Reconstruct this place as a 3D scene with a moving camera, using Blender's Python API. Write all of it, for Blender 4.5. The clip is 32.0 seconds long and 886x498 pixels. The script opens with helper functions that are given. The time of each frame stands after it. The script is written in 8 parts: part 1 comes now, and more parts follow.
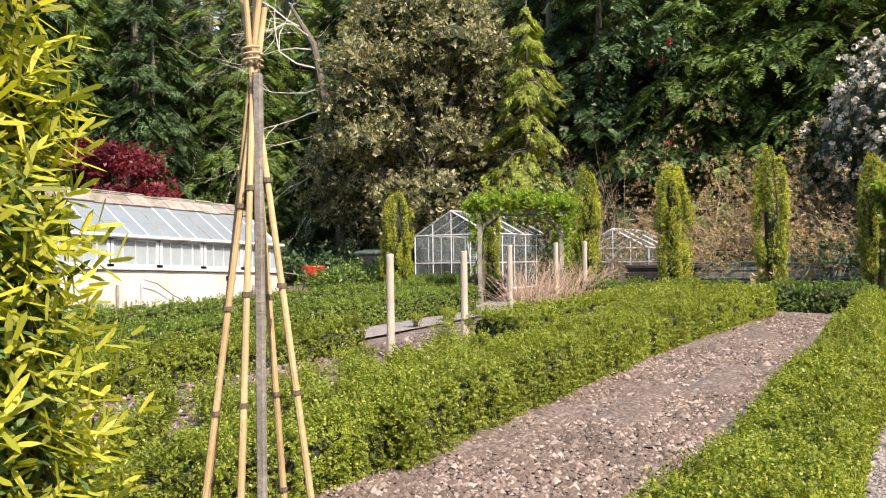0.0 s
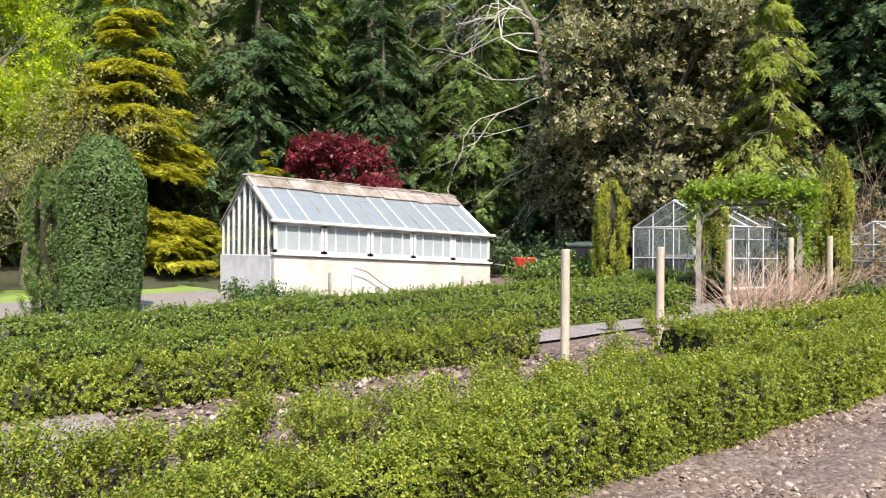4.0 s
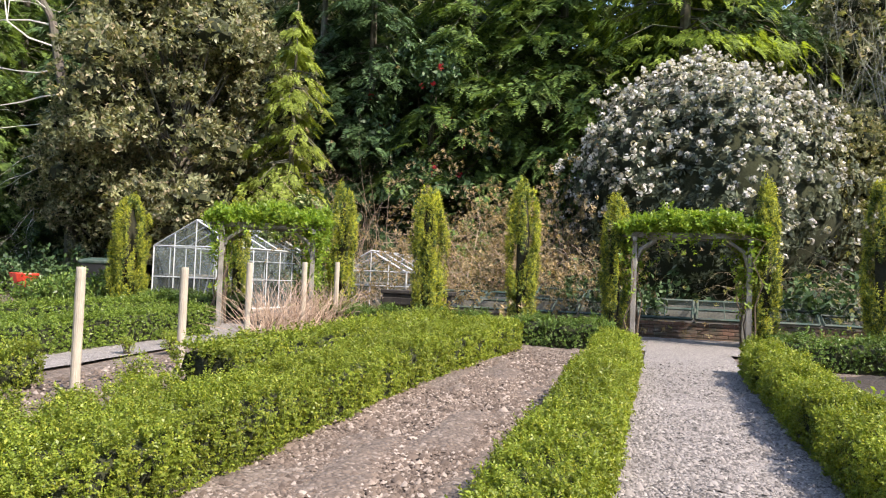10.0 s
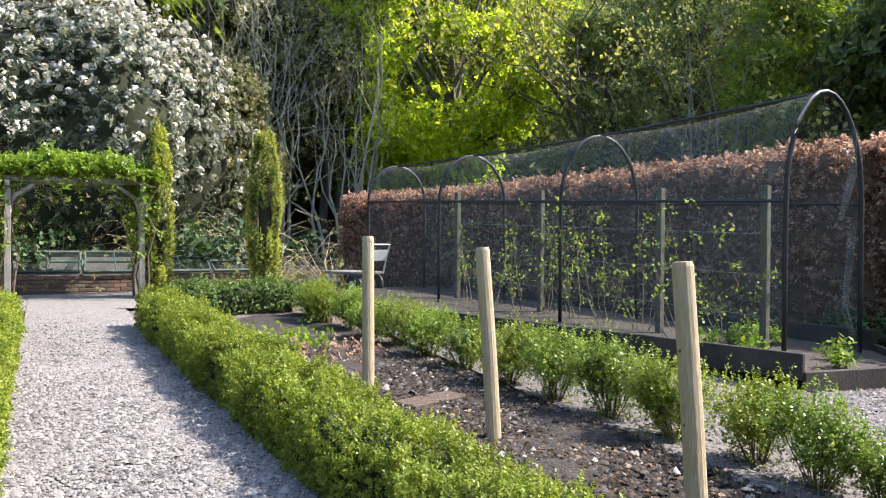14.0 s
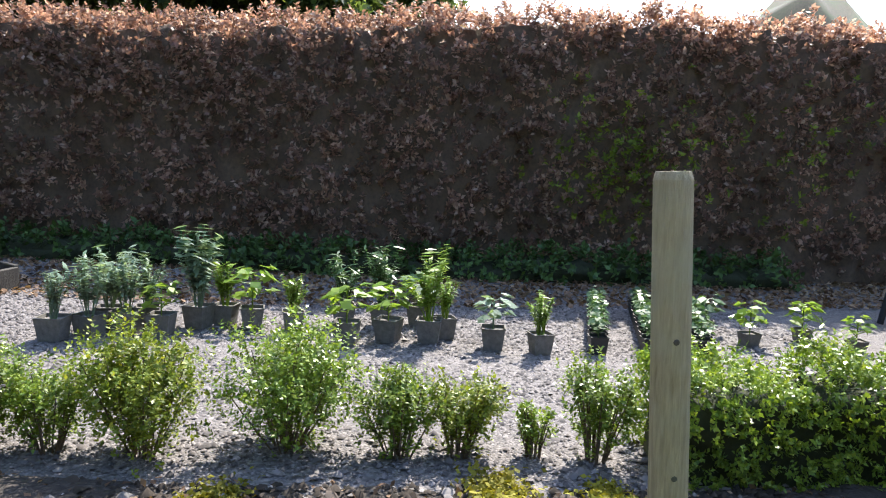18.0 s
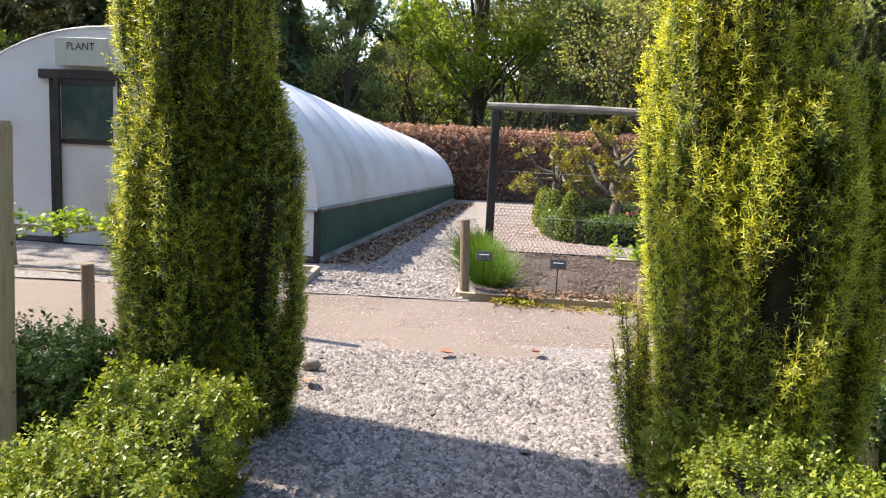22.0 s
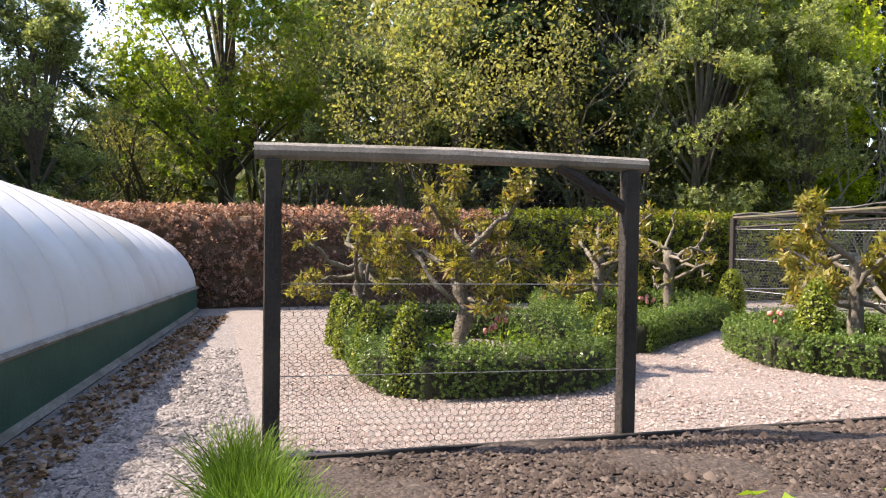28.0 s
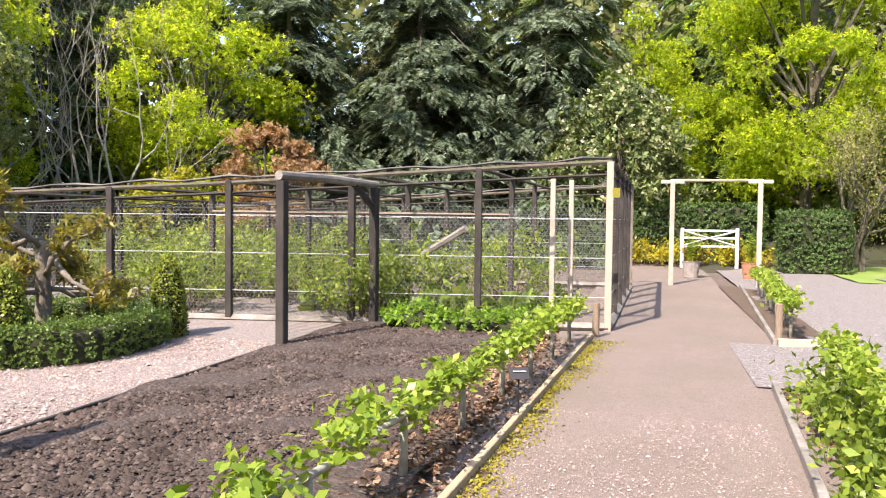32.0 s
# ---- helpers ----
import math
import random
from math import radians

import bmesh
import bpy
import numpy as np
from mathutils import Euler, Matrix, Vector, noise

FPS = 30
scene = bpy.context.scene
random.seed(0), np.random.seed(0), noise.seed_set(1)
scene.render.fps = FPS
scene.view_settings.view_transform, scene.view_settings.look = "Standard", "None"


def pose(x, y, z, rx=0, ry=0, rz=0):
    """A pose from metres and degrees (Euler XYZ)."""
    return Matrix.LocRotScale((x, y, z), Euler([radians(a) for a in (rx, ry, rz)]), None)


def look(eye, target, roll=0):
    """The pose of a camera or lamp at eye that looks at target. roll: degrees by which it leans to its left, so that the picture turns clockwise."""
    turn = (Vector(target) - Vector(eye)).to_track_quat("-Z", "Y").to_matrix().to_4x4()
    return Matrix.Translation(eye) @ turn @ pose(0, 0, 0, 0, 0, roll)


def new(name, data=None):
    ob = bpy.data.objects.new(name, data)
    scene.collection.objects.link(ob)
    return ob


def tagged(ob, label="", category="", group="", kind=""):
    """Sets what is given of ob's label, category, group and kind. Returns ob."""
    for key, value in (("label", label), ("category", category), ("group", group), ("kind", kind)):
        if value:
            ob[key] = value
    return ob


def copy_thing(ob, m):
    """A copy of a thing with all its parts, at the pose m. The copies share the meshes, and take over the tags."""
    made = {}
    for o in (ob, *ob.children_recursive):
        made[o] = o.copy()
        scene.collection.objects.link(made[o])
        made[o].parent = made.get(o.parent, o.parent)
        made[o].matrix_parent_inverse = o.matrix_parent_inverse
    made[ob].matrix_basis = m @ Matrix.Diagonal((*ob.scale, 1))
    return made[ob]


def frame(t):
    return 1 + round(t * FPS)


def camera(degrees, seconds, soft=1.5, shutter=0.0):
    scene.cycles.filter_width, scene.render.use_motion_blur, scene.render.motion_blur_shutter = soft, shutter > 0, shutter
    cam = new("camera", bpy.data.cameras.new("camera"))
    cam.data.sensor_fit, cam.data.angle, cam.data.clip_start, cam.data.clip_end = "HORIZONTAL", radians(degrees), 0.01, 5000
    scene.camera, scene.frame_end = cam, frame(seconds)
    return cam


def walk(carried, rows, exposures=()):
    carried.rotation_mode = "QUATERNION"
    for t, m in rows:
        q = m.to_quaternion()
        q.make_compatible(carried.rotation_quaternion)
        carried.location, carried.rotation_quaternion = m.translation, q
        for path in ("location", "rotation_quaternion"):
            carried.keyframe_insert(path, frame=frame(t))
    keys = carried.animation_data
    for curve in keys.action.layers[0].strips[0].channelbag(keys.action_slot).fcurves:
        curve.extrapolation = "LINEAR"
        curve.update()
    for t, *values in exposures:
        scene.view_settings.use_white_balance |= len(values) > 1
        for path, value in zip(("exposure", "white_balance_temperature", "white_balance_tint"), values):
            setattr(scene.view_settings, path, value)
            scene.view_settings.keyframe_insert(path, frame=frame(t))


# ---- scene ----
cam = camera(60.09, 32.0, 1.1)
EXPOSURES = [(0, 1.5, 7200, 18), (3, 1.45, 6800, 16), (9, 1.52, 6800, 15), (12, 1.65, 6600, 13), (16, 2.05, 6300, 12), (19, 1.9, 6400, 9), (22, 1.8, 7000, 14), (24, 1.8, 7300, 17), (28, 1.75, 7300, 18), (32, 1.75, 7000, 21)]
PATH = [
    (0, -1.713, -1.320, 1.372, 35.70, 0.64, -0.75),
    (0.5, -1.715, -0.941, 1.369, 40.78, 1.10, -0.39),
    (1, -1.742, -0.673, 1.391, 45.66, 0.91, -0.25),
    (1.5, -1.823, -0.441, 1.424, 49.55, 0.68, 0.17),
    (2, -1.835, -0.185, 1.445, 52.50, 0.50, 0.22),
    (2.5, -1.835, -0.009, 1.447, 54.23, 0.46, 0.24),
    (4.5, -1.819, 0.026, 1.433, 53.48, -0.34, 0.52),
    (5, -1.807, 0.034, 1.433, 52.87, -0.41, 0.73),
    (5.5, -1.805, 0.029, 1.434, 51.78, -0.26, 0.89),
    (6, -1.805, 0.014, 1.428, 49.85, 0.04, 1.08),
    (6.5, -1.847, -0.008, 1.422, 46.89, 0.28, 1.29),
    (7, -1.937, -0.056, 1.429, 43.07, 0.33, 1.39),
    (7.5, -2.020, -0.110, 1.441, 39.12, 0.12, 1.43),
    (8, -2.025, -0.135, 1.443, 35.64, -0.10, 1.56),
    (8.5, -1.986, -0.167, 1.450, 32.35, -0.32, 1.72),
    (9, -1.969, -0.180, 1.451, 28.49, -0.06, 1.99),
    (9.5, -1.939, -0.162, 1.455, 23.90, 0.87, 2.21),
    (10, -1.853, -0.078, 1.464, 18.96, 2.12, 2.21),
    (10.5, -1.826, -0.021, 1.466, 13.93, 2.95, 1.93),
    (11, -1.842, 0.041, 1.462, 8.56, 2.24, 1.74),
    (11.5, -1.884, 0.139, 1.458, 1.92, 1.39, 1.58),
    (12, -2.023, 0.349, 1.479, -5.57, 0.72, 1.67),
    (12.5, -2.056, 0.425, 1.462, -12.61, 0.50, 1.60),
    (13, -2.035, 0.463, 1.455, -18.16, 0.40, 1.39),
    (13.5, -2.023, 0.469, 1.454, -21.97, -0.09, 0.88),
    (15.5, -1.512, 0.921, 1.451, -39.22, -2.59, -0.27),
    (16, -1.384, 1.135, 1.419, -49.51, -3.01, -0.37),
    (16.5, -1.254, 1.363, 1.442, -62.78, -3.52, -0.06),
    (17, -1.302, 1.463, 1.414, -74.49, -3.82, 0.70),
    (17.5, -1.389, 1.494, 1.407, -82.92, -5.01, 1.46),
    (18, -1.397, 1.486, 1.396, -90.60, -6.89, 2.02),
    (18.5, -1.344, 1.432, 1.378, -99.06, -8.88, 2.66),
    (19, -1.243, 1.411, 1.384, -110.65, -10.14, 3.02),
    (19.5, -1.187, 1.307, 1.378, -122.59, -10.57, 3.22),
    (20, -1.148, 1.399, 1.381, -135.96, -10.37, 3.33),
    (20.5, -1.071, 1.457, 1.393, -149.39, -9.95, 3.51),
    (21, -1.092, 1.512, 1.396, -162.52, -9.33, 3.38),
    (21.5, -1.158, 1.501, 1.397, -173.04, -8.67, 3.32),
    (22, -1.178, 1.513, 1.405, -178.89, -8.16, 2.84),
    (22.5, -1.232, 1.486, 1.415, -181.12, -7.83, 1.84),
    (23, -1.254, 1.343, 1.394, -182.64, -7.18, 0.95),
    (23.5, -1.197, 0.976, 1.409, -183.94, -6.40, 0.48),
    (24, -1.202, 0.554, 1.389, -185.27, -5.51, 0.54),
    (24.5, -1.207, 0.010, 1.376, -186.04, -4.73, 0.72),
    (26.5, -1.196, -2.052, 1.425, -186.45, -3.64, 1.38),
    (27, -1.214, -2.537, 1.410, -188.16, -2.93, 1.22),
    (27.5, -1.249, -3.048, 1.383, -191.45, -2.04, 1.29),
    (28, -1.210, -3.389, 1.399, -196.91, -1.62, 0.94),
    (28.5, -1.187, -3.676, 1.427, -203.64, -1.37, 0.88),
    (29, -1.148, -3.915, 1.449, -211.30, -1.17, 1.02),
    (29.5, -1.196, -3.968, 1.439, -218.89, -1.29, 1.39),
    (30, -1.246, -3.924, 1.431, -226.13, -1.52, 1.66),
    (30.5, -1.285, -3.902, 1.421, -233.22, -1.67, 1.57),
    (31, -1.311, -3.908, 1.418, -240.37, -1.92, 1.22),
    (31.5, -1.312, -3.923, 1.416, -247.70, -2.08, 0.88),
    (32, -1.297, -3.890, 1.424, -254.82, -2.23, 0.66),
]
walk(cam, [(t, pose(x, y, z, 90 + pitch, 0, yaw) @ pose(0, 0, 0, 0, 0, roll)) for t, x, y, z, yaw, pitch, roll in PATH], EXPOSURES)

# ---- sky, sun ----
world = bpy.data.worlds.new("sky")
scene.world = world
world.use_nodes = True
wn = world.node_tree.nodes
sky = wn.new("ShaderNodeTexSky")
sky.sky_type = "NISHITA"
sky.sun_disc = False
SUN_YAW, SUN_EL = radians(-109), radians(47.5)
sky.sun_elevation = SUN_EL
sky.sun_rotation = -SUN_YAW
wn["Background"].inputs[1].default_value = 0.15
world.node_tree.links.new(sky.outputs[0], wn["Background"].inputs[0])
sun = new("sun", bpy.data.lights.new("sun", "SUN"))
sun.data.energy, sun.data.angle, sun.data.color = 3.4, radians(0.55), (1.0, 0.93, 0.82)
to_sun = Vector((-math.sin(SUN_YAW) * math.cos(SUN_EL), math.cos(SUN_YAW) * math.cos(SUN_EL), math.sin(SUN_EL)))
sun.matrix_world = look(to_sun * 60, (0, 0, 0))

rng = np.random.default_rng(7)


def gz(y):
    """Height of the ground: level in the south, rising gently to the north."""
    return 0.035 * max(0.0, min(y, 20) - 2.5) + (0.12 * (y - 20) if y > 20 else 0)


def gza(y):
    return 0.035 * np.clip(np.minimum(y, 20) - 2.5, 0, None) + 0.12 * np.clip(y - 20, 0, None)


# ---- materials ----
def nodes_of(name):
    m = bpy.data.materials.new(name)
    m.use_nodes = True
    return m, m.node_tree.nodes, m.node_tree.links, m.node_tree.nodes["Principled BSDF"]


def noise_node(n, l, scale, detail=6, rough=0.6, coord="pos"):
    if coord == "pos":
        c = n.new("ShaderNodeNewGeometry").outputs["Position"]
    else:
        c = n.new("ShaderNodeTexCoord").outputs["Object"]
    t = n.new("ShaderNodeTexNoise")
    t.inputs["Scale"].default_value, t.inputs["Detail"].default_value, t.inputs["Roughness"].default_value = scale, detail, rough
    l.new(c, t.inputs["Vector"])
    return t.outputs["Fac"]


def ramp(n, l, fac, stops):
    r = n.new("ShaderNodeValToRGB")
    while len(r.color_ramp.elements) < len(stops):
        r.color_ramp.elements.new(0.5)
    for e, (p, c) in zip(r.color_ramp.elements, stops):
        e.position, e.color = p, (*c, 1)
    l.new(fac, r.inputs[0])
    return r.outputs[0]


def mix(n, l, fac, a, b, mode="MIX"):
    m = n.new("ShaderNodeMix")
    m.data_type, m.blend_type = "RGBA", mode
    for k, v in ((0, fac), (6, a), (7, b)):
        if isinstance(v, (int, float)):
            m.inputs[k].default_value = v
        elif isinstance(v, tuple):
            m.inputs[k].default_value = (*v, 1)
        else:
            l.new(v, m.inputs[k])
    return m.outputs[2]


def surface(name, c1, c2, scale, c3=None, big=0.6, rough=0.85, bump=0.4, bump_scale=None, metal=0.0, coord="pos", stretch=None, vary=0.0):
    """A weathered surface: fine grain between c1 and c2, larger stains towards c3, relief."""
    m, n, l, b = nodes_of(name)
    fine = noise_node(n, l, scale, 8, 0.65, coord)
    if stretch:
        t = fine.node
        mp = n.new("ShaderNodeMapping")
        mp.inputs["Scale"].default_value = stretch
        l.new(t.inputs["Vector"].links[0].from_socket, mp.inputs[0])
        l.new(mp.outputs[0], t.inputs["Vector"])
    col = ramp(n, l, fine, [(0.3, c1), (0.7, c2)])
    if c3:
        spread = ramp(n, l, noise_node(n, l, big, 5, 0.6, coord), [(0.42, (0, 0, 0)), (0.68, (1, 1, 1))])
        col = mix(n, l, spread, col, c3)
    if vary:
        info = n.new("ShaderNodeObjectInfo")
        dark = ramp(n, l, info.outputs["Random"], [(0, (1 - vary,) * 3), (1, (1, 1, 1))])
        col = mix(n, l, 1.0, col, dark, "MULTIPLY")
    l.new(col, b.inputs["Base Color"])
    b.inputs["Roughness"].default_value, b.inputs["Metallic"].default_value = rough, metal
    if bump:
        bp = n.new("ShaderNodeBump")
        bp.inputs["Strength"].default_value, bp.inputs["Distance"].default_value = bump, 0.02
        f = noise_node(n, l, bump_scale, 6, 0.7, coord) if bump_scale else fine
        l.new(f, bp.inputs["Height"])
        l.new(bp.outputs[0], b.inputs["Normal"])
    return m


def leafy(name, dark, light, through_it=0.3, rough=0.45, tip=None, patch=0.5, glow=(1.5, 1.45, 0.7)):
    """Leaves: each its own tone, in patches, with light shining through."""
    m, n, l, b = nodes_of(name)
    rnd = n.new("ShaderNodeNewGeometry").outputs["Random Per Island"]
    stops = [(0.0, dark), (0.75, light)] + ([(1.0, tip)] if tip else [])
    col = ramp(n, l, rnd, stops)
    shade = ramp(n, l, noise_node(n, l, 1.6, 3), [(0.35, (1 - patch,) * 3), (0.65, (1, 1, 1))])
    col = mix(n, l, 1.0, col, shade, "MULTIPLY")
    l.new(col, b.inputs["Base Color"])
    b.inputs["Roughness"].default_value = rough
    b.inputs["Specular IOR Level"].default_value = 0.28
    tr = n.new("ShaderNodeBsdfTranslucent")
    l.new(mix(n, l, 1.0, col, glow, "MULTIPLY"), tr.inputs[0])
    ms = n.new("ShaderNodeMixShader")
    ms.inputs[0].default_value = through_it
    l.new(b.outputs[0], ms.inputs[1])
    l.new(tr.outputs[0], ms.inputs[2])
    l.new(ms.outputs[0], n["Material Output"].inputs[0])
    return m


def gravelly(name, tones, size, rough=0.9, stain=None):
    """Small stones: cells of several tones, with relief; rims darkened as gap shade."""
    m, n, l, b = nodes_of(name)
    pos = n.new("ShaderNodeNewGeometry").outputs["Position"]
    cols, hs = [], []
    for k in (1.0, 0.45):
        v = n.new("ShaderNodeTexVoronoi")
        v.inputs["Scale"].default_value = k / size
        l.new(pos, v.inputs["Vector"])
        sep = n.new("ShaderNodeSeparateColor")
        l.new(v.outputs["Color"], sep.inputs[0])
        cols.append(ramp(n, l, sep.outputs[0], [(i / (len(tones) - 1), c) for i, c in enumerate(tones)]))
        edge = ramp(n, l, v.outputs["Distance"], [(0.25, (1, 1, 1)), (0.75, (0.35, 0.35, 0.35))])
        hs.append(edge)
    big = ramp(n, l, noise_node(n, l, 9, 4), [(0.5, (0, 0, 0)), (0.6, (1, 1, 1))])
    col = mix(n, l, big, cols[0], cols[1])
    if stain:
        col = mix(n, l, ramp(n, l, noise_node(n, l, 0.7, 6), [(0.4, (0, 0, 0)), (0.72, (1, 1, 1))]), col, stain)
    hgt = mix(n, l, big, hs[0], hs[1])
    # the relief darkens the colour too, painting shade between the stones
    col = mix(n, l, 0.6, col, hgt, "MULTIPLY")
    l.new(col, b.inputs["Base Color"])
    b.inputs["Roughness"].default_value = rough
    bp = n.new("ShaderNodeBump")
    bp.inputs["Strength"].default_value, bp.inputs["Distance"].default_value = 0.9, size * 0.5
    l.new(hgt, bp.inputs["Height"])
    l.new(bp.outputs[0], b.inputs["Normal"])
    return m


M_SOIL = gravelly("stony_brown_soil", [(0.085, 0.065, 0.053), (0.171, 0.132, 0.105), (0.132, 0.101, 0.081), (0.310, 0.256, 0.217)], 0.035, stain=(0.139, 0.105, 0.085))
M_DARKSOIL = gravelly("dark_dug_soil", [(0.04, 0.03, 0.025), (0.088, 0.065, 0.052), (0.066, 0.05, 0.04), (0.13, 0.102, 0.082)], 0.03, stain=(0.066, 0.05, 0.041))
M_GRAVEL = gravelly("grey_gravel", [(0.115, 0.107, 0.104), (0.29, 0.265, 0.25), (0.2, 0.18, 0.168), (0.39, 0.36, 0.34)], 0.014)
# purplish, darkened copy of the grey gravel; the yard's partial shade is in its tones
M_YARD = gravelly("shaded_purplish_gravel", [(0.085, 0.077, 0.077), (0.21, 0.187, 0.18), (0.145, 0.128, 0.123), (0.29, 0.262, 0.252)], 0.014)
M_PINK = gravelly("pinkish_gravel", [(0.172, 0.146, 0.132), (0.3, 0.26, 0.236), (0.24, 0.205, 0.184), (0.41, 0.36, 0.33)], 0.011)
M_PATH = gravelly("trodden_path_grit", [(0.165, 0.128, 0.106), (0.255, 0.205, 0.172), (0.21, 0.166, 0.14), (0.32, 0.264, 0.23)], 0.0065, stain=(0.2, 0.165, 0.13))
M_STONE = surface("pale_stone", (0.22, 0.19, 0.17), (0.42, 0.38, 0.35), 14, rough=0.9, vary=0.5)
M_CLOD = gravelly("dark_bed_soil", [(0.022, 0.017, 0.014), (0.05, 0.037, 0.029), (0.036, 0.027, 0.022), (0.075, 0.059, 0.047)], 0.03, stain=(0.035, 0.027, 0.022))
M_LITTER = surface("woodland_floor", (0.02, 0.022, 0.012), (0.06, 0.05, 0.03), 8, c3=(0.03, 0.05, 0.015), rough=0.95)
M_GRASS = leafy("grass_blades", (0.13, 0.25, 0.035), (0.26, 0.43, 0.06), 0.5)
M_LAWN = surface("lawn", (0.11, 0.2, 0.03), (0.17, 0.28, 0.045), 40, c3=(0.2, 0.26, 0.06), rough=0.9)
M_BOX = leafy("box_leaves", (0.10, 0.165, 0.026), (0.225, 0.325, 0.045), 0.3, 0.35, tip=(0.35, 0.42, 0.07), patch=0.35)
M_BOXD = leafy("darker_box_leaves", (0.055, 0.11, 0.024), (0.145, 0.23, 0.05), 0.25, 0.35, tip=(0.22, 0.29, 0.075), patch=0.3)
M_BOXY = leafy("yellowing_box_leaves", (0.12, 0.175, 0.025), (0.26, 0.325, 0.042), 0.32, 0.4, tip=(0.38, 0.38, 0.06), patch=0.35)
M_BOXM = leafy("mid_green_box_leaves", (0.075, 0.13, 0.022), (0.185, 0.27, 0.042), 0.28, 0.35, tip=(0.28, 0.35, 0.068), patch=0.3)
# near-black: the shade inside hedges, crowns and shrubs is put into this colour
M_CORE = surface("inner_shade", (0.014, 0.019, 0.007), (0.036, 0.04, 0.015), 25, rough=1.0)
M_TWIG = surface("twig_bark", (0.08, 0.055, 0.035), (0.17, 0.125, 0.085), 30, rough=0.9)
M_YEW = leafy("yew_needles", (0.16, 0.19, 0.035), (0.43, 0.46, 0.08), 0.45, 0.4, patch=0.3)
M_YEWTIP = leafy("golden_yew_shoots", (0.31, 0.35, 0.045), (0.54, 0.56, 0.075), 0.5, 0.4, tip=(0.74, 0.68, 0.12), patch=0.2)
M_YEWDARK = leafy("dark_yew_needles", (0.045, 0.095, 0.03), (0.125, 0.21, 0.058), 0.25, 0.5)
# near-black colour for the shade deep within the yews
M_HEART = surface("yew_inner_shade", (0.012, 0.014, 0.006), (0.035, 0.03, 0.014), 30, rough=1.0)
M_BEECH = leafy("dead_beech_leaves", (0.22, 0.13, 0.105), (0.5, 0.33, 0.255), 0.55, 0.45, tip=(0.72, 0.57, 0.47), patch=0.5, glow=(1.25, 1.05, 0.85))
M_BEECHCORE = surface("beech_twigs", (0.07, 0.05, 0.036), (0.16, 0.11, 0.075), 18, rough=1.0)
M_BEECHG = leafy("fresh_hedge_leaves", (0.12, 0.17, 0.025), (0.28, 0.34, 0.04), 0.4, 0.5)
M_WOOD = surface("weathered_post_wood", (0.28, 0.21, 0.125), (0.52, 0.41, 0.26), 18, c3=(0.4, 0.345, 0.24), big=3, rough=0.85, bump=0.5, coord="obj", stretch=(6, 6, 0.6))
M_PALEWOOD = surface("pale_new_wood", (0.34, 0.29, 0.22), (0.5, 0.44, 0.36), 18, c3=(0.3, 0.27, 0.22), big=3, rough=0.85, bump=0.4, coord="obj", stretch=(6, 6, 0.6))
M_DARKWOOD = surface("dark_stained_wood", (0.013, 0.011, 0.01), (0.038, 0.032, 0.028), 16, c3=(0.055, 0.048, 0.04), big=2.5, rough=0.8, coord="obj", stretch=(6, 6, 0.6))
M_GREYWOOD = surface("silvered_timber", (0.17, 0.155, 0.135), (0.34, 0.32, 0.285), 14, c3=(0.12, 0.11, 0.09), big=2.5, rough=0.9, coord="obj", stretch=(6, 0.6, 6))
M_RIDGE = surface("grey_brown_roof_boards", (0.2, 0.17, 0.15), (0.4, 0.36, 0.33), 9, c3=(0.17, 0.15, 0.1), big=2.5, rough=0.95, vary=0.35)
M_CANE = surface("bamboo_cane", (0.38, 0.27, 0.13), (0.56, 0.43, 0.24), 16, c3=(0.3, 0.2, 0.1), big=4, rough=0.6, coord="obj")
M_OLDPOST = surface("brown_stake_wood", (0.15, 0.108, 0.07), (0.29, 0.22, 0.15), 18, c3=(0.22, 0.19, 0.14), big=3, rough=0.85, bump=0.5, coord="obj", stretch=(6, 6, 0.6))
M_ALU = surface("dull_aluminium", (0.45, 0.47, 0.48), (0.62, 0.63, 0.62), 12, rough=0.5, metal=0.3, bump=0.1)
M_WHITEWOOD = surface("flaking_white_paint", (0.52, 0.53, 0.52), (0.68, 0.68, 0.66), 10, c3=(0.36, 0.36, 0.34), big=2, rough=0.6, bump=0.2)
M_RENDERW = surface("limewashed_wall", (0.43, 0.415, 0.385), (0.53, 0.515, 0.48), 3, c3=(0.36, 0.33, 0.28), big=0.9, rough=0.95, bump=0.3, bump_scale=30)
M_ROUGHCAST = surface("grey_roughcast", (0.5, 0.52, 0.54), (0.72, 0.73, 0.74), 22, c3=(0.45, 0.47, 0.48), big=2, rough=0.95, bump=1.0)
M_POLY = surface("milky_polythene", (0.66, 0.67, 0.68), (0.8, 0.8, 0.8), 1.6, c3=(0.52, 0.5, 0.47), big=0.8, rough=0.38, bump=0.3, bump_scale=2.6)
M_GREENNET = surface("green_windbreak_mesh", (0.011, 0.06, 0.043), (0.02, 0.085, 0.06), 30, c3=(0.03, 0.1, 0.077), big=1.5, rough=0.7)
M_BLACK = surface("black_paint", (0.012, 0.012, 0.014), (0.022, 0.022, 0.025), 8, rough=0.5, bump=0.1)
M_CHALKBOARD = surface("chalkboard", (0.014, 0.015, 0.018), (0.024, 0.026, 0.03), 5, c3=(0.035, 0.036, 0.04), rough=0.6, bump=0)
M_CHALK = surface("chalk", (0.6, 0.6, 0.58), (0.8, 0.8, 0.78), 60, rough=0.95, bump=0)
M_WIRE = surface("galvanised_wire", (0.16, 0.17, 0.17), (0.3, 0.31, 0.3), 40, rough=0.5, metal=0.6, bump=0)
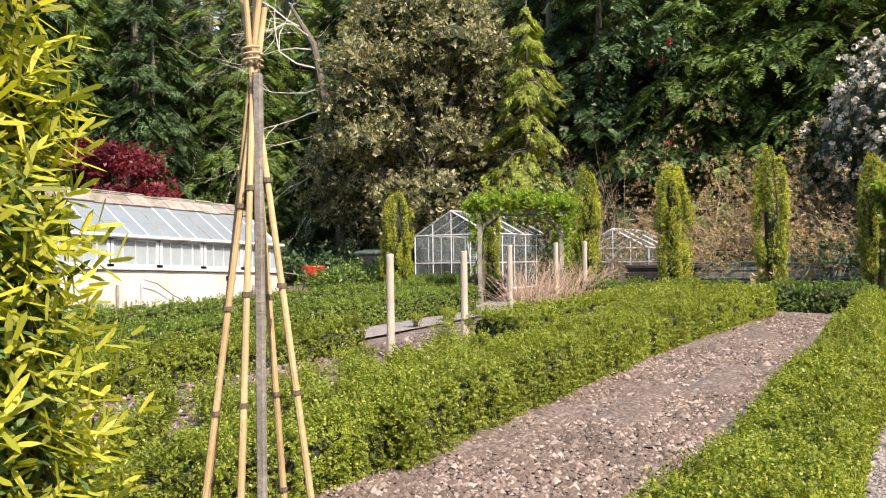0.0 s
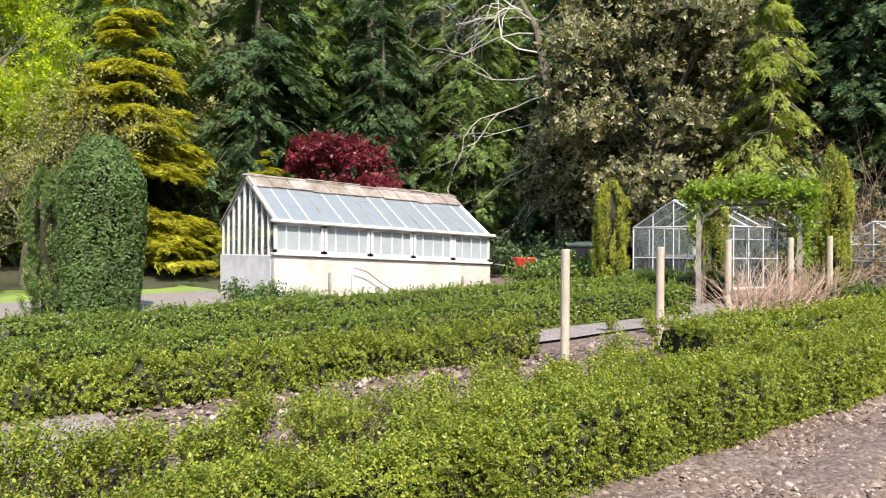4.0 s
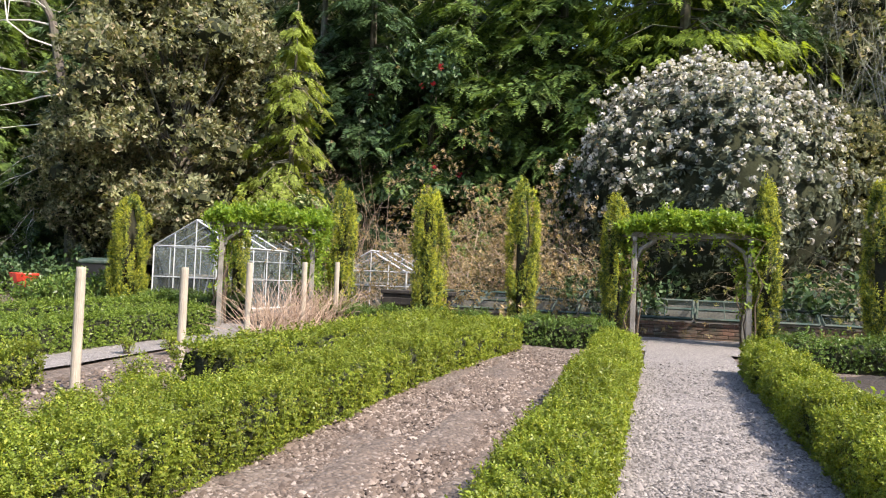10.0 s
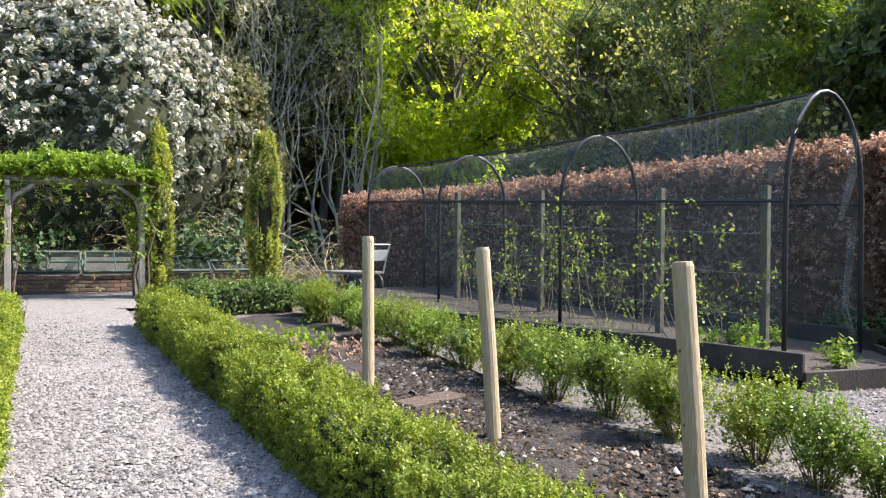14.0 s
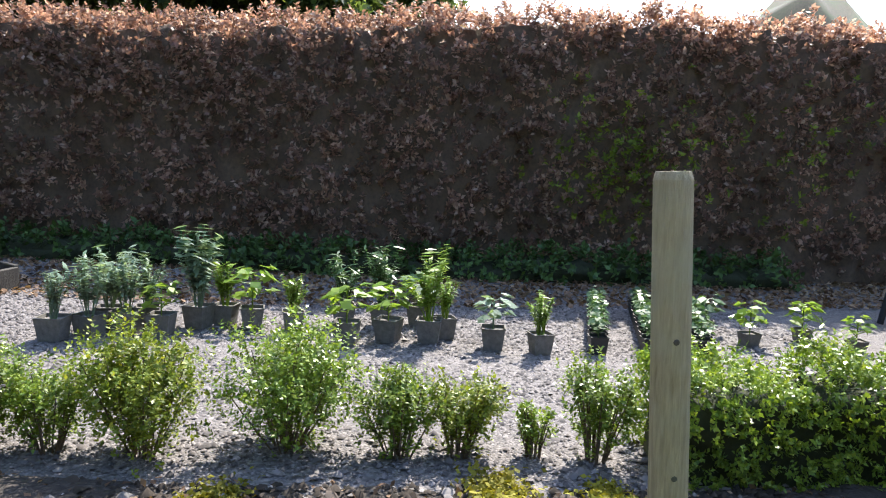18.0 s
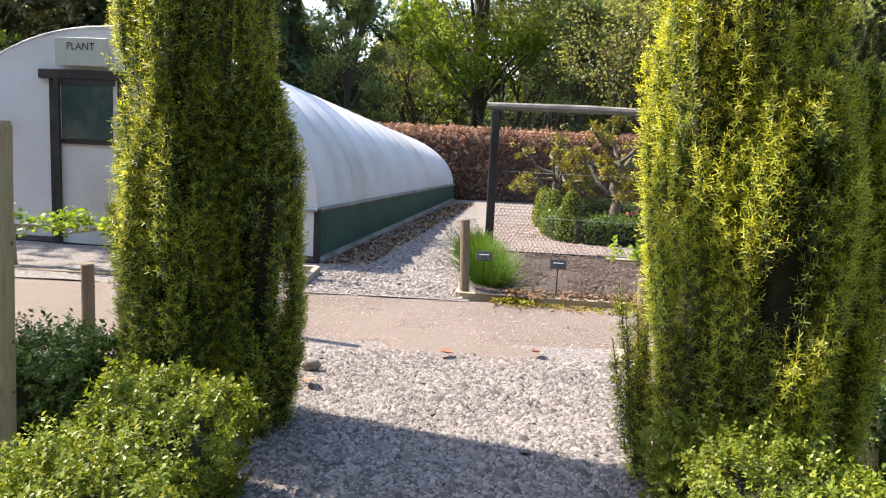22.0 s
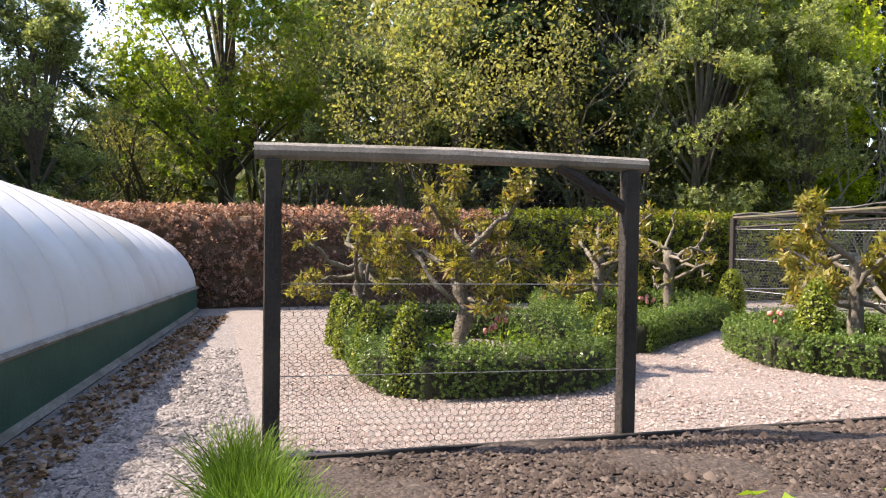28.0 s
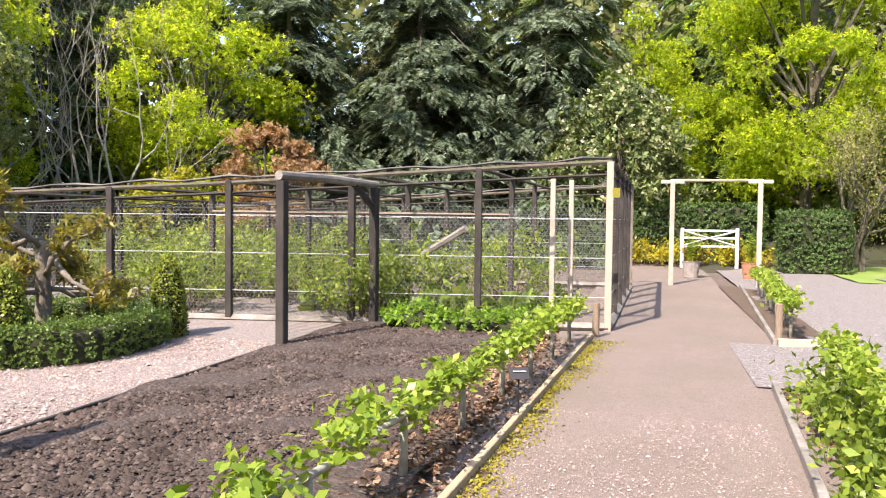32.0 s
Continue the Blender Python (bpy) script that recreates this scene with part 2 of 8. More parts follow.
M_RUSTWIRE = surface("old_dark_wire", (0.03, 0.027, 0.025), (0.09, 0.08, 0.075), 40, rough=0.7, metal=0.2, bump=0)
M_POT = surface("recycled_fibre_pot", (0.1, 0.092, 0.084), (0.19, 0.175, 0.16), 25, rough=0.9)
M_POTBLACK = surface("black_plastic_pot", (0.012, 0.012, 0.013), (0.025, 0.025, 0.026), 10, rough=0.5, bump=0)
M_TERRA = surface("terracotta", (0.3, 0.13, 0.075), (0.42, 0.2, 0.12), 12, rough=0.9)
M_BRICK = surface("old_brick", (0.16, 0.09, 0.065), (0.3, 0.18, 0.13), 20, c3=(0.12, 0.12, 0.09), big=3, rough=0.95, vary=0.4)
M_MORTAR = surface("mortar", (0.22, 0.2, 0.17), (0.34, 0.31, 0.27), 20, rough=0.95)
M_GREENPAINT = surface("dark_green_paint", (0.015, 0.04, 0.03), (0.03, 0.065, 0.05), 10, c3=(0.1, 0.11, 0.09), big=3, rough=0.6)
M_SOILDRY = surface("bark_litter", (0.05, 0.035, 0.024), (0.14, 0.1, 0.07), 40, rough=0.95, bump=0.8)
M_MOSS = surface("golden_moss", (0.2, 0.19, 0.02), (0.36, 0.33, 0.04), 60, rough=0.95, bump=1.0)
M_MOSSL = leafy("moss_tips", (0.2, 0.19, 0.02), (0.38, 0.34, 0.04), 0.2, 0.8)
M_RED = surface("red_plastic", (0.5, 0.045, 0.025), (0.62, 0.06, 0.035), 6, rough=0.4, bump=0)
M_BARK = surface("bark", (0.06, 0.048, 0.036), (0.15, 0.125, 0.1), 10, c3=(0.09, 0.1, 0.06), big=1.5, rough=0.95, bump=0.8, coord="obj")
M_PALEBARK = surface("pale_lichened_bark", (0.22, 0.2, 0.16), (0.42, 0.39, 0.33), 12, c3=(0.3, 0.32, 0.22), big=2, rough=0.95, bump=0.6, coord="obj")
M_REDTWIG = surface("reddish_bare_stems", (0.33, 0.23, 0.165), (0.56, 0.42, 0.31), 20, rough=0.9)
M_BLEACHED = surface("bleached_dead_wood", (0.4, 0.37, 0.32), (0.6, 0.57, 0.51), 14, rough=0.9)
M_SIGN = surface("faded_sign_board", (0.42, 0.44, 0.37), (0.52, 0.53, 0.45), 4, rough=0.7, bump=0)


def glassy(name, tint=(0.9, 0.95, 0.95), clear=0.8, rough=0.08, dull=0.75):
    m, n, l, b = nodes_of(name)
    b.inputs["Base Color"].default_value, b.inputs["Roughness"].default_value = (*tint, 1), rough
    dirt = ramp(n, l, noise_node(n, l, 3.5, 6), [(0.35, (clear,) * 3), (0.7, (clear * dull,) * 3)])
    tp = n.new("ShaderNodeBsdfTransparent")
    tp.inputs[0].default_value = (0.93, 0.96, 0.95, 1)
    ms = n.new("ShaderNodeMixShader")
    l.new(dirt, ms.inputs[0])
    l.new(b.outputs[0], ms.inputs[1])
    l.new(tp.outputs[0], ms.inputs[2])
    l.new(ms.outputs[0], n["Material Output"].inputs[0])
    return m


M_GLASS = glassy("dusty_glass", (0.3, 0.35, 0.36), 0.88)
M_OLDGLASS = glassy("whitened_old_glass", (0.34, 0.4, 0.42), 0.35, 0.3)
M_ROOFGLASS = glassy("lichened_roof_glass", (0.2, 0.24, 0.26), 0.2, 0.35)
M_LIDGLASS = glassy("clear_lid_glass", (0.1, 0.12, 0.12), 0.97, 0.25)
M_NET = glassy("fine_black_netting", (0.42, 0.43, 0.42), 0.95, 0.9, 0.95)


# ---- mesh helpers ----
def mesh_np(name, v, f, mat, smooth=False):
    """A mesh from arrays: v (n, 3), f (m, 3 to 5)."""
    v, f = np.asarray(v, np.float32), np.asarray(f, np.int32)
    me = bpy.data.meshes.new(name)
    k = f.shape[1]
    me.vertices.add(len(v))
    me.vertices.foreach_set("co", v.ravel())
    me.loops.add(f.size)
    me.loops.foreach_set("vertex_index", f.ravel())
    me.polygons.add(len(f))
    me.polygons.foreach_set("loop_start", np.arange(0, f.size, k, dtype=np.int32))
    if smooth:
        me.polygons.foreach_set("use_smooth", np.ones(len(f), bool))
    me.update(calc_edges=True)
    me.materials.append(mat)
    return me


class Shape:
    """Gathers quads of one part."""

    def __init__(self):
        self.v, self.f = [], []

    def add(self, v, f):
        k = len(self.v)
        self.v.extend(tuple(p) for p in v)
        self.f.extend(tuple(i + k for i in q) for q in f)
        return self

    def box(self, c, s, rz=0.0, tilt=0.0, bev=0.0, m=None):
        """Box of size s centred at c, its edges chamfered by bev."""
        m = m or (Matrix.Translation(c) @ Euler((tilt, 0, rz)).to_matrix().to_4x4())
        hx, hy, hz = (a / 2 for a in s)
        if bev <= 0:
            p = [(x * hx, y * hy, z * hz) for x in (-1, 1) for y in (-1, 1) for z in (-1, 1)]
            q = [(0, 1, 3, 2), (4, 6, 7, 5), (0, 4, 5, 1), (2, 3, 7, 6), (0, 2, 6, 4), (1, 5, 7, 3)]
        else:
            b = min(bev, 0.45 * min(s))
            p, q = [], []
            for z, i in ((-hz, b), (-hz + b, 0), (hz - b, 0), (hz, b)):
                x, y = hx - i, hy - i
                p += [(-x + b, -y, z), (x - b, -y, z), (x, -y + b, z), (x, y - b, z), (x - b, y, z), (-x + b, y, z), (-x, y - b, z), (-x, -y + b, z)]
            for r in range(3):
                q += [(8 * r + i, 8 * r + (i + 1) % 8, 8 * r + 8 + (i + 1) % 8, 8 * r + 8 + i) for i in range(8)]
            for o, up in ((0, False), (24, True)):
                for a in ((0, 1, 2, 7), (7, 2, 3, 6), (6, 3, 4, 5)):
                    q.append(tuple(o + i for i in (a if up else a[::-1])))
        return self.add([m @ Vector(a) for a in p], q)

    def tube(self, pts, radii, n=8, cap=True):
        """Tube along pts, with a radius at each."""
        pts = [Vector(p) for p in pts]
        rad = list(radii) if hasattr(radii, "__len__") else [radii] * len(pts)
        v, f = [], []
        for i, p in enumerate(pts):
            d = (pts[min(i + 1, len(pts) - 1)] - pts[max(i - 1, 0)]).normalized()
            a = d.cross(Vector((0, 0, 1)) if abs(d.z) < 0.9 else Vector((1, 0, 0))).normalized()
            b = d.cross(a)
            v += [p + (a * math.cos(t) + b * math.sin(t)) * rad[i] for t in (2 * math.pi * k / n for k in range(n))]
        for i in range(len(pts) - 1):
            f += [(i * n + k, i * n + (k + 1) % n, i * n + n + (k + 1) % n, i * n + n + k) for k in range(n)]
        if cap:
            for o in (0, (len(pts) - 1) * n):
                v.append(pts[0] if o == 0 else pts[-1])
                c = len(v) - 1
                f += [(o + k, o + (k + 1) % n, c, c) if o else (o + (k + 1) % n, o + k, c, c) for k in range(n)]
        return self.add(v, f)

    def mesh(self, name, mat, smooth=False):
        me = bpy.data.meshes.new(name)
        me.from_pydata(self.v, [], [q if len(set(q)) == len(q) else tuple(dict.fromkeys(q)) for q in self.f])
        if smooth:
            me.polygons.foreach_set("use_smooth", np.ones(len(me.polygons), bool))
        me.update()
        me.materials.append(mat)
        return me


JOINED = {"foliage", "leafage", "needle_growth", "golden_growth", "twig_growth", "stem_growth", "branchwork", "bud_haze", "crown", "blossom", "climber_growth", "climber_leafage", "wire_netting", "twine", "node", "lettering", "cushion", "knot", "twig_core"}


def part(name, shape, mat, parent, label="", smooth=False):
    """One mesh object under a thing."""
    me = shape if isinstance(shape, bpy.types.Mesh) else shape.mesh(name, mat, smooth)
    ob = new(name, me)
    ob.parent = parent
    if label:
        ob["label"] = label
    if name in JOINED:
        ob["kind"] = "stuff"
    return ob


def thing(name, label, category, at=(0, 0, 0), rz=0.0, group="", kind=""):
    ob = new(name)
    ob.matrix_world = Matrix.Translation(at) @ Matrix.Rotation(rz, 4, "Z")
    return tagged(ob, label, category, group, kind)


def rough_field(p, scale, seed):
    """Smooth pseudo-random values in about -1..1 at points p."""
    r = np.random.default_rng(seed)
    out = np.zeros(len(p))
    for k in range(7):
        w = r.normal(size=3) * scale * (1 + 0.35 * k)
        out += np.sin(p @ w + r.uniform(0, 6.28)) / (1 + 0.3 * k)
    return out / 2.6


def leaf_quads(c, nrm, length, width, r, jitter=0.8, along=None):
    """Diamond leaves at points c, roughly facing nrm."""
    n = len(c)
    nn = nrm + r.normal(size=(n, 3)) * jitter
    nn /= np.linalg.norm(nn, axis=1)[:, None] + 1e-9
    a = r.normal(size=(n, 3)) if along is None else along + r.normal(size=(n, 3)) * 0.35
    a -= nn * (a * nn).sum(1)[:, None]
    a /= np.linalg.norm(a, axis=1)[:, None] + 1e-9
    b = np.cross(nn, a)
    s = r.uniform(0.7, 1.3, (n, 1))
    L, W = a * length * 0.5 * s, b * width * 0.5 * s
    v = np.stack([c - L, c + W - L * 0.1 + nn * width * 0.12, c + L, c - W - L * 0.1 + nn * width * 0.12], 1).reshape(-1, 3)
    return v, np.arange(4 * n, dtype=np.int32).reshape(-1, 4)


def sprigs(c, nrm, leaf, width, r, k=7, length=2.2, up=0.35, wild=0.45, size=1.0):
    """Little shoots at points c: k leaves set spirally round a stem that grows out along nrm."""
    n = len(c)
    ax = nrm * 0.75 + np.array((0, 0, up)) + r.normal(size=(n, 3)) * wild
    ax /= np.linalg.norm(ax, axis=1)[:, None] + 1e-9
    e1 = np.cross(ax, np.array((0.31, 0.83, 0.17)))
    e1 /= np.linalg.norm(e1, axis=1)[:, None] + 1e-9
    e2 = np.cross(ax, e1)
    ph = r.uniform(0, 6.28, (n, 1)) + np.arange(k)[None] * 2.4 + r.normal(0, 0.3, (n, k))
    out = e1[:, None] * np.cos(ph)[..., None] + e2[:, None] * np.sin(ph)[..., None]
    s = (np.arange(k) + 0.6)[None] / k
    lift = (0.25 + 0.9 * s ** 2)[..., None]
    d = out + ax[:, None] * lift
    d /= np.linalg.norm(d, axis=2)[..., None]
    q = np.broadcast_to(np.asarray(size, float).reshape(-1, 1, 1), (n, 1, 1))
    pos = c[:, None] + ax[:, None] * (s * leaf * length)[..., None] * q + d * leaf * 0.55 * q
    up_n = ax[:, None] - out * lift * 0.8
    sz = np.broadcast_to(q, (n, k, 1)).reshape(-1, 1)
    return leaf_quads(pos.reshape(-1, 3), up_n.reshape(-1, 3), leaf * 1.25 * sz, width * sz, r, 0.3, d.reshape(-1, 3))


def join_quads(*sets):
    vs, fs, k = [], [], 0
    for v, f in sets:
        vs.append(v)
        fs.append(f + k)
        k += len(v)
    return np.concatenate(vs), np.concatenate(fs)


# ---- the ground ----
def sheet(name, edge_w, edge_e, y0, y1, lift, mat, label, step=0.25, rough=0.02, kind="structure", category="ground", seed=1):
    """A sheet of ground between two edges x(y), lying lift above the land."""
    ny = max(2, int((y1 - y0) / step))
    ys = np.linspace(y0, y1, ny + 1)
    wide = max(edge_e(y) - edge_w(y) for y in ys)
    nx = max(2, int(wide / step))
    v = np.array([(edge_w(y) + (edge_e(y) - edge_w(y)) * i / nx, y, 0) for y in ys for i in range(nx + 1)])
    v[:, 2] = gza(v[:, 1]) + lift + rough * rough_field(v, 2.2, seed) + rough * 0.5 * rough_field(v, 9, seed + 1)
    i = np.arange(ny * (nx + 1)).reshape(ny, nx + 1)[:, :-1].ravel()
    f = np.stack([i, i + 1, i + nx + 2, i + nx + 1], 1)
    return tagged(new(name, mesh_np(name, v, f, mat, True)), label, category, kind=kind)


def line(x0, y0, x1, y1):
    return lambda y: x0 + (x1 - x0) * (y - y0) / (y1 - y0)


def flat(x):
    return lambda y: x


def land():
    xs = np.r_[-400, -200, -100, -70, -50, np.arange(-40, 41, 1.0), 50, 70, 100, 200, 400]
    ys = np.r_[-400, -200, -100, -60, np.arange(-40, 61, 1.0), 80, 120, 200, 400]
    X, Y = np.meshgrid(xs, ys)
    v = np.stack([X.ravel(), Y.ravel(), np.zeros(X.size)], 1)
    y = v[:, 1]
    v[:, 2] = gza(np.minimum(y, 60)) - 0.1
    hill = np.clip(np.hypot(np.clip(-v[:, 0] - 24, 0, None), np.clip(y - 21, 0, None)), 0, 60)
    v[:, 2] += 0.1 * hill * (y > -3) + np.where(hill > 0, 0.25 * rough_field(v, 0.5, 5), 0)
    nx, ny = len(xs), len(ys)
    i = np.arange((ny - 1) * nx).reshape(ny - 1, nx)[:, :-1].ravel()
    f = np.stack([i, i + 1, i + nx + 1, i + nx], 1)
    tagged(new("ground", mesh_np("ground", v, f, M_LITTER, True)), "dark woodland floor of leaf litter round the garden", "ground", kind="structure")


land()
PATH_W, PATH_E = line(-2.1, -1.7, -2.72, 12.4), line(-0.35, -1.7, -1.4, 12.4)
sheet("garden_ground", flat(-24), flat(9), -16.4, 21, -0.01, M_SOIL, "stony brown garden soil between the beds", 0.6, 0.012)
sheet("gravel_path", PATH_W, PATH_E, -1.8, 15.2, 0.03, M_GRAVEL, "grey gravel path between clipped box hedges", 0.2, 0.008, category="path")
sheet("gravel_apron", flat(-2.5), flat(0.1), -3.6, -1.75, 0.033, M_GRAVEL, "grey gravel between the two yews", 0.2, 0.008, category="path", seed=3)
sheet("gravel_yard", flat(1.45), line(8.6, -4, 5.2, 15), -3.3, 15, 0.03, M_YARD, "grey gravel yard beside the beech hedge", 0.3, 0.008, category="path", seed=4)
sheet("cross_path", flat(-30), flat(9), -4.98, -3.1, 0.03, M_PATH, "trodden pinkish grit path across the garden", 0.3, 0.012, category="path", seed=5)
sheet("cross_path_edge", flat(-30), flat(-5.2), -3.45, -2.75, 0.026, M_PATH, "trodden grit at the path edge", 0.3, 0.01, category="path", seed=2)
sheet("tunnel_gravel", line(-1.3, -5, -3.0, -16.2), flat(9), -16.2, -4.95, 0.035, M_GRAVEL, "grey gravel strip beside the polytunnel", 0.3, 0.01, category="path", seed=6)
sheet("knot_garden_gravel", flat(-13), flat(-1.5), -16.2, -7.72, 0.05, M_PINK, "pinkish gravel round the knot garden beds", 0.3, 0.008, category="path", seed=7)
sheet("dug_bed", flat(-10.6), flat(-1.35), -7.65, -5.02, 0.09, M_DARKSOIL, "dark freshly dug soil bed", 0.08, 0.03, category="bed", seed=8)
sheet("north_cross_strip", flat(-9.6), flat(9), 12.9, 15.2, 0.028, M_GRAVEL, "grey gravel before the cold frames", 0.4, 0.01, category="path", seed=9)
sheet("left_path", flat(-12.4), flat(-9.3), 0.3, 13, 0.03, M_GRAVEL, "pale gravel path between low hedges", 0.4, 0.01, category="path", seed=10)
sheet("lawn", flat(-40), flat(-21), 0.8, 7.5, 0.06, M_LAWN, "bright mown lawn beyond the hedge", 0.8, 0.03, category="lawn", seed=11)
sheet("lawn_path", flat(-22.5), flat(-14.5), 1.5, 7.2, 0.08, M_GRAVEL, "pale gravel path by the greenhouse", 0.5, 0.01, category="path", seed=12)
sheet("forest_gravel", flat(-30), flat(-7.2), -2.05, 1.5, 0.04, M_GRAVEL, "grey gravel yard beyond the apple row", 0.6, 0.01, category="path", seed=13)
sheet("cross_path_edge", flat(-30), flat(-10.6), -2.8, -2.4, 0.022, M_PATH, "trodden grit at the far path edge", 0.3, 0.006, category="path", seed=21)
sheet("apple_strip", flat(-8.3), flat(-2.4), -2.95, -1.95, 0.012, M_SOILDRY, "dry litter-strewn soil under the apple row", 0.3, 0.012, category="bed", seed=17)
sheet("apple_strip", flat(-19), flat(-10.62), -2.46, -1.8, 0.045, M_SOILDRY, "dry litter-strewn soil under the far apple row", 0.3, 0.012, category="bed", seed=19)
sheet("apple_gap", flat(-10.7), flat(-8.2), -3.0, -1.7, 0.036, M_GRAVEL, "pale gravel between the two apple rows", 0.3, 0.008, category="path", seed=20)
sheet("east_bed_soil", line(-0.35, -1.2, -1.0, 11), line(1.75, -1.2, 1.1, 11), -1.4, 11.5, 0.035, M_CLOD, "dark crumbly soil strewn with stones", 0.1, 0.03, category="bed", seed=14)
sheet("west_bed_soil", line(-3.1, -1.2, -3.4, 12.4), line(-2.5, -1.2, -2.9, 12.4), -1.4, 12.5, 0.02, M_SOIL, "brown soil strip under the clipped box hedge", 0.3, 0.01, category="bed", seed=15)
sheet("stony_bed", flat(-5.0), line(-2.9, -1.2, -3.3, 12.4), -1.4, 12.6, 0.035, M_SOIL, "brown stony soil bed between box hedges", 0.08, 0.045, category="bed", seed=16)


def stones(name, label, n, edge_w, edge_e, y0, y1, size, lift, mat, seed, near=None):
    """Loose stones strewn over a stretch of ground."""
    r = np.random.default_rng(seed)
    y = r.uniform(y0, y1, n) if near is None else y0 + (y1 - y0) * r.beta(1.0, near, n)
    t = r.uniform(0.01, 0.99, n)
    w = np.array([edge_w(a) for a in y])
    e = np.array([edge_e(a) for a in y])
    c = np.stack([w + (e - w) * t, y, gza(y) + lift], 1)
    base = np.array([(1, 0, 0), (0.3, 0.95, 0), (-0.85, 0.6, 0), (-0.8, -0.6, 0), (0.35, -0.95, 0), (0.15, 0.1, 0.8), (0, 0, -0.5)])
    s = size * np.exp(r.normal(0, 0.38, n))
    ang = r.uniform(0, 6.28, n)
    sq = r.uniform(0.6, 1.0, n)
    co, si = np.cos(ang), np.sin(ang)
    b = base[None] * (1 + r.normal(0, 0.16, (n, 7, 3)))
    x, yy, z = b[..., 0], b[..., 1] * sq[:, None], b[..., 2] * r.uniform(0.6, 1.1, n)[:, None]
    z = z + x * r.normal(0, 0.25, (n, 1))
    v = np.stack([x * co[:, None] - yy * si[:, None], x * si[:, None] + yy * co[:, None], z], 2) * s[:, None, None] + c[:, None]
    q = np.array([(0, 1, 5), (1, 2, 5), (2, 3, 5), (3, 4, 5), (4, 0, 5)])
    f = (q[None] + 7 * np.arange(n)[:, None, None]).reshape(-1, 3)
    return tagged(new(name, mesh_np(name, v.reshape(-1, 3), f, mat)), label, "stones", kind="stuff")


M_PEBBLE = leafy("pebbles", (0.078, 0.072, 0.07), (0.27, 0.242, 0.226), 0.0, 0.85, tip=(0.34, 0.312, 0.29), patch=0.15)
# pebbles darkened likewise, with the yard's shade in their colour
M_PEBBLEY = leafy("shaded_purplish_pebbles", (0.06, 0.054, 0.054), (0.2, 0.176, 0.17), 0.0, 0.85, tip=(0.3, 0.27, 0.26), patch=0.2)
M_EARTH = leafy("clods", (0.02, 0.016, 0.012), (0.058, 0.044, 0.034), 0.0, 0.95, tip=(0.12, 0.097, 0.082), patch=0.3)
M_EARTHD = leafy("dug_crumbs", (0.042, 0.031, 0.026), (0.1, 0.075, 0.061), 0.0, 0.95, tip=(0.17, 0.135, 0.112), patch=0.4)
M_DEADLEAF = leafy("dry_leaf_litter", (0.09, 0.05, 0.03), (0.26, 0.16, 0.1), 0.2, 0.8, tip=(0.42, 0.3, 0.2), patch=0.2)
M_EARTHB = leafy("brown_clods", (0.08, 0.06, 0.048), (0.19, 0.145, 0.116), 0.0, 0.95, tip=(0.38, 0.32, 0.275), patch=0.3)
M_PEBBLEP = leafy("pink_pebbles", (0.17, 0.128, 0.112), (0.36, 0.28, 0.245), 0.0, 0.85, tip=(0.47, 0.4, 0.36), patch=0.15)
stones("path_stones", "loose grey gravel stones", 52000, flat(-2.4), flat(0.05), -3.3, -1.0, 0.0098, 0.034, M_PEBBLE, 21)
stones("path_stones", "loose grey gravel stones", 34000, PATH_W, PATH_E, 1.5, 13, 0.0105, 0.034, M_PEBBLE, 22, near=2.2)
stones("yard_stones", "loose grey gravel stones", 30000, flat(1.6), flat(6.5), -1.5, 5.5, 0.012, 0.034, M_PEBBLEY, 23)
stones("bed_stones", "stones and clods on brown soil", 42000, flat(-4.9), line(-2.9, -1.2, -3.3, 12.4), 0.8, 12.4, 0.015, 0.045, M_EARTHB, 24, near=1.8)
stones("soil_clods", "dark clods and pale stones on the soil", 24000, line(-0.2, -1.2, -0.7, 11), line(1.75, -1.2, 1.2, 11), -1.2, 9, 0.015, 0.045, M_EARTH, 25)
stones("dug_clods", "dark clods of dug earth", 42000, flat(-10.5), flat(-1.4), -7.6, -5.1, 0.013, 0.098, M_EARTHD, 26)
stones("knot_stones", "loose pinkish gravel stones", 26000, flat(-9), flat(-1.6), -11.5, -7.8, 0.010, 0.055, M_PEBBLEP, 27)
stones("tunnel_stones", "loose grey gravel stones by the polytunnel", 18000, line(-1.25, -5, -2.0, -12), line(0.3, -5, -0.9, -14), -12, -5.0, 0.012, 0.04, M_PEBBLE, 28)
stones("bed_stones", "stones strewn over the soil bed", 9000, flat(-8.75), flat(-5.7), -2, 9, 0.022, 0.03, M_EARTHB, 29)
stones("grit", "grit on the trodden path", 36000, flat(-7), flat(0.5), -4.95, -3.1, 0.0042, 0.033, M_PEBBLEP, 30)


def litter(name, label, n, edge_w, edge_e, y0, y1, lift, mat, seed, size=0.035):
    """Dry leaves lying about on the ground."""
    r = np.random.default_rng(seed)
    y = r.uniform(y0, y1, n)
    w, e = np.array([edge_w(q) for q in y]), np.array([edge_e(q) for q in y])
    c = np.stack([w + (e - w) * r.uniform(0, 1, n), y, gza(y) + lift + r.uniform(0, 0.012, n)], 1)
    tagged(new(name, mesh_np(name, *leaf_quads(c, np.zeros((n, 3)) + np.array((0, 0, 1.0)), size * 1.3, size * 0.8, r, 0.45), mat)), label, "leaf litter", kind="stuff")


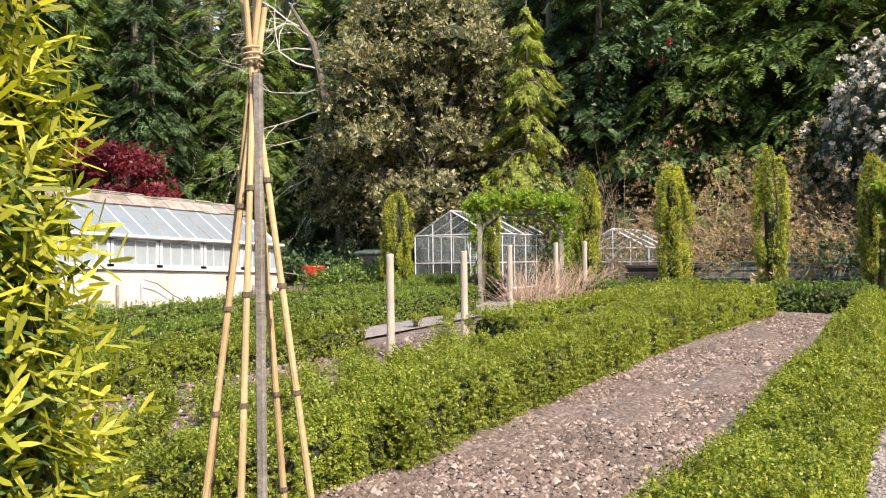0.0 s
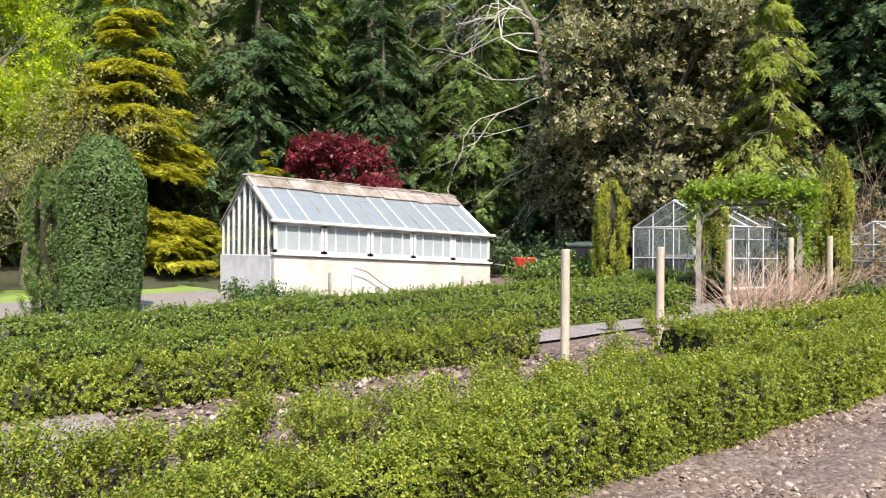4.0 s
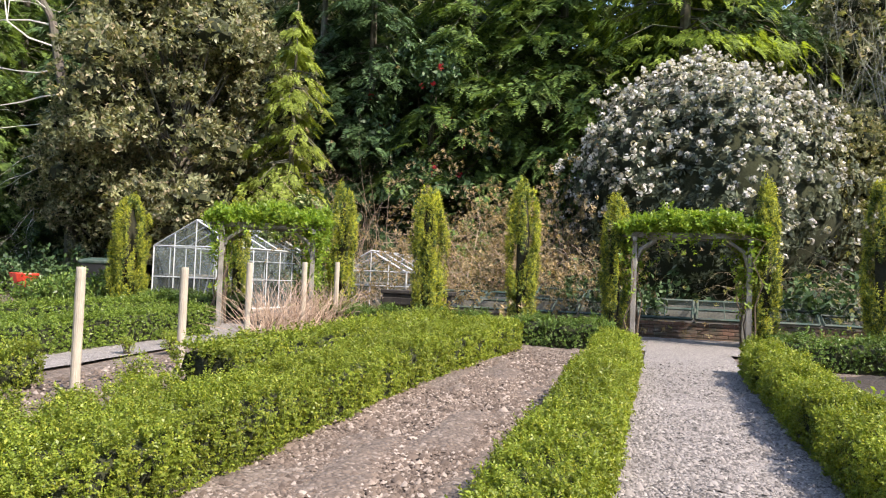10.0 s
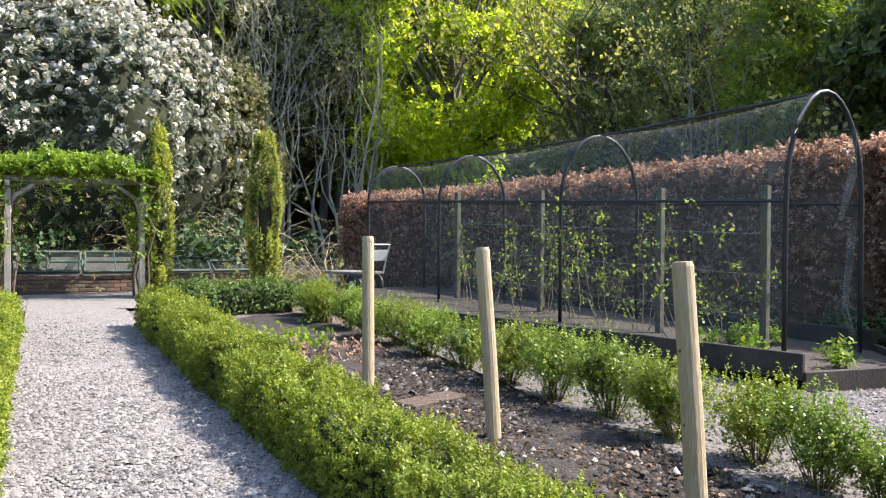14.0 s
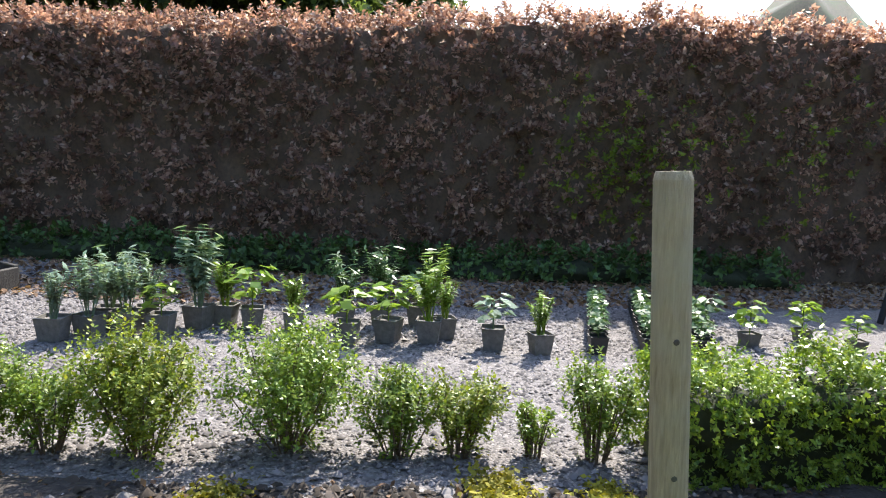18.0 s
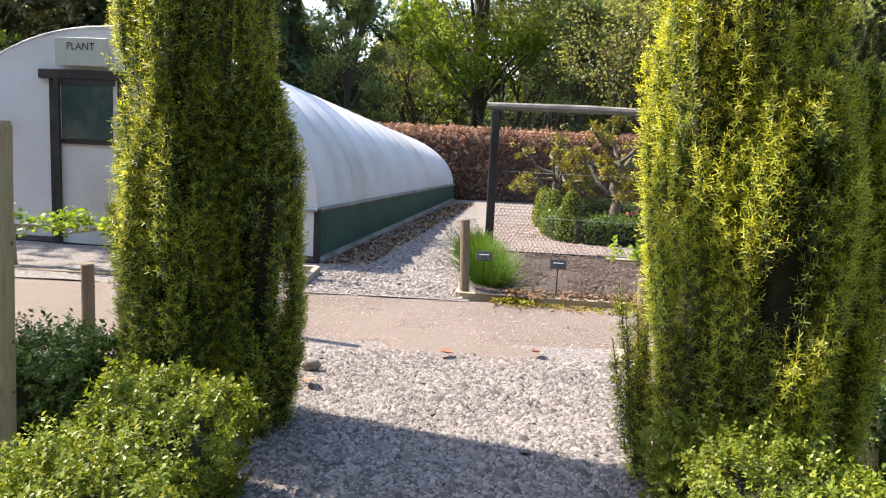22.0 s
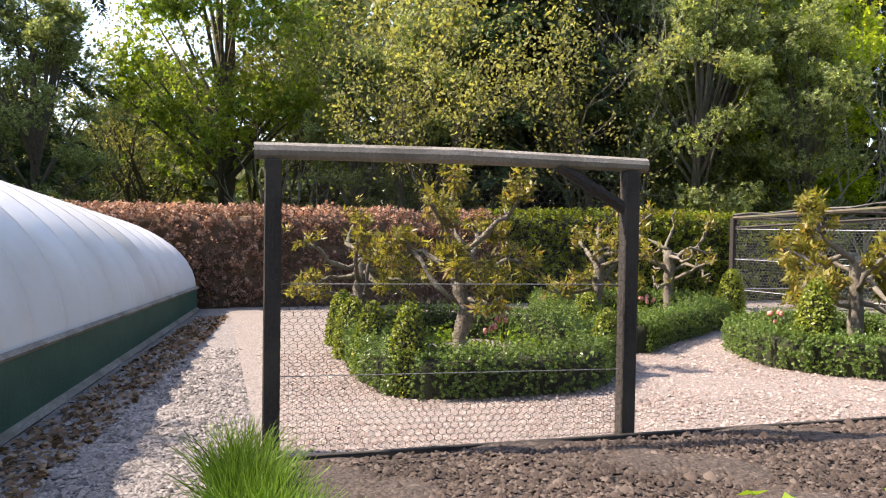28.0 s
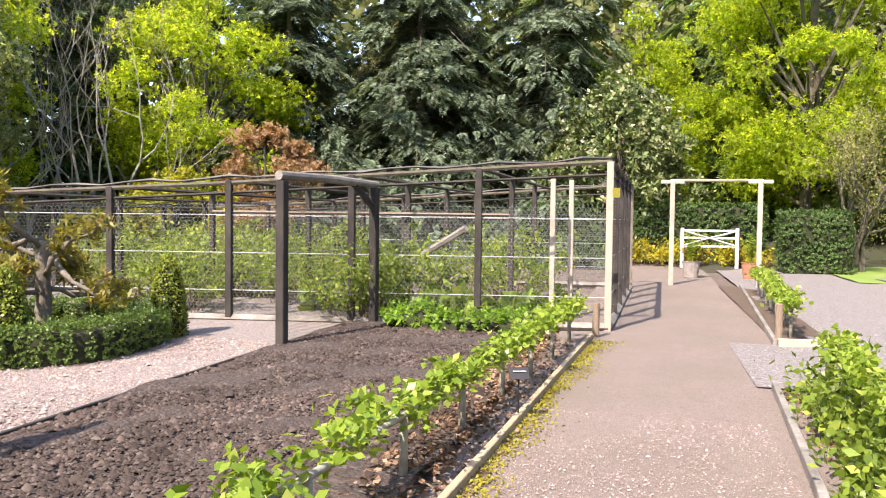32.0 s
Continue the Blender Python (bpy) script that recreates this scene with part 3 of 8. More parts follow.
stones("pale_bed_stones", "pale stones scattered on the dark soil", 1500, line(-0.2, -1.2, -0.7, 11), line(1.75, -1.2, 1.2, 11), -1.2, 9, 0.017, 0.05, M_PEBBLE, 33)
litter("bed_litter", "dry brown leaves on the dark soil", 2600, line(-0.2, -1.2, -0.7, 11), line(1.75, -1.2, 1.2, 11), -1.3, 6, 0.05, M_DEADLEAF, 34, 0.028)
litter("hedge_litter", "fallen beech leaves under the hedge", 9000, line(6.2, -4, 4.4, 8), line(7.9, -4, 6.8, 8), -4, 8, 0.045, M_DEADLEAF, 35, 0.05)
litter("tunnel_litter", "dry leaves blown along the polytunnel", 1900, line(-0.15, -6, -1.5, -15), line(0.25, -6.4, -1.05, -15), -15, -6.4, 0.045, M_DEADLEAF, 36, 0.05)
litter("strip_litter", "dry leaves under the stepover apples", 2600, flat(-10.4), flat(-1.6), -5.3, -4.9, 0.1, M_DEADLEAF, 37, 0.04)
r = np.random.default_rng(39)
x = r.uniform(-10.3, -1.5, 5200)
c = np.stack([x, -5.0 - 0.055 * (x + 1.5) + np.abs(r.normal(0, 0.07, len(x))) * (0.4 + np.abs(np.sin(1.7 * x)) + 0.8 * np.abs(np.sin(0.45 * x))), 0.037 + r.uniform(0, 0.012, len(x))], 1)
tagged(new("moss_fringe", mesh_np("moss_fringe", *leaf_quads(c, np.zeros((len(x), 3)) + np.array((0, 0, 1.0)), 0.022, 0.015, r, 0.7), M_MOSSL)), "thin golden moss along the path edging", "moss", kind="stuff")
litter("edge_litter", "dry leaves along the path edging", 900, flat(-10.3), flat(-1.5), -4.95, -4.7, 0.04, M_DEADLEAF, 38, 0.03)
litter("apple_litter", "dry leaves under the apple row", 3200, flat(-8.3), flat(-2.4), -2.85, -1.8, 0.025, M_DEADLEAF, 40, 0.035)
stones("strip_stones", "small stones in the soil under the apple row", 5000, flat(-10), flat(-2.4), -2.9, -1.8, 0.009, 0.02, M_EARTHB, 41)


# ---- plants: kinds ----
def hedge(name, label, pts, width, h, leaf=0.022, cover=1.5, mat=None, category="hedge", group="box hedges", seed=1, lump=0.06, base=None, twiggy=0.0, body=M_CORE, rise=None, fine=1.0):
    """A clipped hedge along a line of points: dark inside, a skin of single leaves."""
    r = np.random.default_rng(seed)
    P = np.array([(x, y) for x, y in pts], float)
    seg = np.linalg.norm(np.diff(P, axis=0), axis=1)
    cum = np.r_[0, np.cumsum(seg)]
    L = cum[-1]
    zb = (lambda y: gza(y)) if base is None else (lambda y: np.zeros_like(y) + base)

    def at(s, u, inset):
        """Points of the skin: s along, u across from foot to foot (0..1)."""
        i = np.clip(np.searchsorted(cum, s, "right") - 1, 0, len(seg) - 1)
        d = (P[i + 1] - P[i]) / seg[i][:, None]
        c = P[i] + d * (s - cum[i])[:, None]
        side = np.stack([d[:, 1], -d[:, 0]], 1)
        per = 2 * h + width
        q = u * per
        w2 = width / 2 - inset
        k = min(0.09, width * 0.25)
        x = np.where(q < h, -w2, np.where(q > h + width, w2, (q - h - width / 2) * (w2 / (width / 2))))
        z = np.where(q < h, q, np.where(q > h + width, per - q, h)) * (h - inset) / h
        edge = np.clip(1 - np.minimum(np.abs(q - h), np.abs(q - h - width)) / k, 0, 1)
        nx = np.where(q < h, -1.0, np.where(q > h + width, 1.0, 0.0)) + np.sign(x) * edge * 0.7
        nz = np.where((q >= h) & (q <= h + width), 1.0, 0.0) + edge * 0.7
        x = x - np.sign(x) * edge ** 2 * 0.03
        z = z - edge ** 2 * 0.03
        p = np.stack([c[:, 0] + side[:, 0] * x, c[:, 1] + side[:, 1] * x, z], 1)
        n = np.stack([side[:, 0] * nx, side[:, 1] * nx, nz], 1)
        n /= np.linalg.norm(n, axis=1)[:, None]
        bump = rough_field(p, 7, seed) * lump + rough_field(p, 19, seed + 9) * lump * 0.55 + rough_field(p, 48, seed + 3) * lump * 0.3
        p += n * bump[:, None] * np.clip(p[:, 2:3] / 0.15, 0.3, 1)
        if rise:
            p[:, 2] *= np.interp(p[:, 1], *rise)
        p[:, 2] = np.maximum(p[:, 2], 0.0) + zb(p[:, 1])
        return p, n

    t = thing(name, label, category, group=group)
    # solid core under the leaves; M_CORE's dark colour paints the shade inside
    ns, nu = max(3, int(L / 0.12)), 18
    S, U = np.meshgrid(np.linspace(0, L * 0.9999, ns), np.linspace(0, 1, nu))
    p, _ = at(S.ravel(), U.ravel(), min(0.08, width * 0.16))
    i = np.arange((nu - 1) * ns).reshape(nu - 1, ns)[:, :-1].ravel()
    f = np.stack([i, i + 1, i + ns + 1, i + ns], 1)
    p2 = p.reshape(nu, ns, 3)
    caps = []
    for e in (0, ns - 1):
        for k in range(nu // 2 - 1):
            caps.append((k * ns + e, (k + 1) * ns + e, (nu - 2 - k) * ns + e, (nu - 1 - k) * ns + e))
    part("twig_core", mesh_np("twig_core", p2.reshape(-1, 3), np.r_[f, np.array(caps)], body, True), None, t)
    per = 2 * h + width
    n = int(cover * per * L / (leaf * leaf * 0.5 * fine * fine))
    s, u = r.uniform(0, L * 0.9999, n), r.uniform(0.02, 0.98, n)
    if fine < 1:
        size = np.clip(fine + 0.05 * (np.interp(s, cum, P[:, 1]) - 2.5), fine, 1.5)
        keep = r.uniform(size=n) < (fine / size) ** 2
        s, u, size = s[keep], u[keep], size[keep][:, None]
    else:
        size = 1.0
    n = len(s)
    m = max(8, n // 7)
    size = size if isinstance(size, float) else size[:m, 0]
    c, nn = at(s[:m], u[:m], r.uniform(0.0, 0.055, m) * min(1.0, leaf / 0.022))
    crisp = lump < 0.05
    sets = [sprigs(c, nn, leaf, leaf * 0.72, r, 7, 1.5 if crisp else 2.2, 0.15 if crisp else 0.35, 0.3 if crisp else 0.45, size)]
    for e, sg in ((0, -1), (L * 0.9999, 1)):
        m = int(cover * width * h / (leaf * leaf * 0.5)) // 7
        a, na = at(np.full(m, e), r.uniform(0, 1, m), 0.0)
        b, _ = at(np.full(m, e), 1 - r.uniform(0, 1, m), 0.0)
        k = r.uniform(0, 1, (m, 1))
        d = (P[-1] - P[-2]) if sg > 0 else (P[0] - P[1])
        d = d / np.linalg.norm(d)
        dn = np.zeros((m, 3)) + np.array((d[0], d[1], 0.1))
        sets.append(sprigs(a * k + b * (1 - k) + dn * r.uniform(-0.03, 0.03, (m, 1)), dn, leaf, leaf * 0.72, r))
    # stray young shoots above the clipped top
    m = int(n * (0.012 + twiggy * 0.25)) + 3
    s, u = r.uniform(0, L * 0.9999, m), r.uniform(0.28, 0.72, m)
    c, nn = at(s, u, 0.01)
    sets.append(sprigs(c, nn, leaf * 0.9 * fine, leaf * 0.6 * fine, r, 10, 4.5 * min(1.0, 0.024 / leaf), 0.5, 0.35, r.uniform(0.7, 1.5, m)))
    v, f = join_quads(*sets)
    part("foliage", mesh_np("foliage", v, f, mat or M_BOX), None, t)
    return t


def bush(name, label, at, rad, h, leaf=0.022, n=2600, mat=None, seed=1, category="shrub", group="", stems=7, open_foot=0.35):
    """A loose young bush: stems from the foot, leaves about their upper ends."""
    r = np.random.default_rng(seed)
    x0, y0 = at
    t = thing(name, label, category, (x0, y0, gz(y0)), group=group)
    tips, sh = [], Shape()
    for k in range(stems * 3):
        a = r.uniform(0, 6.28)
        rr = rad * math.sqrt(r.uniform(0.02, 1)) * 0.85
        tip = np.array((math.cos(a) * rr, math.sin(a) * rr, h * r.uniform(0.6, 1.0) * (1 - 0.25 * (rr / rad) ** 2)))
        tips.append(tip)
        foot = (math.cos(a) * 0.03, math.sin(a) * 0.03, -0.02)
        mid = (tip[0] * 0.55, tip[1] * 0.55, tip[2] * 0.45)
        sh.tube([foot, mid, tip], [0.005, 0.004, 0.002], 4, False)
    part("stem_growth", sh, M_TWIG, t)
    tips = np.array(tips)
    pick = r.integers(0, len(tips), n)
    k = r.beta(2.2, 1.0, n)[:, None] * (1 - open_foot) + open_foot
    c = tips[pick] * np.c_[k ** 0.8, k ** 0.8, k] + r.normal(0, 0.045, (n, 3)) * (rad / 0.25)
    c[:, 2] = np.abs(c[:, 2])
    nn = c * np.array((1, 1, 0.6)) + np.array((0, 0, 0.15))
    nn /= np.linalg.norm(nn, axis=1)[:, None] + 1e-9
    m = n // 6
    part("foliage", mesh_np("foliage", *sprigs(c[:m], nn[:m], leaf, leaf * 0.7, r, 6, 2.4, 0.8, 0.4), mat or M_BOX), None, t)
    return t


def yew_column(name, label, at, rad, h, seed=1, fine=1.0, tipmix=0.5, group="yew columns", lobes=()):
    """A fastigiate yew: upright leaders feathered with short bottlebrush shoots about a dark heart, with lower side lobes."""
    r = np.random.default_rng(seed)
    t = thing(name, label, "tree", (*at, gz(at[1])), group=group)
    bodies = [(0.0, 0.0, rad, h)] + list(lobes)
    big = fine ** -0.75
    base, top, gold = [], [], []
    for bi, (ox, oy, br, bh) in enumerate(bodies):
        def prof(z, a):
            k = z / bh
            return br * (0.66 + 0.75 * k - 0.65 * k ** 2) * np.clip((1.04 - k) * 4, 0, 1) ** 0.6 * (1 + 0.1 * np.sin(3 * a + seed + bi) * np.sin(2.2 * z + seed) + 0.07 * np.sin(7 * a + 1.3 * z + seed))

        # smooth heart whose dark colour paints the shade between the leaders
        m = 20
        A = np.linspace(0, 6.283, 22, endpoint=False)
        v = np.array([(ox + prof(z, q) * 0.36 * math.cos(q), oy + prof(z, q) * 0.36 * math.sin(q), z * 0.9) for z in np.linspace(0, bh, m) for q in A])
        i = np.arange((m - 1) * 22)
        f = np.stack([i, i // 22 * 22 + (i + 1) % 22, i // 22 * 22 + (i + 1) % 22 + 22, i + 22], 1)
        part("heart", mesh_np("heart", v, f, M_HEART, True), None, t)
        ns = int(6.28 * br * bh / (0.027 * big ** 1.2)) + 14
        a0 = r.uniform(0, 6.283, ns)
        z0 = bh * r.beta(1.0, 1.25, ns) * 0.98 - 0.1
        ln = r.uniform(0.26, 0.62, ns) * min(1.0, bh / 2.2 + 0.15)
        q0 = 0.62 + 0.36 * r.beta(1.3, 1.0, ns)
        furrow = np.sin(8 * a0 + 1.1 * z0 + seed) + 0.6 * np.sin(17 * a0 - 1.3 * z0)
        q0 = np.where(furrow < -0.5, q0 * 0.86, q0)
        ztop = np.minimum(z0 + ln, bh * r.uniform(0.95, 1.05, ns))
        z0 = np.maximum(z0, 0.0)
        for zz, kk, box in ((z0, q0 * 0.92, base), (ztop, q0 * 1.04, top)):
            R = np.maximum(prof(np.clip(zz, 0, bh * 0.97), a0), br * 0.14) * kk
            aa = a0 + (0 if box is base else r.normal(0, 0.06, ns))
            box.append(np.stack([ox + R * np.cos(aa), oy + R * np.sin(aa), zz], 1))
        gold.append(np.clip((q0 - 0.66) / 0.2, 0, 1) * tipmix * r.uniform(0.3, 1.5, ns) * np.clip(0.7 + 0.5 * ztop / bh, 0, 1))
    B, T, G = np.concatenate(base), np.concatenate(top), np.concatenate(gold)

    def needles(b, e, g, per, nlen):
        """Needles round the shoots from b to e; the outer ones golden where g is high."""
        k = len(b)
        d = e - b
        L = np.linalg.norm(d, axis=1)[:, None] + 1e-6
        d = d / L
        e1 = np.cross(d, np.array((0.3, 0.8, 0.1)))
        e1 /= np.linalg.norm(e1, axis=1)[:, None] + 1e-9
        e2 = np.cross(d, e1)
        s = (np.arange(per)[None] + r.uniform(0, 1, (k, per))) / per
        ph = np.arange(per)[None] * 2.4 + r.uniform(0, 6.28, (k, 1)) + r.normal(0, 0.25, (k, per))
        out = e1[:, None] * np.cos(ph)[..., None] + e2[:, None] * np.sin(ph)[..., None]
        o = out + d[:, None] * (0.35 + 0.8 * np.clip((s - 0.7) / 0.3, 0, 1))[..., None]
        o /= np.linalg.norm(o, axis=2)[..., None]
        c = b[:, None] + d[:, None] * (s * L)[..., None]
        ll = nlen * r.uniform(0.75, 1.15, (k, per, 1)) * np.clip(1.5 - 0.75 * s, 0.5, 1)[..., None]
        w = np.cross(o, d[:, None])
        w = w / (np.linalg.norm(w, axis=2)[..., None] + 1e-9) * nlen * 0.075
        q = np.stack([c - w * 0.7, c + w * 0.7, c + o * ll * 0.75 + w, c + o * ll, c + o * ll * 0.75 - w], 2)
        old = s + r.normal(0, 0.12, (k, per)) < 0.58 - 0.5 * g[:, None]
        yellow = ~old & (s + r.normal(0, 0.12, (k, per)) > 1.0 - 1.1 * g[:, None])
        return [q[w].reshape(-1, 3) for w in (~old & ~yellow, yellow, old)]

    nl = 0.025 * big
    # the free tip of each leader
    tip = T + (T - B) / (np.linalg.norm(T - B, axis=1)[:, None] + 1e-6) * r.uniform(0.04, 0.14, (len(T), 1))
    sets = [needles(B + (T - B) * 0.7, tip, G, int(np.clip(56 / big, 18, 56)), nl * 0.95)]
    # short side shoots all the way up, spreading from the leader and turned up at their ends
    ks = int(np.clip(46 / big, 9, 46))
    u = ((np.arange(ks)[None] + r.uniform(0, 1, (len(B), ks))) / ks)[..., None]
    sb = (B[:, None] * (1 - u) + T[:, None] * u).reshape(-1, 3)
    w = np.arange(len(sb)) * 2.4 + r.normal(0, 0.3, len(sb))
    away = sb * np.array((1, 1, 0))
    away /= np.linalg.norm(away, axis=1)[:, None] + 1e-6
    sd = np.stack([np.cos(w), np.sin(w), r.uniform(0.5, 1.3, len(sb))], 1) + away * 0.35
    sd = sd / np.linalg.norm(sd, axis=1)[:, None] * r.uniform(0.04, 0.09, (len(sb), 1)) * (1.15 - 0.55 * u.reshape(-1, 1)) * big ** 0.5
    sets.append(needles(sb, sb + sd, np.repeat(G, ks) * (0.4 + 0.6 * u.reshape(-1)), int(np.clip(16 / big ** 0.3, 10, 16)), nl))
    green, yellow, old = (np.concatenate([q[j] for q in sets]) for j in (0, 1, 2))
    part("trunk", Shape().tube([(0, 0, -0.05), (0, 0, h * 0.6)], [0.07, 0.03]), M_BARK, t)
    part("needle_growth", mesh_np("needle_growth", green, np.arange(len(green), dtype=np.int32).reshape(-1, 5), M_YEW if tipmix else M_YEWDARK), None, t)
    part("old_needles", mesh_np("old_needles", old, np.arange(len(old), dtype=np.int32).reshape(-1, 5), M_YEWDARK), None, t, "darker old needles")
    if len(yellow):
        part("golden_growth", mesh_np("golden_growth", yellow, np.arange(len(yellow), dtype=np.int32).reshape(-1, 5), M_YEWTIP), None, t, "yellow-green young shoots")
    if fine > 0.6:
        sh, st = Shape(), Shape()
        for j in range(len(B)):
            sh.tube([B[j], (B[j] + T[j]) / 2, T[j]], [0.003, 0.0026, 0.0018], 3, False)
            if G[j] > 0.3:
                st.tube([T[j], tip[j]], [0.0026, 0.0014], 3, False)
        part("twig_growth", sh, M_TWIG, t)
        part("twig_growth", st, M_MOSS, t, "yellowish young stems")
    return t


def limbs(sh, p, d, length, rad, depth, r, spread=0.6, tips=None, curl=0.25, up=0.15, sides=5):
    """Branches that fork again and again; gathers their ends in tips."""
    pts, rr = [Vector(p)], [rad]
    d = Vector(d).normalized()
    n = 4
    for k in range(n):
        d = (d + Vector(r.normal(0, curl, 3)) + Vector((0, 0, up))).normalized()
        pts.append(pts[-1] + d * length / n)
        rr.append(rad * (1 - 0.55 * (k + 1) / n))
    sh.tube(pts, rr, sides if depth > 1 else 3, False)
    if tips is not None:
        tips.extend(tuple(q) for q in pts[2:])
    if depth > 0:
        for k in range(r.integers(2, 4)):
            i = r.integers(1, n + 1) if k else n
            nd = (d + Vector(r.normal(0, spread, 3))).normalized()
            limbs(sh, pts[i], nd, length * r.uniform(0.6, 0.85), rr[i] * 0.75, depth - 1, r, spread, tips, curl, up, sides)


def broad_tree(name, label, h, crown, seed, mat, leaf=0.14, n=9000, bark=M_BARK, low=0.25, shape_z=1.0, clumps=46, flower=None, category="tree", core=0.0, spray=6, hang=0.0):
    """A leafy tree or big shrub: trunk, forking limbs, a crown of clumps with gaps."""
    r = np.random.default_rng(seed)
    n = int(n * 2.6)
    t = thing(name, label, category)
    sh, br = Shape(), Shape()
    tr = max(0.08, h * 0.018)
    sh.tube([(0, 0, -0.6), (r.normal(0, 0.1), r.normal(0, 0.1), h * low), (r.normal(0, 0.25), r.normal(0, 0.25), h * 0.8)], [tr * 1.3, tr, tr * 0.3], 8)
    cen = []
    for k in range(clumps):
        u = r.normal(size=3)
        u /= np.linalg.norm(u)
        rad = r.uniform(0.45, 1.0) ** 0.6
        z = h * (low + (1 - low) * 0.5) + u[2] * rad * h * (1 - low) * 0.5 * shape_z
        wz = 1.0 - 0.45 * max(0, (z / h - 0.6) / 0.4)
        cen.append((u[0] * rad * crown * wz, u[1] * rad * crown * wz, max(z, 0.25)))
        if k % 2 == 0:
            q = cen[-1]
            z0 = max(0.2, min(q[2] * 0.55, h * 0.7))
            br.tube([(0, 0, z0), (q[0] * 0.5, q[1] * 0.5, (z0 + q[2]) / 2), q], [tr * 0.4, tr * 0.25, tr * 0.08], 5, False)
    part("trunk", sh, bark, t)
    part("branchwork", br, bark, t)
    cen = np.array(cen)
    sz = crown * r.uniform(0.16, 0.34, clumps)
    k = r.integers(0, clumps, n)
    g = r.normal(size=(n, 3))
    g /= np.linalg.norm(g, axis=1)[:, None]
    g *= (r.uniform(0.25, 1, (n, 1)) ** 0.5) * np.array((1, 1, 0.7))
    c = cen[k] + g * sz[k][:, None] * (1 + 0.3 * r.normal(size=(n, 1)))
    c[:, 2] = np.maximum(c[:, 2], 0.05)
    nn = g + np.array((0, 0, 0.5 - hang))
    m = n // spray
    part("crown", mesh_np("crown", *sprigs(c[:m], nn[:m], leaf, leaf * 0.62, r, spray, 1.1, 0.2 - hang, 0.5), mat), None, t)
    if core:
        # dark blobs within the clumps, painting the crown's inner shade
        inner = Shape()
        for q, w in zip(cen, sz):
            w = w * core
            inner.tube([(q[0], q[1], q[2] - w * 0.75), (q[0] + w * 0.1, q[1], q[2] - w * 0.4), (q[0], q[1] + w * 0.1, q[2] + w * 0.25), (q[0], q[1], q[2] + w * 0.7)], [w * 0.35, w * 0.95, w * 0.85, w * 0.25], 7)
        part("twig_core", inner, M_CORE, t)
    if flower:
        fm, count, size = flower
        k = r.integers(0, clumps, count)
        g = r.normal(size=(count, 3))
        g /= np.linalg.norm(g, axis=1)[:, None]
        c = cen[k] + g * sz[k][:, None] * np.array((1.05, 1.05, 0.8))
        c = np.repeat(c, 9, 0) + r.normal(0, size * 0.5, (count * 9, 3))
        part("blossom", mesh_np("blossom", *leaf_quads(c, np.repeat(g, 9, 0), size * 0.9, size * 0.8, r, 0.9), fm), None, t, "round flower heads")
    return t


def dome_shrub(name, label, rad, h, seed, mat, flowers, fmat, rosettes=2600, leaf=0.15):
    """A dense rounded evergreen: rosettes of leaves over a lumpy dome, many ending in a flower head."""
    r = np.random.default_rng(seed)
    t = thing(name, label, "shrub")

    def skin(u, k):
        lump = 1 + 0.1 * rough_field(u, 2.6, seed) + 0.11 * rough_field(u, 7, seed + 1) + 0.05 * rough_field(u, 15, seed + 2)
        return u * (lump * k)[:, None] * np.array((rad, rad, h * 0.56)) + np.array((0, 0, h * 0.44))

    # dark dome below the rosettes, its colour standing for shade
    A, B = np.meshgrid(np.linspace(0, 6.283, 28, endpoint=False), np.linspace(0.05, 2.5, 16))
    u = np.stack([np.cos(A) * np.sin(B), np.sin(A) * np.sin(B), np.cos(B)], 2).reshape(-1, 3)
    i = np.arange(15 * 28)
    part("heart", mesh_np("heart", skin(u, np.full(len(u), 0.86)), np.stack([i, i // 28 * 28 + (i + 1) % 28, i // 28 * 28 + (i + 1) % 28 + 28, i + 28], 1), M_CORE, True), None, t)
    n = rosettes
    u = r.normal(size=(n, 3))
    u[:, 2] = np.where(u[:, 2] < -0.7, -u[:, 2], u[:, 2])
    u /= np.linalg.norm(u, axis=1)[:, None]
    c = skin(u, r.uniform(0.9, 1.05, n))
    k = 8
    w = r.uniform(0, 6.28, (n, k))
    e1 = np.cross(u, np.array((0.2, 0.5, 0.9)))
    e1 /= np.linalg.norm(e1, axis=1)[:, None]
    e2 = np.cross(u, e1)
    out = e1[:, None] * np.cos(w)[..., None] + e2[:, None] * np.sin(w)[..., None]
    cc = (c[:, None] + out * leaf * 0.55 - u[:, None] * 0.02).reshape(-1, 3)
    part("leafage", mesh_np("leafage", *leaf_quads(cc, np.repeat(u, k, 0), leaf * 1.15, leaf * 0.42, r, 0.35, out.reshape(-1, 3)), mat), None, t)
    pick = np.nonzero(r.uniform(size=n) < flowers * np.clip(0.4 + u[:, 2] + 0.5 * rough_field(u, 3, seed + 5), 0.1, 1.3))[0]
    g = r.normal(size=(len(pick), 12, 3))
    g /= np.linalg.norm(g, axis=2)[..., None]
    fc = (c[pick] + u[pick] * 0.06)[:, None] + g * 0.065
    part("blossom", mesh_np("blossom", *leaf_quads(fc.reshape(-1, 3), g.reshape(-1, 3), 0.085, 0.075, r, 0.3), fmat), None, t, "round white flower heads")
    return t


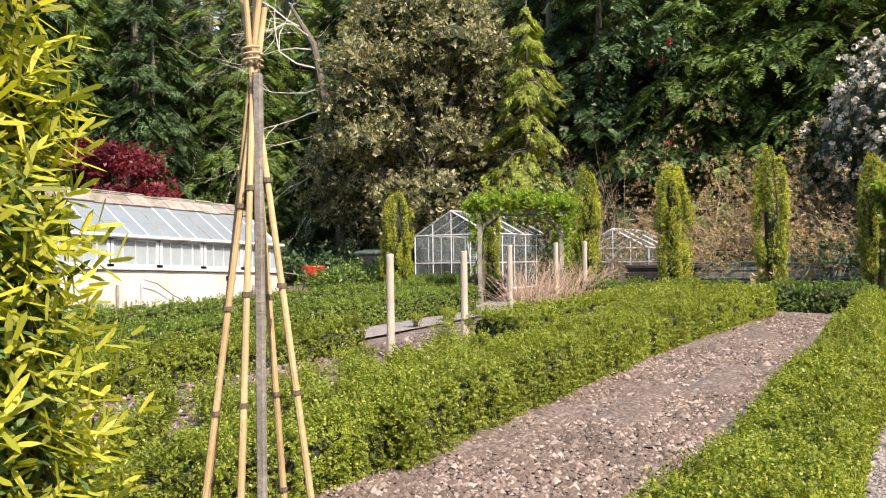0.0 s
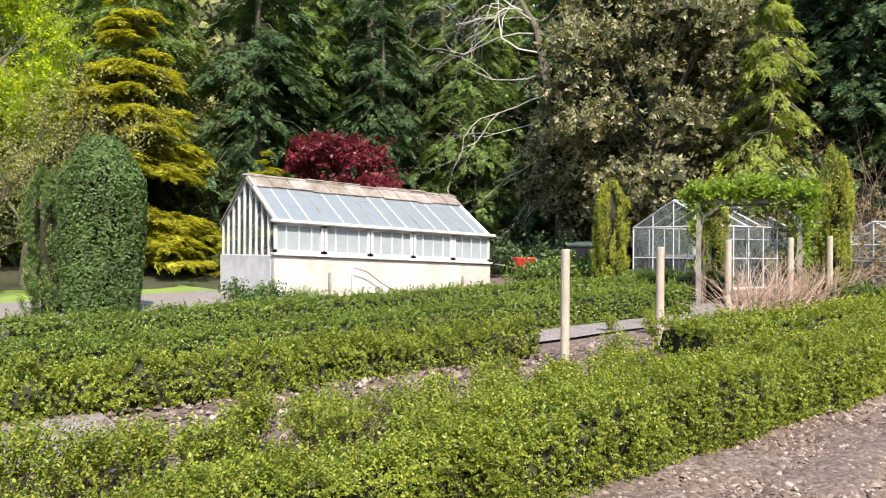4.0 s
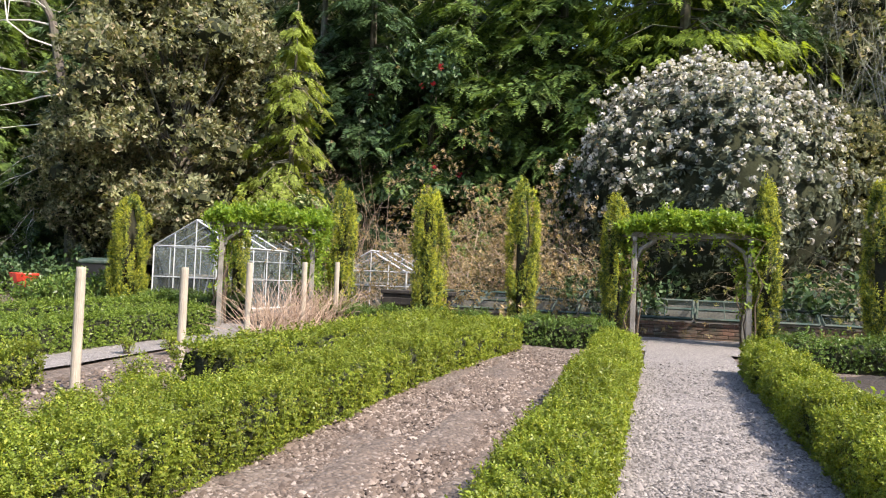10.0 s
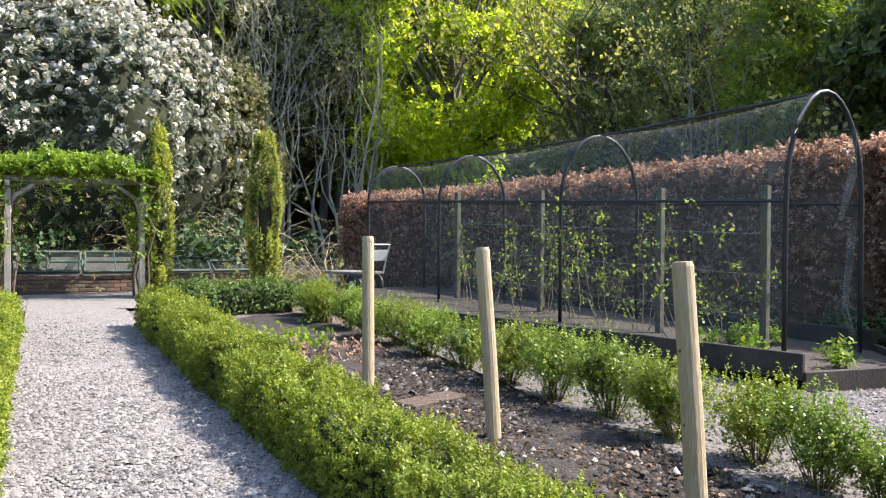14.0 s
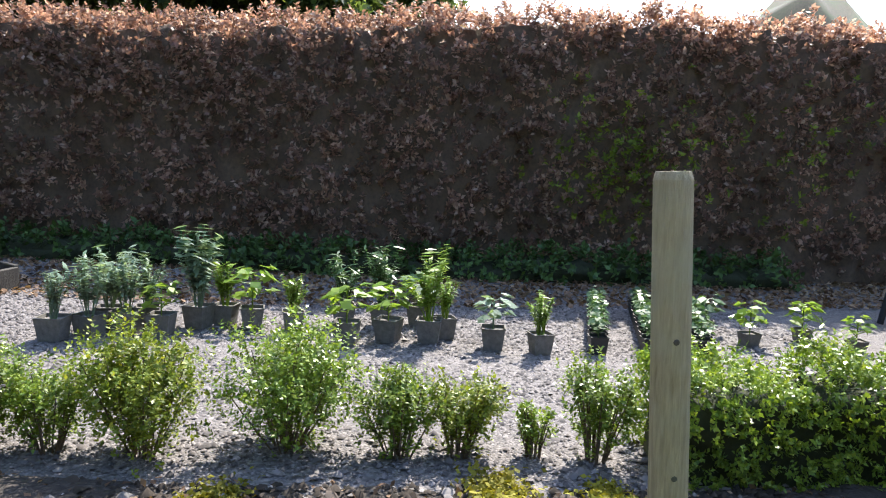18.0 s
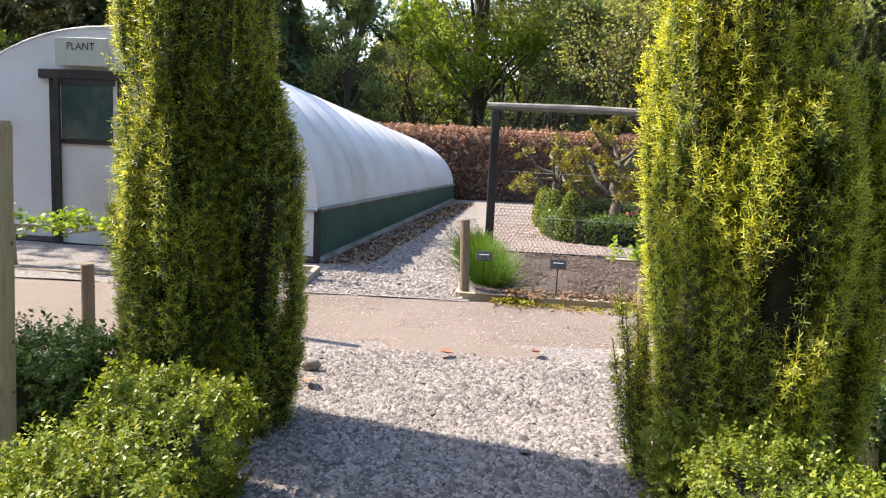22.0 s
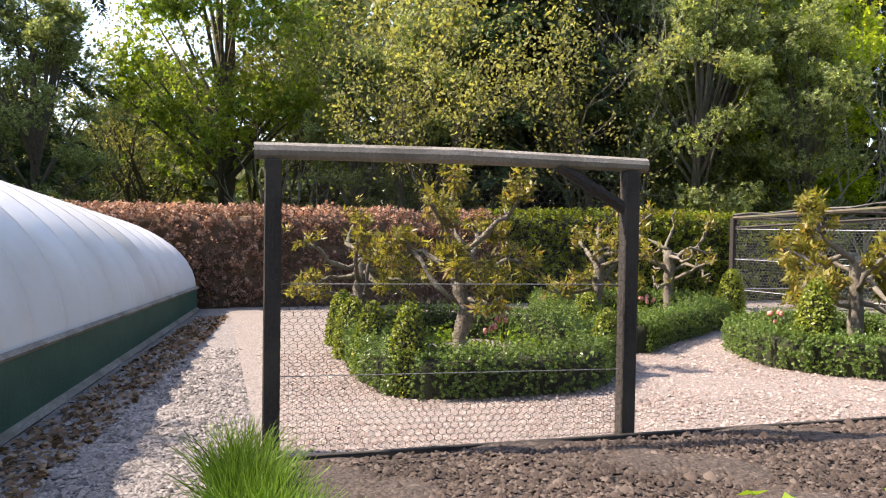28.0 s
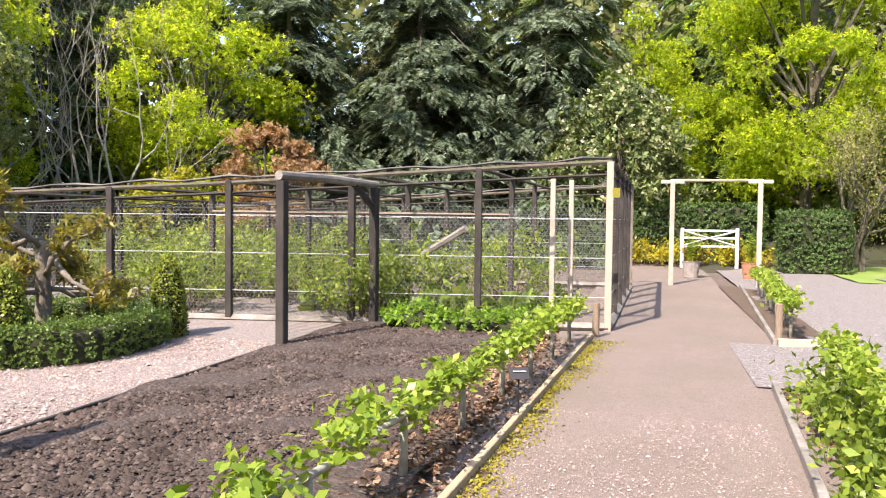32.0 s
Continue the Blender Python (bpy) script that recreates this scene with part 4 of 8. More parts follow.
def conifer(name, label, h, rad, seed, mat, n=9000, droop=0.35, size=0.22, bark=M_BARK, skirt=0.03, hang=0.6):
    """A conifer: straight trunk, tiers of drooping boughs hung with feathered sprays."""
    r = np.random.default_rng(seed)
    t = thing(name, label, "tree")
    sh = Shape().tube([(0, 0, -0.8), (0, 0, h * 0.5), (0, 0, h)], [h * 0.017, h * 0.009, 0.02], 8)
    br = Shape()
    nb = int(h * 9)
    z = h * (skirt + (1 - skirt) * r.beta(1.0, 1.35, nb))
    a = r.uniform(0, 6.283, nb)
    ln = rad * (1 - z / h) ** 0.75 * r.uniform(0.65, 1.15, nb) + 0.15
    for k in range(0, nb, 2):
        e = (math.cos(a[k]) * ln[k], math.sin(a[k]) * ln[k])
        br.tube([(0, 0, z[k]), (e[0] * 0.5, e[1] * 0.5, z[k] - ln[k] * droop * 0.2), (e[0], e[1], z[k] - ln[k] * droop)], [0.035, 0.02, 0.006], 4, False)
    part("trunk", sh, bark, t)
    part("branchwork", br, bark, t)
    fr = 15
    per = max(5, int(n * 4.5) // nb // fr)
    s = r.beta(1.7, 0.9, (nb, per))
    off = r.normal(0, 0.15, (nb, per)) * (0.3 + s) * ln[:, None]
    ca, sa = np.cos(a)[:, None], np.sin(a)[:, None]
    x, y = ca * s * ln[:, None] - sa * off, sa * s * ln[:, None] + ca * off
    zz = z[:, None] - droop * ln[:, None] * s ** 1.6 - np.abs(off) * 0.35 - r.gamma(1.2, 0.03, (nb, per))
    c = np.stack([x, y, np.maximum(zz, 0.35)], 2).reshape(-1, 3)
    turn = (a[:, None] + r.normal(0, 0.55, (nb, per)) + np.sign(off) * 0.5).reshape(-1)
    m = len(c)
    ax = np.stack([np.cos(turn), np.sin(turn), -hang + r.normal(0, 0.2, m)], 1)
    ax /= np.linalg.norm(ax, axis=1)[:, None]
    side = np.stack([-np.sin(turn), np.cos(turn), r.normal(0, 0.25, m)], 1)
    side /= np.linalg.norm(side, axis=1)[:, None]
    flat_n = np.cross(ax, side)
    flat_n *= np.sign(flat_n[:, 2:3] + 1e-6)
    # a spray: leaflets on both sides of a drooping stem, shortening to its tip
    k = np.arange(fr)
    u = (k // 2 + 0.5) / (fr // 2 + 1)
    sg = np.where(k % 2, 1.0, -1.0) * (k < fr - 1)
    big = (size * 2.3 * r.uniform(0.6, 1.3, m))[:, None, None]
    d = ax[:, None] * 0.75 + side[:, None] * (sg * (1.0 - 0.45 * u))[None, :, None]
    d /= np.linalg.norm(d, axis=2)[..., None]
    ll = (0.5 - 0.28 * u)[None, :, None] * big
    sag = np.zeros((m, fr, 3))
    sag[..., 2] = -0.25 * (u ** 2)[None] * big[..., 0]
    pc = c[:, None] + ax[:, None] * u[None, :, None] * big + d * ll * 0.5 + sag
    L = np.broadcast_to(ll, (m, fr, 1)).reshape(-1, 1)
    part("crown", mesh_np("crown", *leaf_quads(pc.reshape(-1, 3), np.repeat(flat_n, fr, 0), L, L * 0.3, r, 0.15, d.reshape(-1, 3) * 3), mat), None, t)
    return t


def bare_tree(name, label, h, seed, bark=M_PALEBARK, depth=5, stems=1, spread=0.55, twigs=None, start=0.32, rad=None):
    """A leafless tree: forking limbs and fine twigs, perhaps a haze of buds."""
    r = np.random.default_rng(seed)
    t = thing(name, label, "tree")
    sh, tips = Shape(), []
    for k in range(stems):
        o = (r.normal(0, 0.15 * stems), r.normal(0, 0.15 * stems), -0.3)
        limbs(sh, o, (r.normal(0, 0.15), r.normal(0, 0.15), 1), h * start, rad or h * 0.016, depth, r, spread, tips, 0.16, 0.12)
    part("branchwork", sh, bark, t)
    if twigs:
        mat, n, size = twigs
        tips = np.array(tips)
        c = tips[r.integers(0, len(tips), n)] + r.normal(0, h * 0.02, (n, 3))
        part("bud_haze", mesh_np("bud_haze", *leaf_quads(c, r.normal(size=(n, 3)), size * 1.3, size * 0.8, r), mat), None, t, "haze of young leaves")
    return t


def thicket(name, label, at, rad, h, seed, n=260, mat=M_REDTWIG, leafmat=None, leaves=0, leaf=0.05, category="shrub", group="", thick=0.008, lean=0.5):
    """A tangle of arching bare stems."""
    r = np.random.default_rng(seed)
    t = thing(name, label, category, (*at, gz(at[1])), group=group)
    sh, ends = Shape(), []
    for k in range(n):
        a, q = r.uniform(0, 6.28), rad * math.sqrt(r.uniform(0, 1))
        p = Vector((math.cos(a) * q * 0.75, math.sin(a) * q * 0.75, -0.02))
        d = Vector((math.cos(a) * lean * r.uniform(0, 1), math.sin(a) * lean * r.uniform(0, 1), 1)) + Vector(r.normal(0, 0.2, 3))
        L = h * r.uniform(0.55, 1.15)
        pts = [p]
        for j in range(4):
            d = (d.normalized() + Vector(r.normal(0, 0.2, 3)) + Vector((math.cos(a), math.sin(a), -0.6)) * 0.12 * j * lean)
            pts.append(pts[-1] + d.normalized() * L / 4)
        sh.tube(pts, [thick, thick * 0.8, thick * 0.7, thick * 0.5, thick * 0.3], 3, False)
        ends += pts[2:]
    part("stem_growth", sh, mat, t)
    if leaves:
        e = np.array([tuple(q) for q in ends])
        c = e[r.integers(0, len(e), leaves)] + r.normal(0, 0.06 * max(1, rad), (leaves, 3))
        c[:, 2] = np.maximum(c[:, 2], 0.03)
        part("foliage", mesh_np("foliage", *leaf_quads(c, r.normal(size=(leaves, 3)) + np.array((0, 0, 0.5)), leaf * 1.4, leaf * 0.8, r), leafmat), None, t)
    return t


def twiggy_shrub(name, label, at, rad, h, seed, stems=30, mat=M_REDTWIG, leafmat=None, leaves=0, leaf=0.05, group="", thick=0.014, arch=0.5, depth=2):
    """A rounded shrub of forking, arching bare branches and fine twigs."""
    r = np.random.default_rng(seed)
    t = thing(name, label, "shrub", (*at, gz(at[1])), group=group)
    sh, tips = Shape(), []

    def fork(p, d, length, w, level):
        pts, ws = [p], [w]
        for j in range(4):
            out = Vector((pts[-1].x, pts[-1].y, 0)) / max(rad, 0.1)
            d = (d + Vector(r.normal(0, 0.22, 3)) + out * 0.12 * arch - Vector((0, 0, 0.16 * arch * (j + 2 - level * 0.3)))).normalized()
            q = pts[-1] + d * length / 4
            q.z = max(q.z, 0.04)
            pts.append(q)
            ws.append(w * (1 - 0.19 * (j + 1)))
        sh.tube(pts, ws, 3, False)
        tips.extend(tuple(q) for q in pts[1:])
        if level:
            for j in range(3):
                i = int(r.integers(1, 5))
                fork(pts[i], (d + Vector(r.normal(0, 0.6, 3)) + Vector((0, 0, 0.25))).normalized(), length * r.uniform(0.4, 0.7), ws[i] * 0.6, level - 1)

    for k in range(stems):
        a, q = r.uniform(0, 6.28), math.sqrt(r.uniform(0, 1))
        lean = 0.25 + 0.75 * q
        d = Vector((math.cos(a) * lean * rad, math.sin(a) * lean * rad, h * (1.15 - 0.45 * q))).normalized()
        fork(Vector((math.cos(a) * q * rad * 0.45, math.sin(a) * q * rad * 0.45, -0.03)), d, h * r.uniform(0.6, 0.95), thick, depth)
    part("stem_growth", sh, mat, t)
    e = np.array(tips)
    if leaves:
        m = leaves // 5
        c = e[r.integers(0, len(e), m)] + r.normal(0, 0.05, (m, 3))
        c[:, 2] = np.maximum(c[:, 2], 0.03)
        part("foliage", mesh_np("foliage", *sprigs(c, c * np.array((1, 1, 0.5)) / max(rad, h), leaf, leaf * 0.6, r, 5, 1.2), leafmat), None, t)
    return t


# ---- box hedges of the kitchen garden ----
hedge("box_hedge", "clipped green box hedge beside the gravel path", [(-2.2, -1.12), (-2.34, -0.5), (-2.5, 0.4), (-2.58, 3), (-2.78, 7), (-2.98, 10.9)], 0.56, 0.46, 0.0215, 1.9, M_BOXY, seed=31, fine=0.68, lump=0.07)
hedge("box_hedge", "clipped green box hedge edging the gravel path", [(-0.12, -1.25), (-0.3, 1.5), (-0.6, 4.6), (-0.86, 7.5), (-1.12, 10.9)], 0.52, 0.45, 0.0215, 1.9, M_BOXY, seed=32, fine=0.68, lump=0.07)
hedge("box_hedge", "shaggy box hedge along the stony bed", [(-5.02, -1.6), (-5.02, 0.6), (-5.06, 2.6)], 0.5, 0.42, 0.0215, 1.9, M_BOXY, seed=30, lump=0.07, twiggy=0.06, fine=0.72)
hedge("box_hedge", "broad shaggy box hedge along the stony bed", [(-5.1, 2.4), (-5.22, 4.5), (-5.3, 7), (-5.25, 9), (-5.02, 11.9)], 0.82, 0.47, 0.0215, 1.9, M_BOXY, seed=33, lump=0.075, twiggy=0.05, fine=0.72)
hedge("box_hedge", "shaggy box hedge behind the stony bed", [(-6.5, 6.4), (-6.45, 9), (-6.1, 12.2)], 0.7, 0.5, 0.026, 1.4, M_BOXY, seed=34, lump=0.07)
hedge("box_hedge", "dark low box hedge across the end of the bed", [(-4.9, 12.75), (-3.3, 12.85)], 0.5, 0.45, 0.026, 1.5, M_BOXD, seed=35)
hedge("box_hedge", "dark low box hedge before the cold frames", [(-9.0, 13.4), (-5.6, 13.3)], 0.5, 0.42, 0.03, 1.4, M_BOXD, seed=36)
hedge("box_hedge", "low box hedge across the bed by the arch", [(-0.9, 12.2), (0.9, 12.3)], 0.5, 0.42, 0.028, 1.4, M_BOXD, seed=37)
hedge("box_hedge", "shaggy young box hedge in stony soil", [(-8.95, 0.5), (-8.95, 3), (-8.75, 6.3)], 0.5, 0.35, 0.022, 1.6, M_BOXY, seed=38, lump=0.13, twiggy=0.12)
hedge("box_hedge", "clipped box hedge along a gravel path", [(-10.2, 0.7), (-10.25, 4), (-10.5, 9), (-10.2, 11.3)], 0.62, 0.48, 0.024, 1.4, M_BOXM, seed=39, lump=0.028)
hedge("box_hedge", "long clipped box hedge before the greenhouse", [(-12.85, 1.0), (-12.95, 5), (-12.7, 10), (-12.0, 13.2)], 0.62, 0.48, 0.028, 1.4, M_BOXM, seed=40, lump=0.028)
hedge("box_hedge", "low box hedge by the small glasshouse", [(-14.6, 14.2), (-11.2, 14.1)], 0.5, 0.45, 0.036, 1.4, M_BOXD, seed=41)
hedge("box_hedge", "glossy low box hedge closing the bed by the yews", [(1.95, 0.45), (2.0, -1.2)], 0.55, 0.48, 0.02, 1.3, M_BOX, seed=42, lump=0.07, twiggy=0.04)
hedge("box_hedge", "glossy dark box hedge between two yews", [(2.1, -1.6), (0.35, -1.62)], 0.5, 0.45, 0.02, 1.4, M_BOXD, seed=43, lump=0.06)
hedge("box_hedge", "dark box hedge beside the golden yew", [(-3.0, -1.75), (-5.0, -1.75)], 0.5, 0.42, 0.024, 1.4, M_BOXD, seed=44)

ROW = [(1.82, 3.98, 0.3, 0.6), (1.8, 3.52, 0.3, 0.55), (1.85, 3.15, 0.2, 0.42), (1.88, 2.75, 0.32, 0.62), (2.02, 2.15, 0.34, 0.62), (1.95, 1.62, 0.22, 0.42), (2.0, 1.35, 0.2, 0.44), (2.02, 1.0, 0.1, 0.3), (1.98, 0.72, 0.2, 0.55), (1.72, 4.6, 0.34, 0.62), (1.64, 5.2, 0.36, 0.62), (1.56, 5.85, 0.36, 0.62), (1.48, 6.5, 0.36, 0.6), (1.42, 7.2, 0.3, 0.52), (1.32, 7.9, 0.32, 0.55), (1.26, 8.6, 0.34, 0.55), (1.2, 9.3, 0.34, 0.55), (1.12, 10.0, 0.34, 0.55), (1.05, 10.7, 0.36, 0.55), (1.0, 11.3, 0.34, 0.5)]
for i, (x, y, q, hh) in enumerate(ROW):
    bush("young_box_bush", "sparse young box bush with twiggy open foot", (x, y), q, hh, 0.019, int(8200 * (q / 0.3) ** 2), M_BOX if i % 3 else M_BOXY, 60 + i, group="row of young box bushes", open_foot=0.16)
for i in range(19):
    bush("young_box_bush", "straggly young box bush in stony soil", (-6.5 + 0.2 * math.sin(3 * i), -0.9 + 0.36 * i), 0.29 + 0.07 * math.sin(i * 7), 0.42 + 0.08 * math.sin(i * 5), 0.022, 3400, M_BOXY, 90 + i, group="straggly young bushes")
for i, (x, y) in enumerate([(-9.4, 8.6), (-9.0, 9.0), (-9.5, 9.6), (-8.4, 9.3), (-8.0, 8.9)]):
    bush("young_box_bush", "tiny box plant in the gravel", (x, y), 0.14, 0.24, 0.024, 500, M_BOXY, 110 + i, group="tiny box plants")

# ---- yew columns ----
# the first yew's golden share is lowered to put its shade into the colour
yew_column("golden_yew", "dense upright golden yew by the path gap", (0.03, -1.97), 0.42, 3.4, 201, 1.0, 0.3, lobes=[(-0.31, 0.06, 0.26, 1.6), (0.02, 0.22, 0.27, 1.5)])
yew_column("golden_yew", "broad upright golden yew with bright shoots", (-2.22, -1.53), 0.43, 3.3, 202, 1.0, 0.8, lobes=[(-0.4, 0.05, 0.28, 1.7), (-0.12, 0.33, 0.27, 1.72)])
yew_column("golden_yew", "tall upright yew by the plant sales yard", (2.35, -2.35), 0.46, 3.3, 203, 0.65, 0.15)
for i, (x, y, hh, q, g) in enumerate([(-6.95, 13.9, 2.75, 0.42, 0.55), (-5.1, 14.0, 2.85, 0.36, 0.5), (-3.42, 14.2, 2.6, 0.29, 0.3), (-0.86, 14.3, 2.85, 0.27, 0.4), (0.85, 13.9, 2.8, 0.34, 0.25), (-14.1, 13.9, 2.6, 0.5, 0.55), (-8.95, 14.2, 2.8, 0.34, 0.6), (-11.6, 14.4, 2.5, 0.3, 0.5)]):
    yew_column("golden_yew", "narrow clipped golden yew column", (x, y), q, hh, 210 + i, 0.45, g + 0.1)


# ---- posts, frames, arches ----
def round_post(name, label, at, h, rad=0.045, mat=None, lean=(0, 0), group="garden posts", category="post"):
    t = thing(name, label, category, (*at, gz(at[1])), group=group)
    top = (lean[0], lean[1], h)
    sh = Shape().tube([(0, 0, -0.12), (lean[0] * 0.5, lean[1] * 0.5, h * 0.5), (lean[0] * 0.985, lean[1] * 0.985, h * 0.985), top], [rad * 1.03, rad, rad * 0.98, rad * 0.86], 14)
    part("stake", sh, mat or M_WOOD, t)
    k = Shape()
    for z in (0.45, 0.7, 0.32):
        k.tube([(lean[0] * z - rad * 0.9, lean[1] * z, h * z), (lean[0] * z - rad * 1.02, lean[1] * z, h * z)], [0.011, 0.006], 8)
    part("knot", k, M_BARK, t)
    return t


for x, y, hh, ln in [(0.18, 6.55, 1.34, (-0.012, 0)), (0.53, 4.99, 1.32, (-0.088, 0.047)), (0.58, 3.15, 1.34, (-0.07, 0.065)), (0.457, 0.843, 1.38, (0.02, 0.068)), (0.418, -1.05, 1.395, (-0.02, -0.013))]:
    round_post("post", "weathered round wooden post in the bed", (x, y), hh, 0.05, None, ln)
for x, y, hh in [(-7.95, 6.2, 1.3), (-7.9, 7.8, 1.28), (-8.8, 10.6, 1.3), (-8.75, 12.3, 1.3), (-8.6, 13.3, 1.3)]:
    round_post("post", "pale round wooden post", (x, y), hh, 0.05, M_PALEWOOD)
for x, y, hh, ln in [(0.33, -5.6, 0.78, (0, 0)), (-1.26, -5.18, 0.72, (0.03, 0)), (-2.38, -3.25, 0.6, (0.02, 0)), (0.16, -3.6, 0.85, (0, 0)), (-10.75, -2.45, 0.5, (0, 0)), (-8.35, -2.4, 0.5, (0, 0)), (-10.55, -4.5, 0.45, (0, 0)), (2.75, -3.3, 0.55, (0, 0)), (1.2, -3.3, 0.5, (0, 0))]:
    round_post("short_post", "short wooden stake at a bed corner", (x, y), hh, 0.042, M_OLDPOST, ln, "short stakes")


def wire_net(name, label, origin, ex, ey, w, h, cell, thick, parent, mat=M_WIRE):
    """Hexagonal wire netting over a rectangle."""
    o, ex, ey = Vector(origin), Vector(ex).normalized(), Vector(ey).normalized()
    nn = ex.cross(ey)
    segs = []
    rows, cols = int(h / (cell * 0.75)), int(w / cell)
    for j in range(rows):
        yy = j * cell * 0.75
        sx = (j % 2) * cell / 2
        for i in range(cols):
            x = i * cell + sx
            segs += [((x, yy), (x + cell / 2, yy + cell * 0.25)), ((x + cell / 2, yy + cell * 0.25), (x + cell, yy)), ((x + cell / 2, yy + cell * 0.25), (x + cell / 2, yy + cell * 0.75))]
    a = np.array([s[0] for s in segs])
    b = np.array([s[1] for s in segs])
    b[:, 0] = np.minimum(b[:, 0], w)
    a[:, 0] = np.minimum(a[:, 0], w)
    d = b - a
    d /= np.linalg.norm(d, axis=1)[:, None] + 1e-9
    s = np.stack([-d[:, 1], d[:, 0]], 1) * thick / 2
    q = np.stack([a - s, a + s, b + s, b - s], 1).reshape(-1, 2)
    E = np.array([tuple(ex), tuple(ey)])
    v = q @ E + np.array(tuple(o))
    return part(name, mesh_np(name, v, np.arange(len(v), dtype=np.int32).reshape(-1, 4), mat), None, parent, label)


def netted_frame(label, a, b, h, over, mat_post, mat_beam, brace=0.5, net=True):
    """Two posts with a beam over them, braced, hung with wire netting."""
    t = thing("netted_frame", label, "frame", group="netted timber frames")
    A, B = Vector((*a, 0)), Vector((*b, 0))
    d = (B - A).normalized()
    ang = math.atan2(d.y, d.x)
    for p in (A, B):
        part("post", Shape().box((p.x, p.y, h / 2 - 0.1), (0.1, 0.1, h + 0.1), ang, bev=0.008), mat_post, t)
    part("beam", Shape().tube([A - d * over + Vector((0, 0, h)), (A + B) / 2 + Vector((0, 0, h + 0.01)), B + d * over + Vector((0, 0, h - 0.01))], [0.05, 0.052, 0.046], 10), mat_beam, t)
    for p, s in ((B, -1),):
        q0, q1 = p + Vector((0, 0, h - brace * 0.62)), p + d * s * brace + Vector((0, 0, h - 0.03))
        part("brace", Shape().tube([q0, q1], 0.04, 6), mat_post, t)
    for z in (0.5, 1.05):
        part("wire", Shape().tube([A + Vector((0, 0, z)), B + Vector((0, 0, z))], 0.003, 4, False), M_WIRE, t)
    if net:
        for sg in (-1, 1):
            off = Vector((-d.y, d.x, 0)) * 0.056 * sg
            wire_net("wire_netting", "hexagonal wire netting", A + off - d * 0.05 + Vector((0, 0, 0.02)), d, (0, 0, 1), (B - A).length + 0.1, h - 0.04, 0.05, 0.0022, t, M_RUSTWIRE)
    return t


netted_frame("dark timber frame hung with wire netting", (-1.56, -7.98), (-3.8, -7.78), 1.83, 0.11, M_DARKWOOD, M_GREYWOOD)
netted_frame("old timber frame with netting by the fruit cage", (-8.56, -7.6), (-10.5, -7.3), 1.86, 0.06, M_DARKWOOD, M_GREYWOOD)


def rose_arch(name, label, c, w, h, depth, rz, seed, leaves=9500):
    """A timber pergola arch with a climber over its top."""
    r = np.random.default_rng(seed)
    t = thing(name, label, "garden arch", (*c, gz(c[1])), rz, group="timber arches")
    for sx in (-1, 1):
        for sy in (-1, 1):
            part("post", Shape().box((sx * w / 2, sy * depth / 2, h / 2), (0.09, 0.09, h + 0.1), 0, bev=0.006), M_GREYWOOD, t)
        part("side_beam", Shape().box((sx * w / 2, 0, h + 0.02), (0.07, depth + 0.3, 0.09), 0, bev=0.006), M_GREYWOOD, t)
    for sy in (-1, 1):
        part("beam", Shape().box((0, sy * depth / 2, h + 0.1), (w + 0.45, 0.05, 0.1), 0, bev=0.006), M_GREYWOOD, t)
        for sx in (-1, 1):
            pts = [(sx * (w / 2 - 0.02), sy * depth / 2, h - 0.45), (sx * (w / 2 - 0.1), sy * depth / 2, h - 0.17), (sx * (w / 2 - 0.38), sy * depth / 2, h + 0.03)]
            part("curved_brace", Shape().tube(pts, [0.035, 0.04, 0.03], 6), M_GREYWOOD, t)
    st = Shape()
    for sx in (-1, 1):
        for k in range(7):
            x, y = sx * (w / 2 + r.normal(0, 0.06)), r.normal(0, depth * 0.35)
            pts = [(x, y, 0)] + [(x + r.normal(0, 0.07), y + r.normal(0, 0.07), z) for z in np.linspace(0.4, h, 5)] + [(x * r.uniform(0.2, 0.8), y, h + 0.2)]
            st.tube(pts, [0.016, 0.014, 0.012, 0.01, 0.009, 0.008, 0.005], 5, False)
    part("climber_growth", st, M_TWIG, t)
    n = leaves // 3
    x = r.uniform(-w / 2 - 0.3, w / 2 + 0.3, n)
    y = r.uniform(-depth / 2 - 0.2, depth / 2 + 0.2, n)
    lumps = rough_field(np.stack([x, y, 0 * x], 1), 3.2, seed) + 0.5 * rough_field(np.stack([x, y, 0 * x], 1), 8, seed + 1)
    top = np.clip(0.3 + 0.2 * lumps - 0.12 * (x / (w / 2)) ** 2, 0.04, 0.8)
    c2 = np.stack([x, y, h + 0.13 + top * r.beta(1.6, 0.9, n)], 1)
    m = n // 5
    sd = np.where(r.uniform(size=m) < 0.7, 1, -1)
    c3 = np.stack([sd * (w / 2 + r.normal(0.04, 0.12, m)), r.normal(0, depth * 0.4, m), h * (1.05 - r.beta(1, 2.6, m) * 0.9)], 1)
    k = n // 40
    c4 = np.stack([r.uniform(-w / 2, w / 2, k), np.where(r.uniform(size=k) < 0.6, -1, 1) * (depth / 2 + r.uniform(0.02, 0.2, k)), h + 0.15 - r.gamma(1.2, 0.12, k)], 1)
    c = np.r_[c2, c3, c4]
    part("climber_leafage", mesh_np("climber_leafage", *sprigs(c, np.zeros((len(c), 3)) + np.array((0, -0.2, 0.8)), 0.062, 0.036, r, 6, 2.0, 0.1, 0.6), M_CLIMB), None, t, "bright green climbing leaves")
    return t


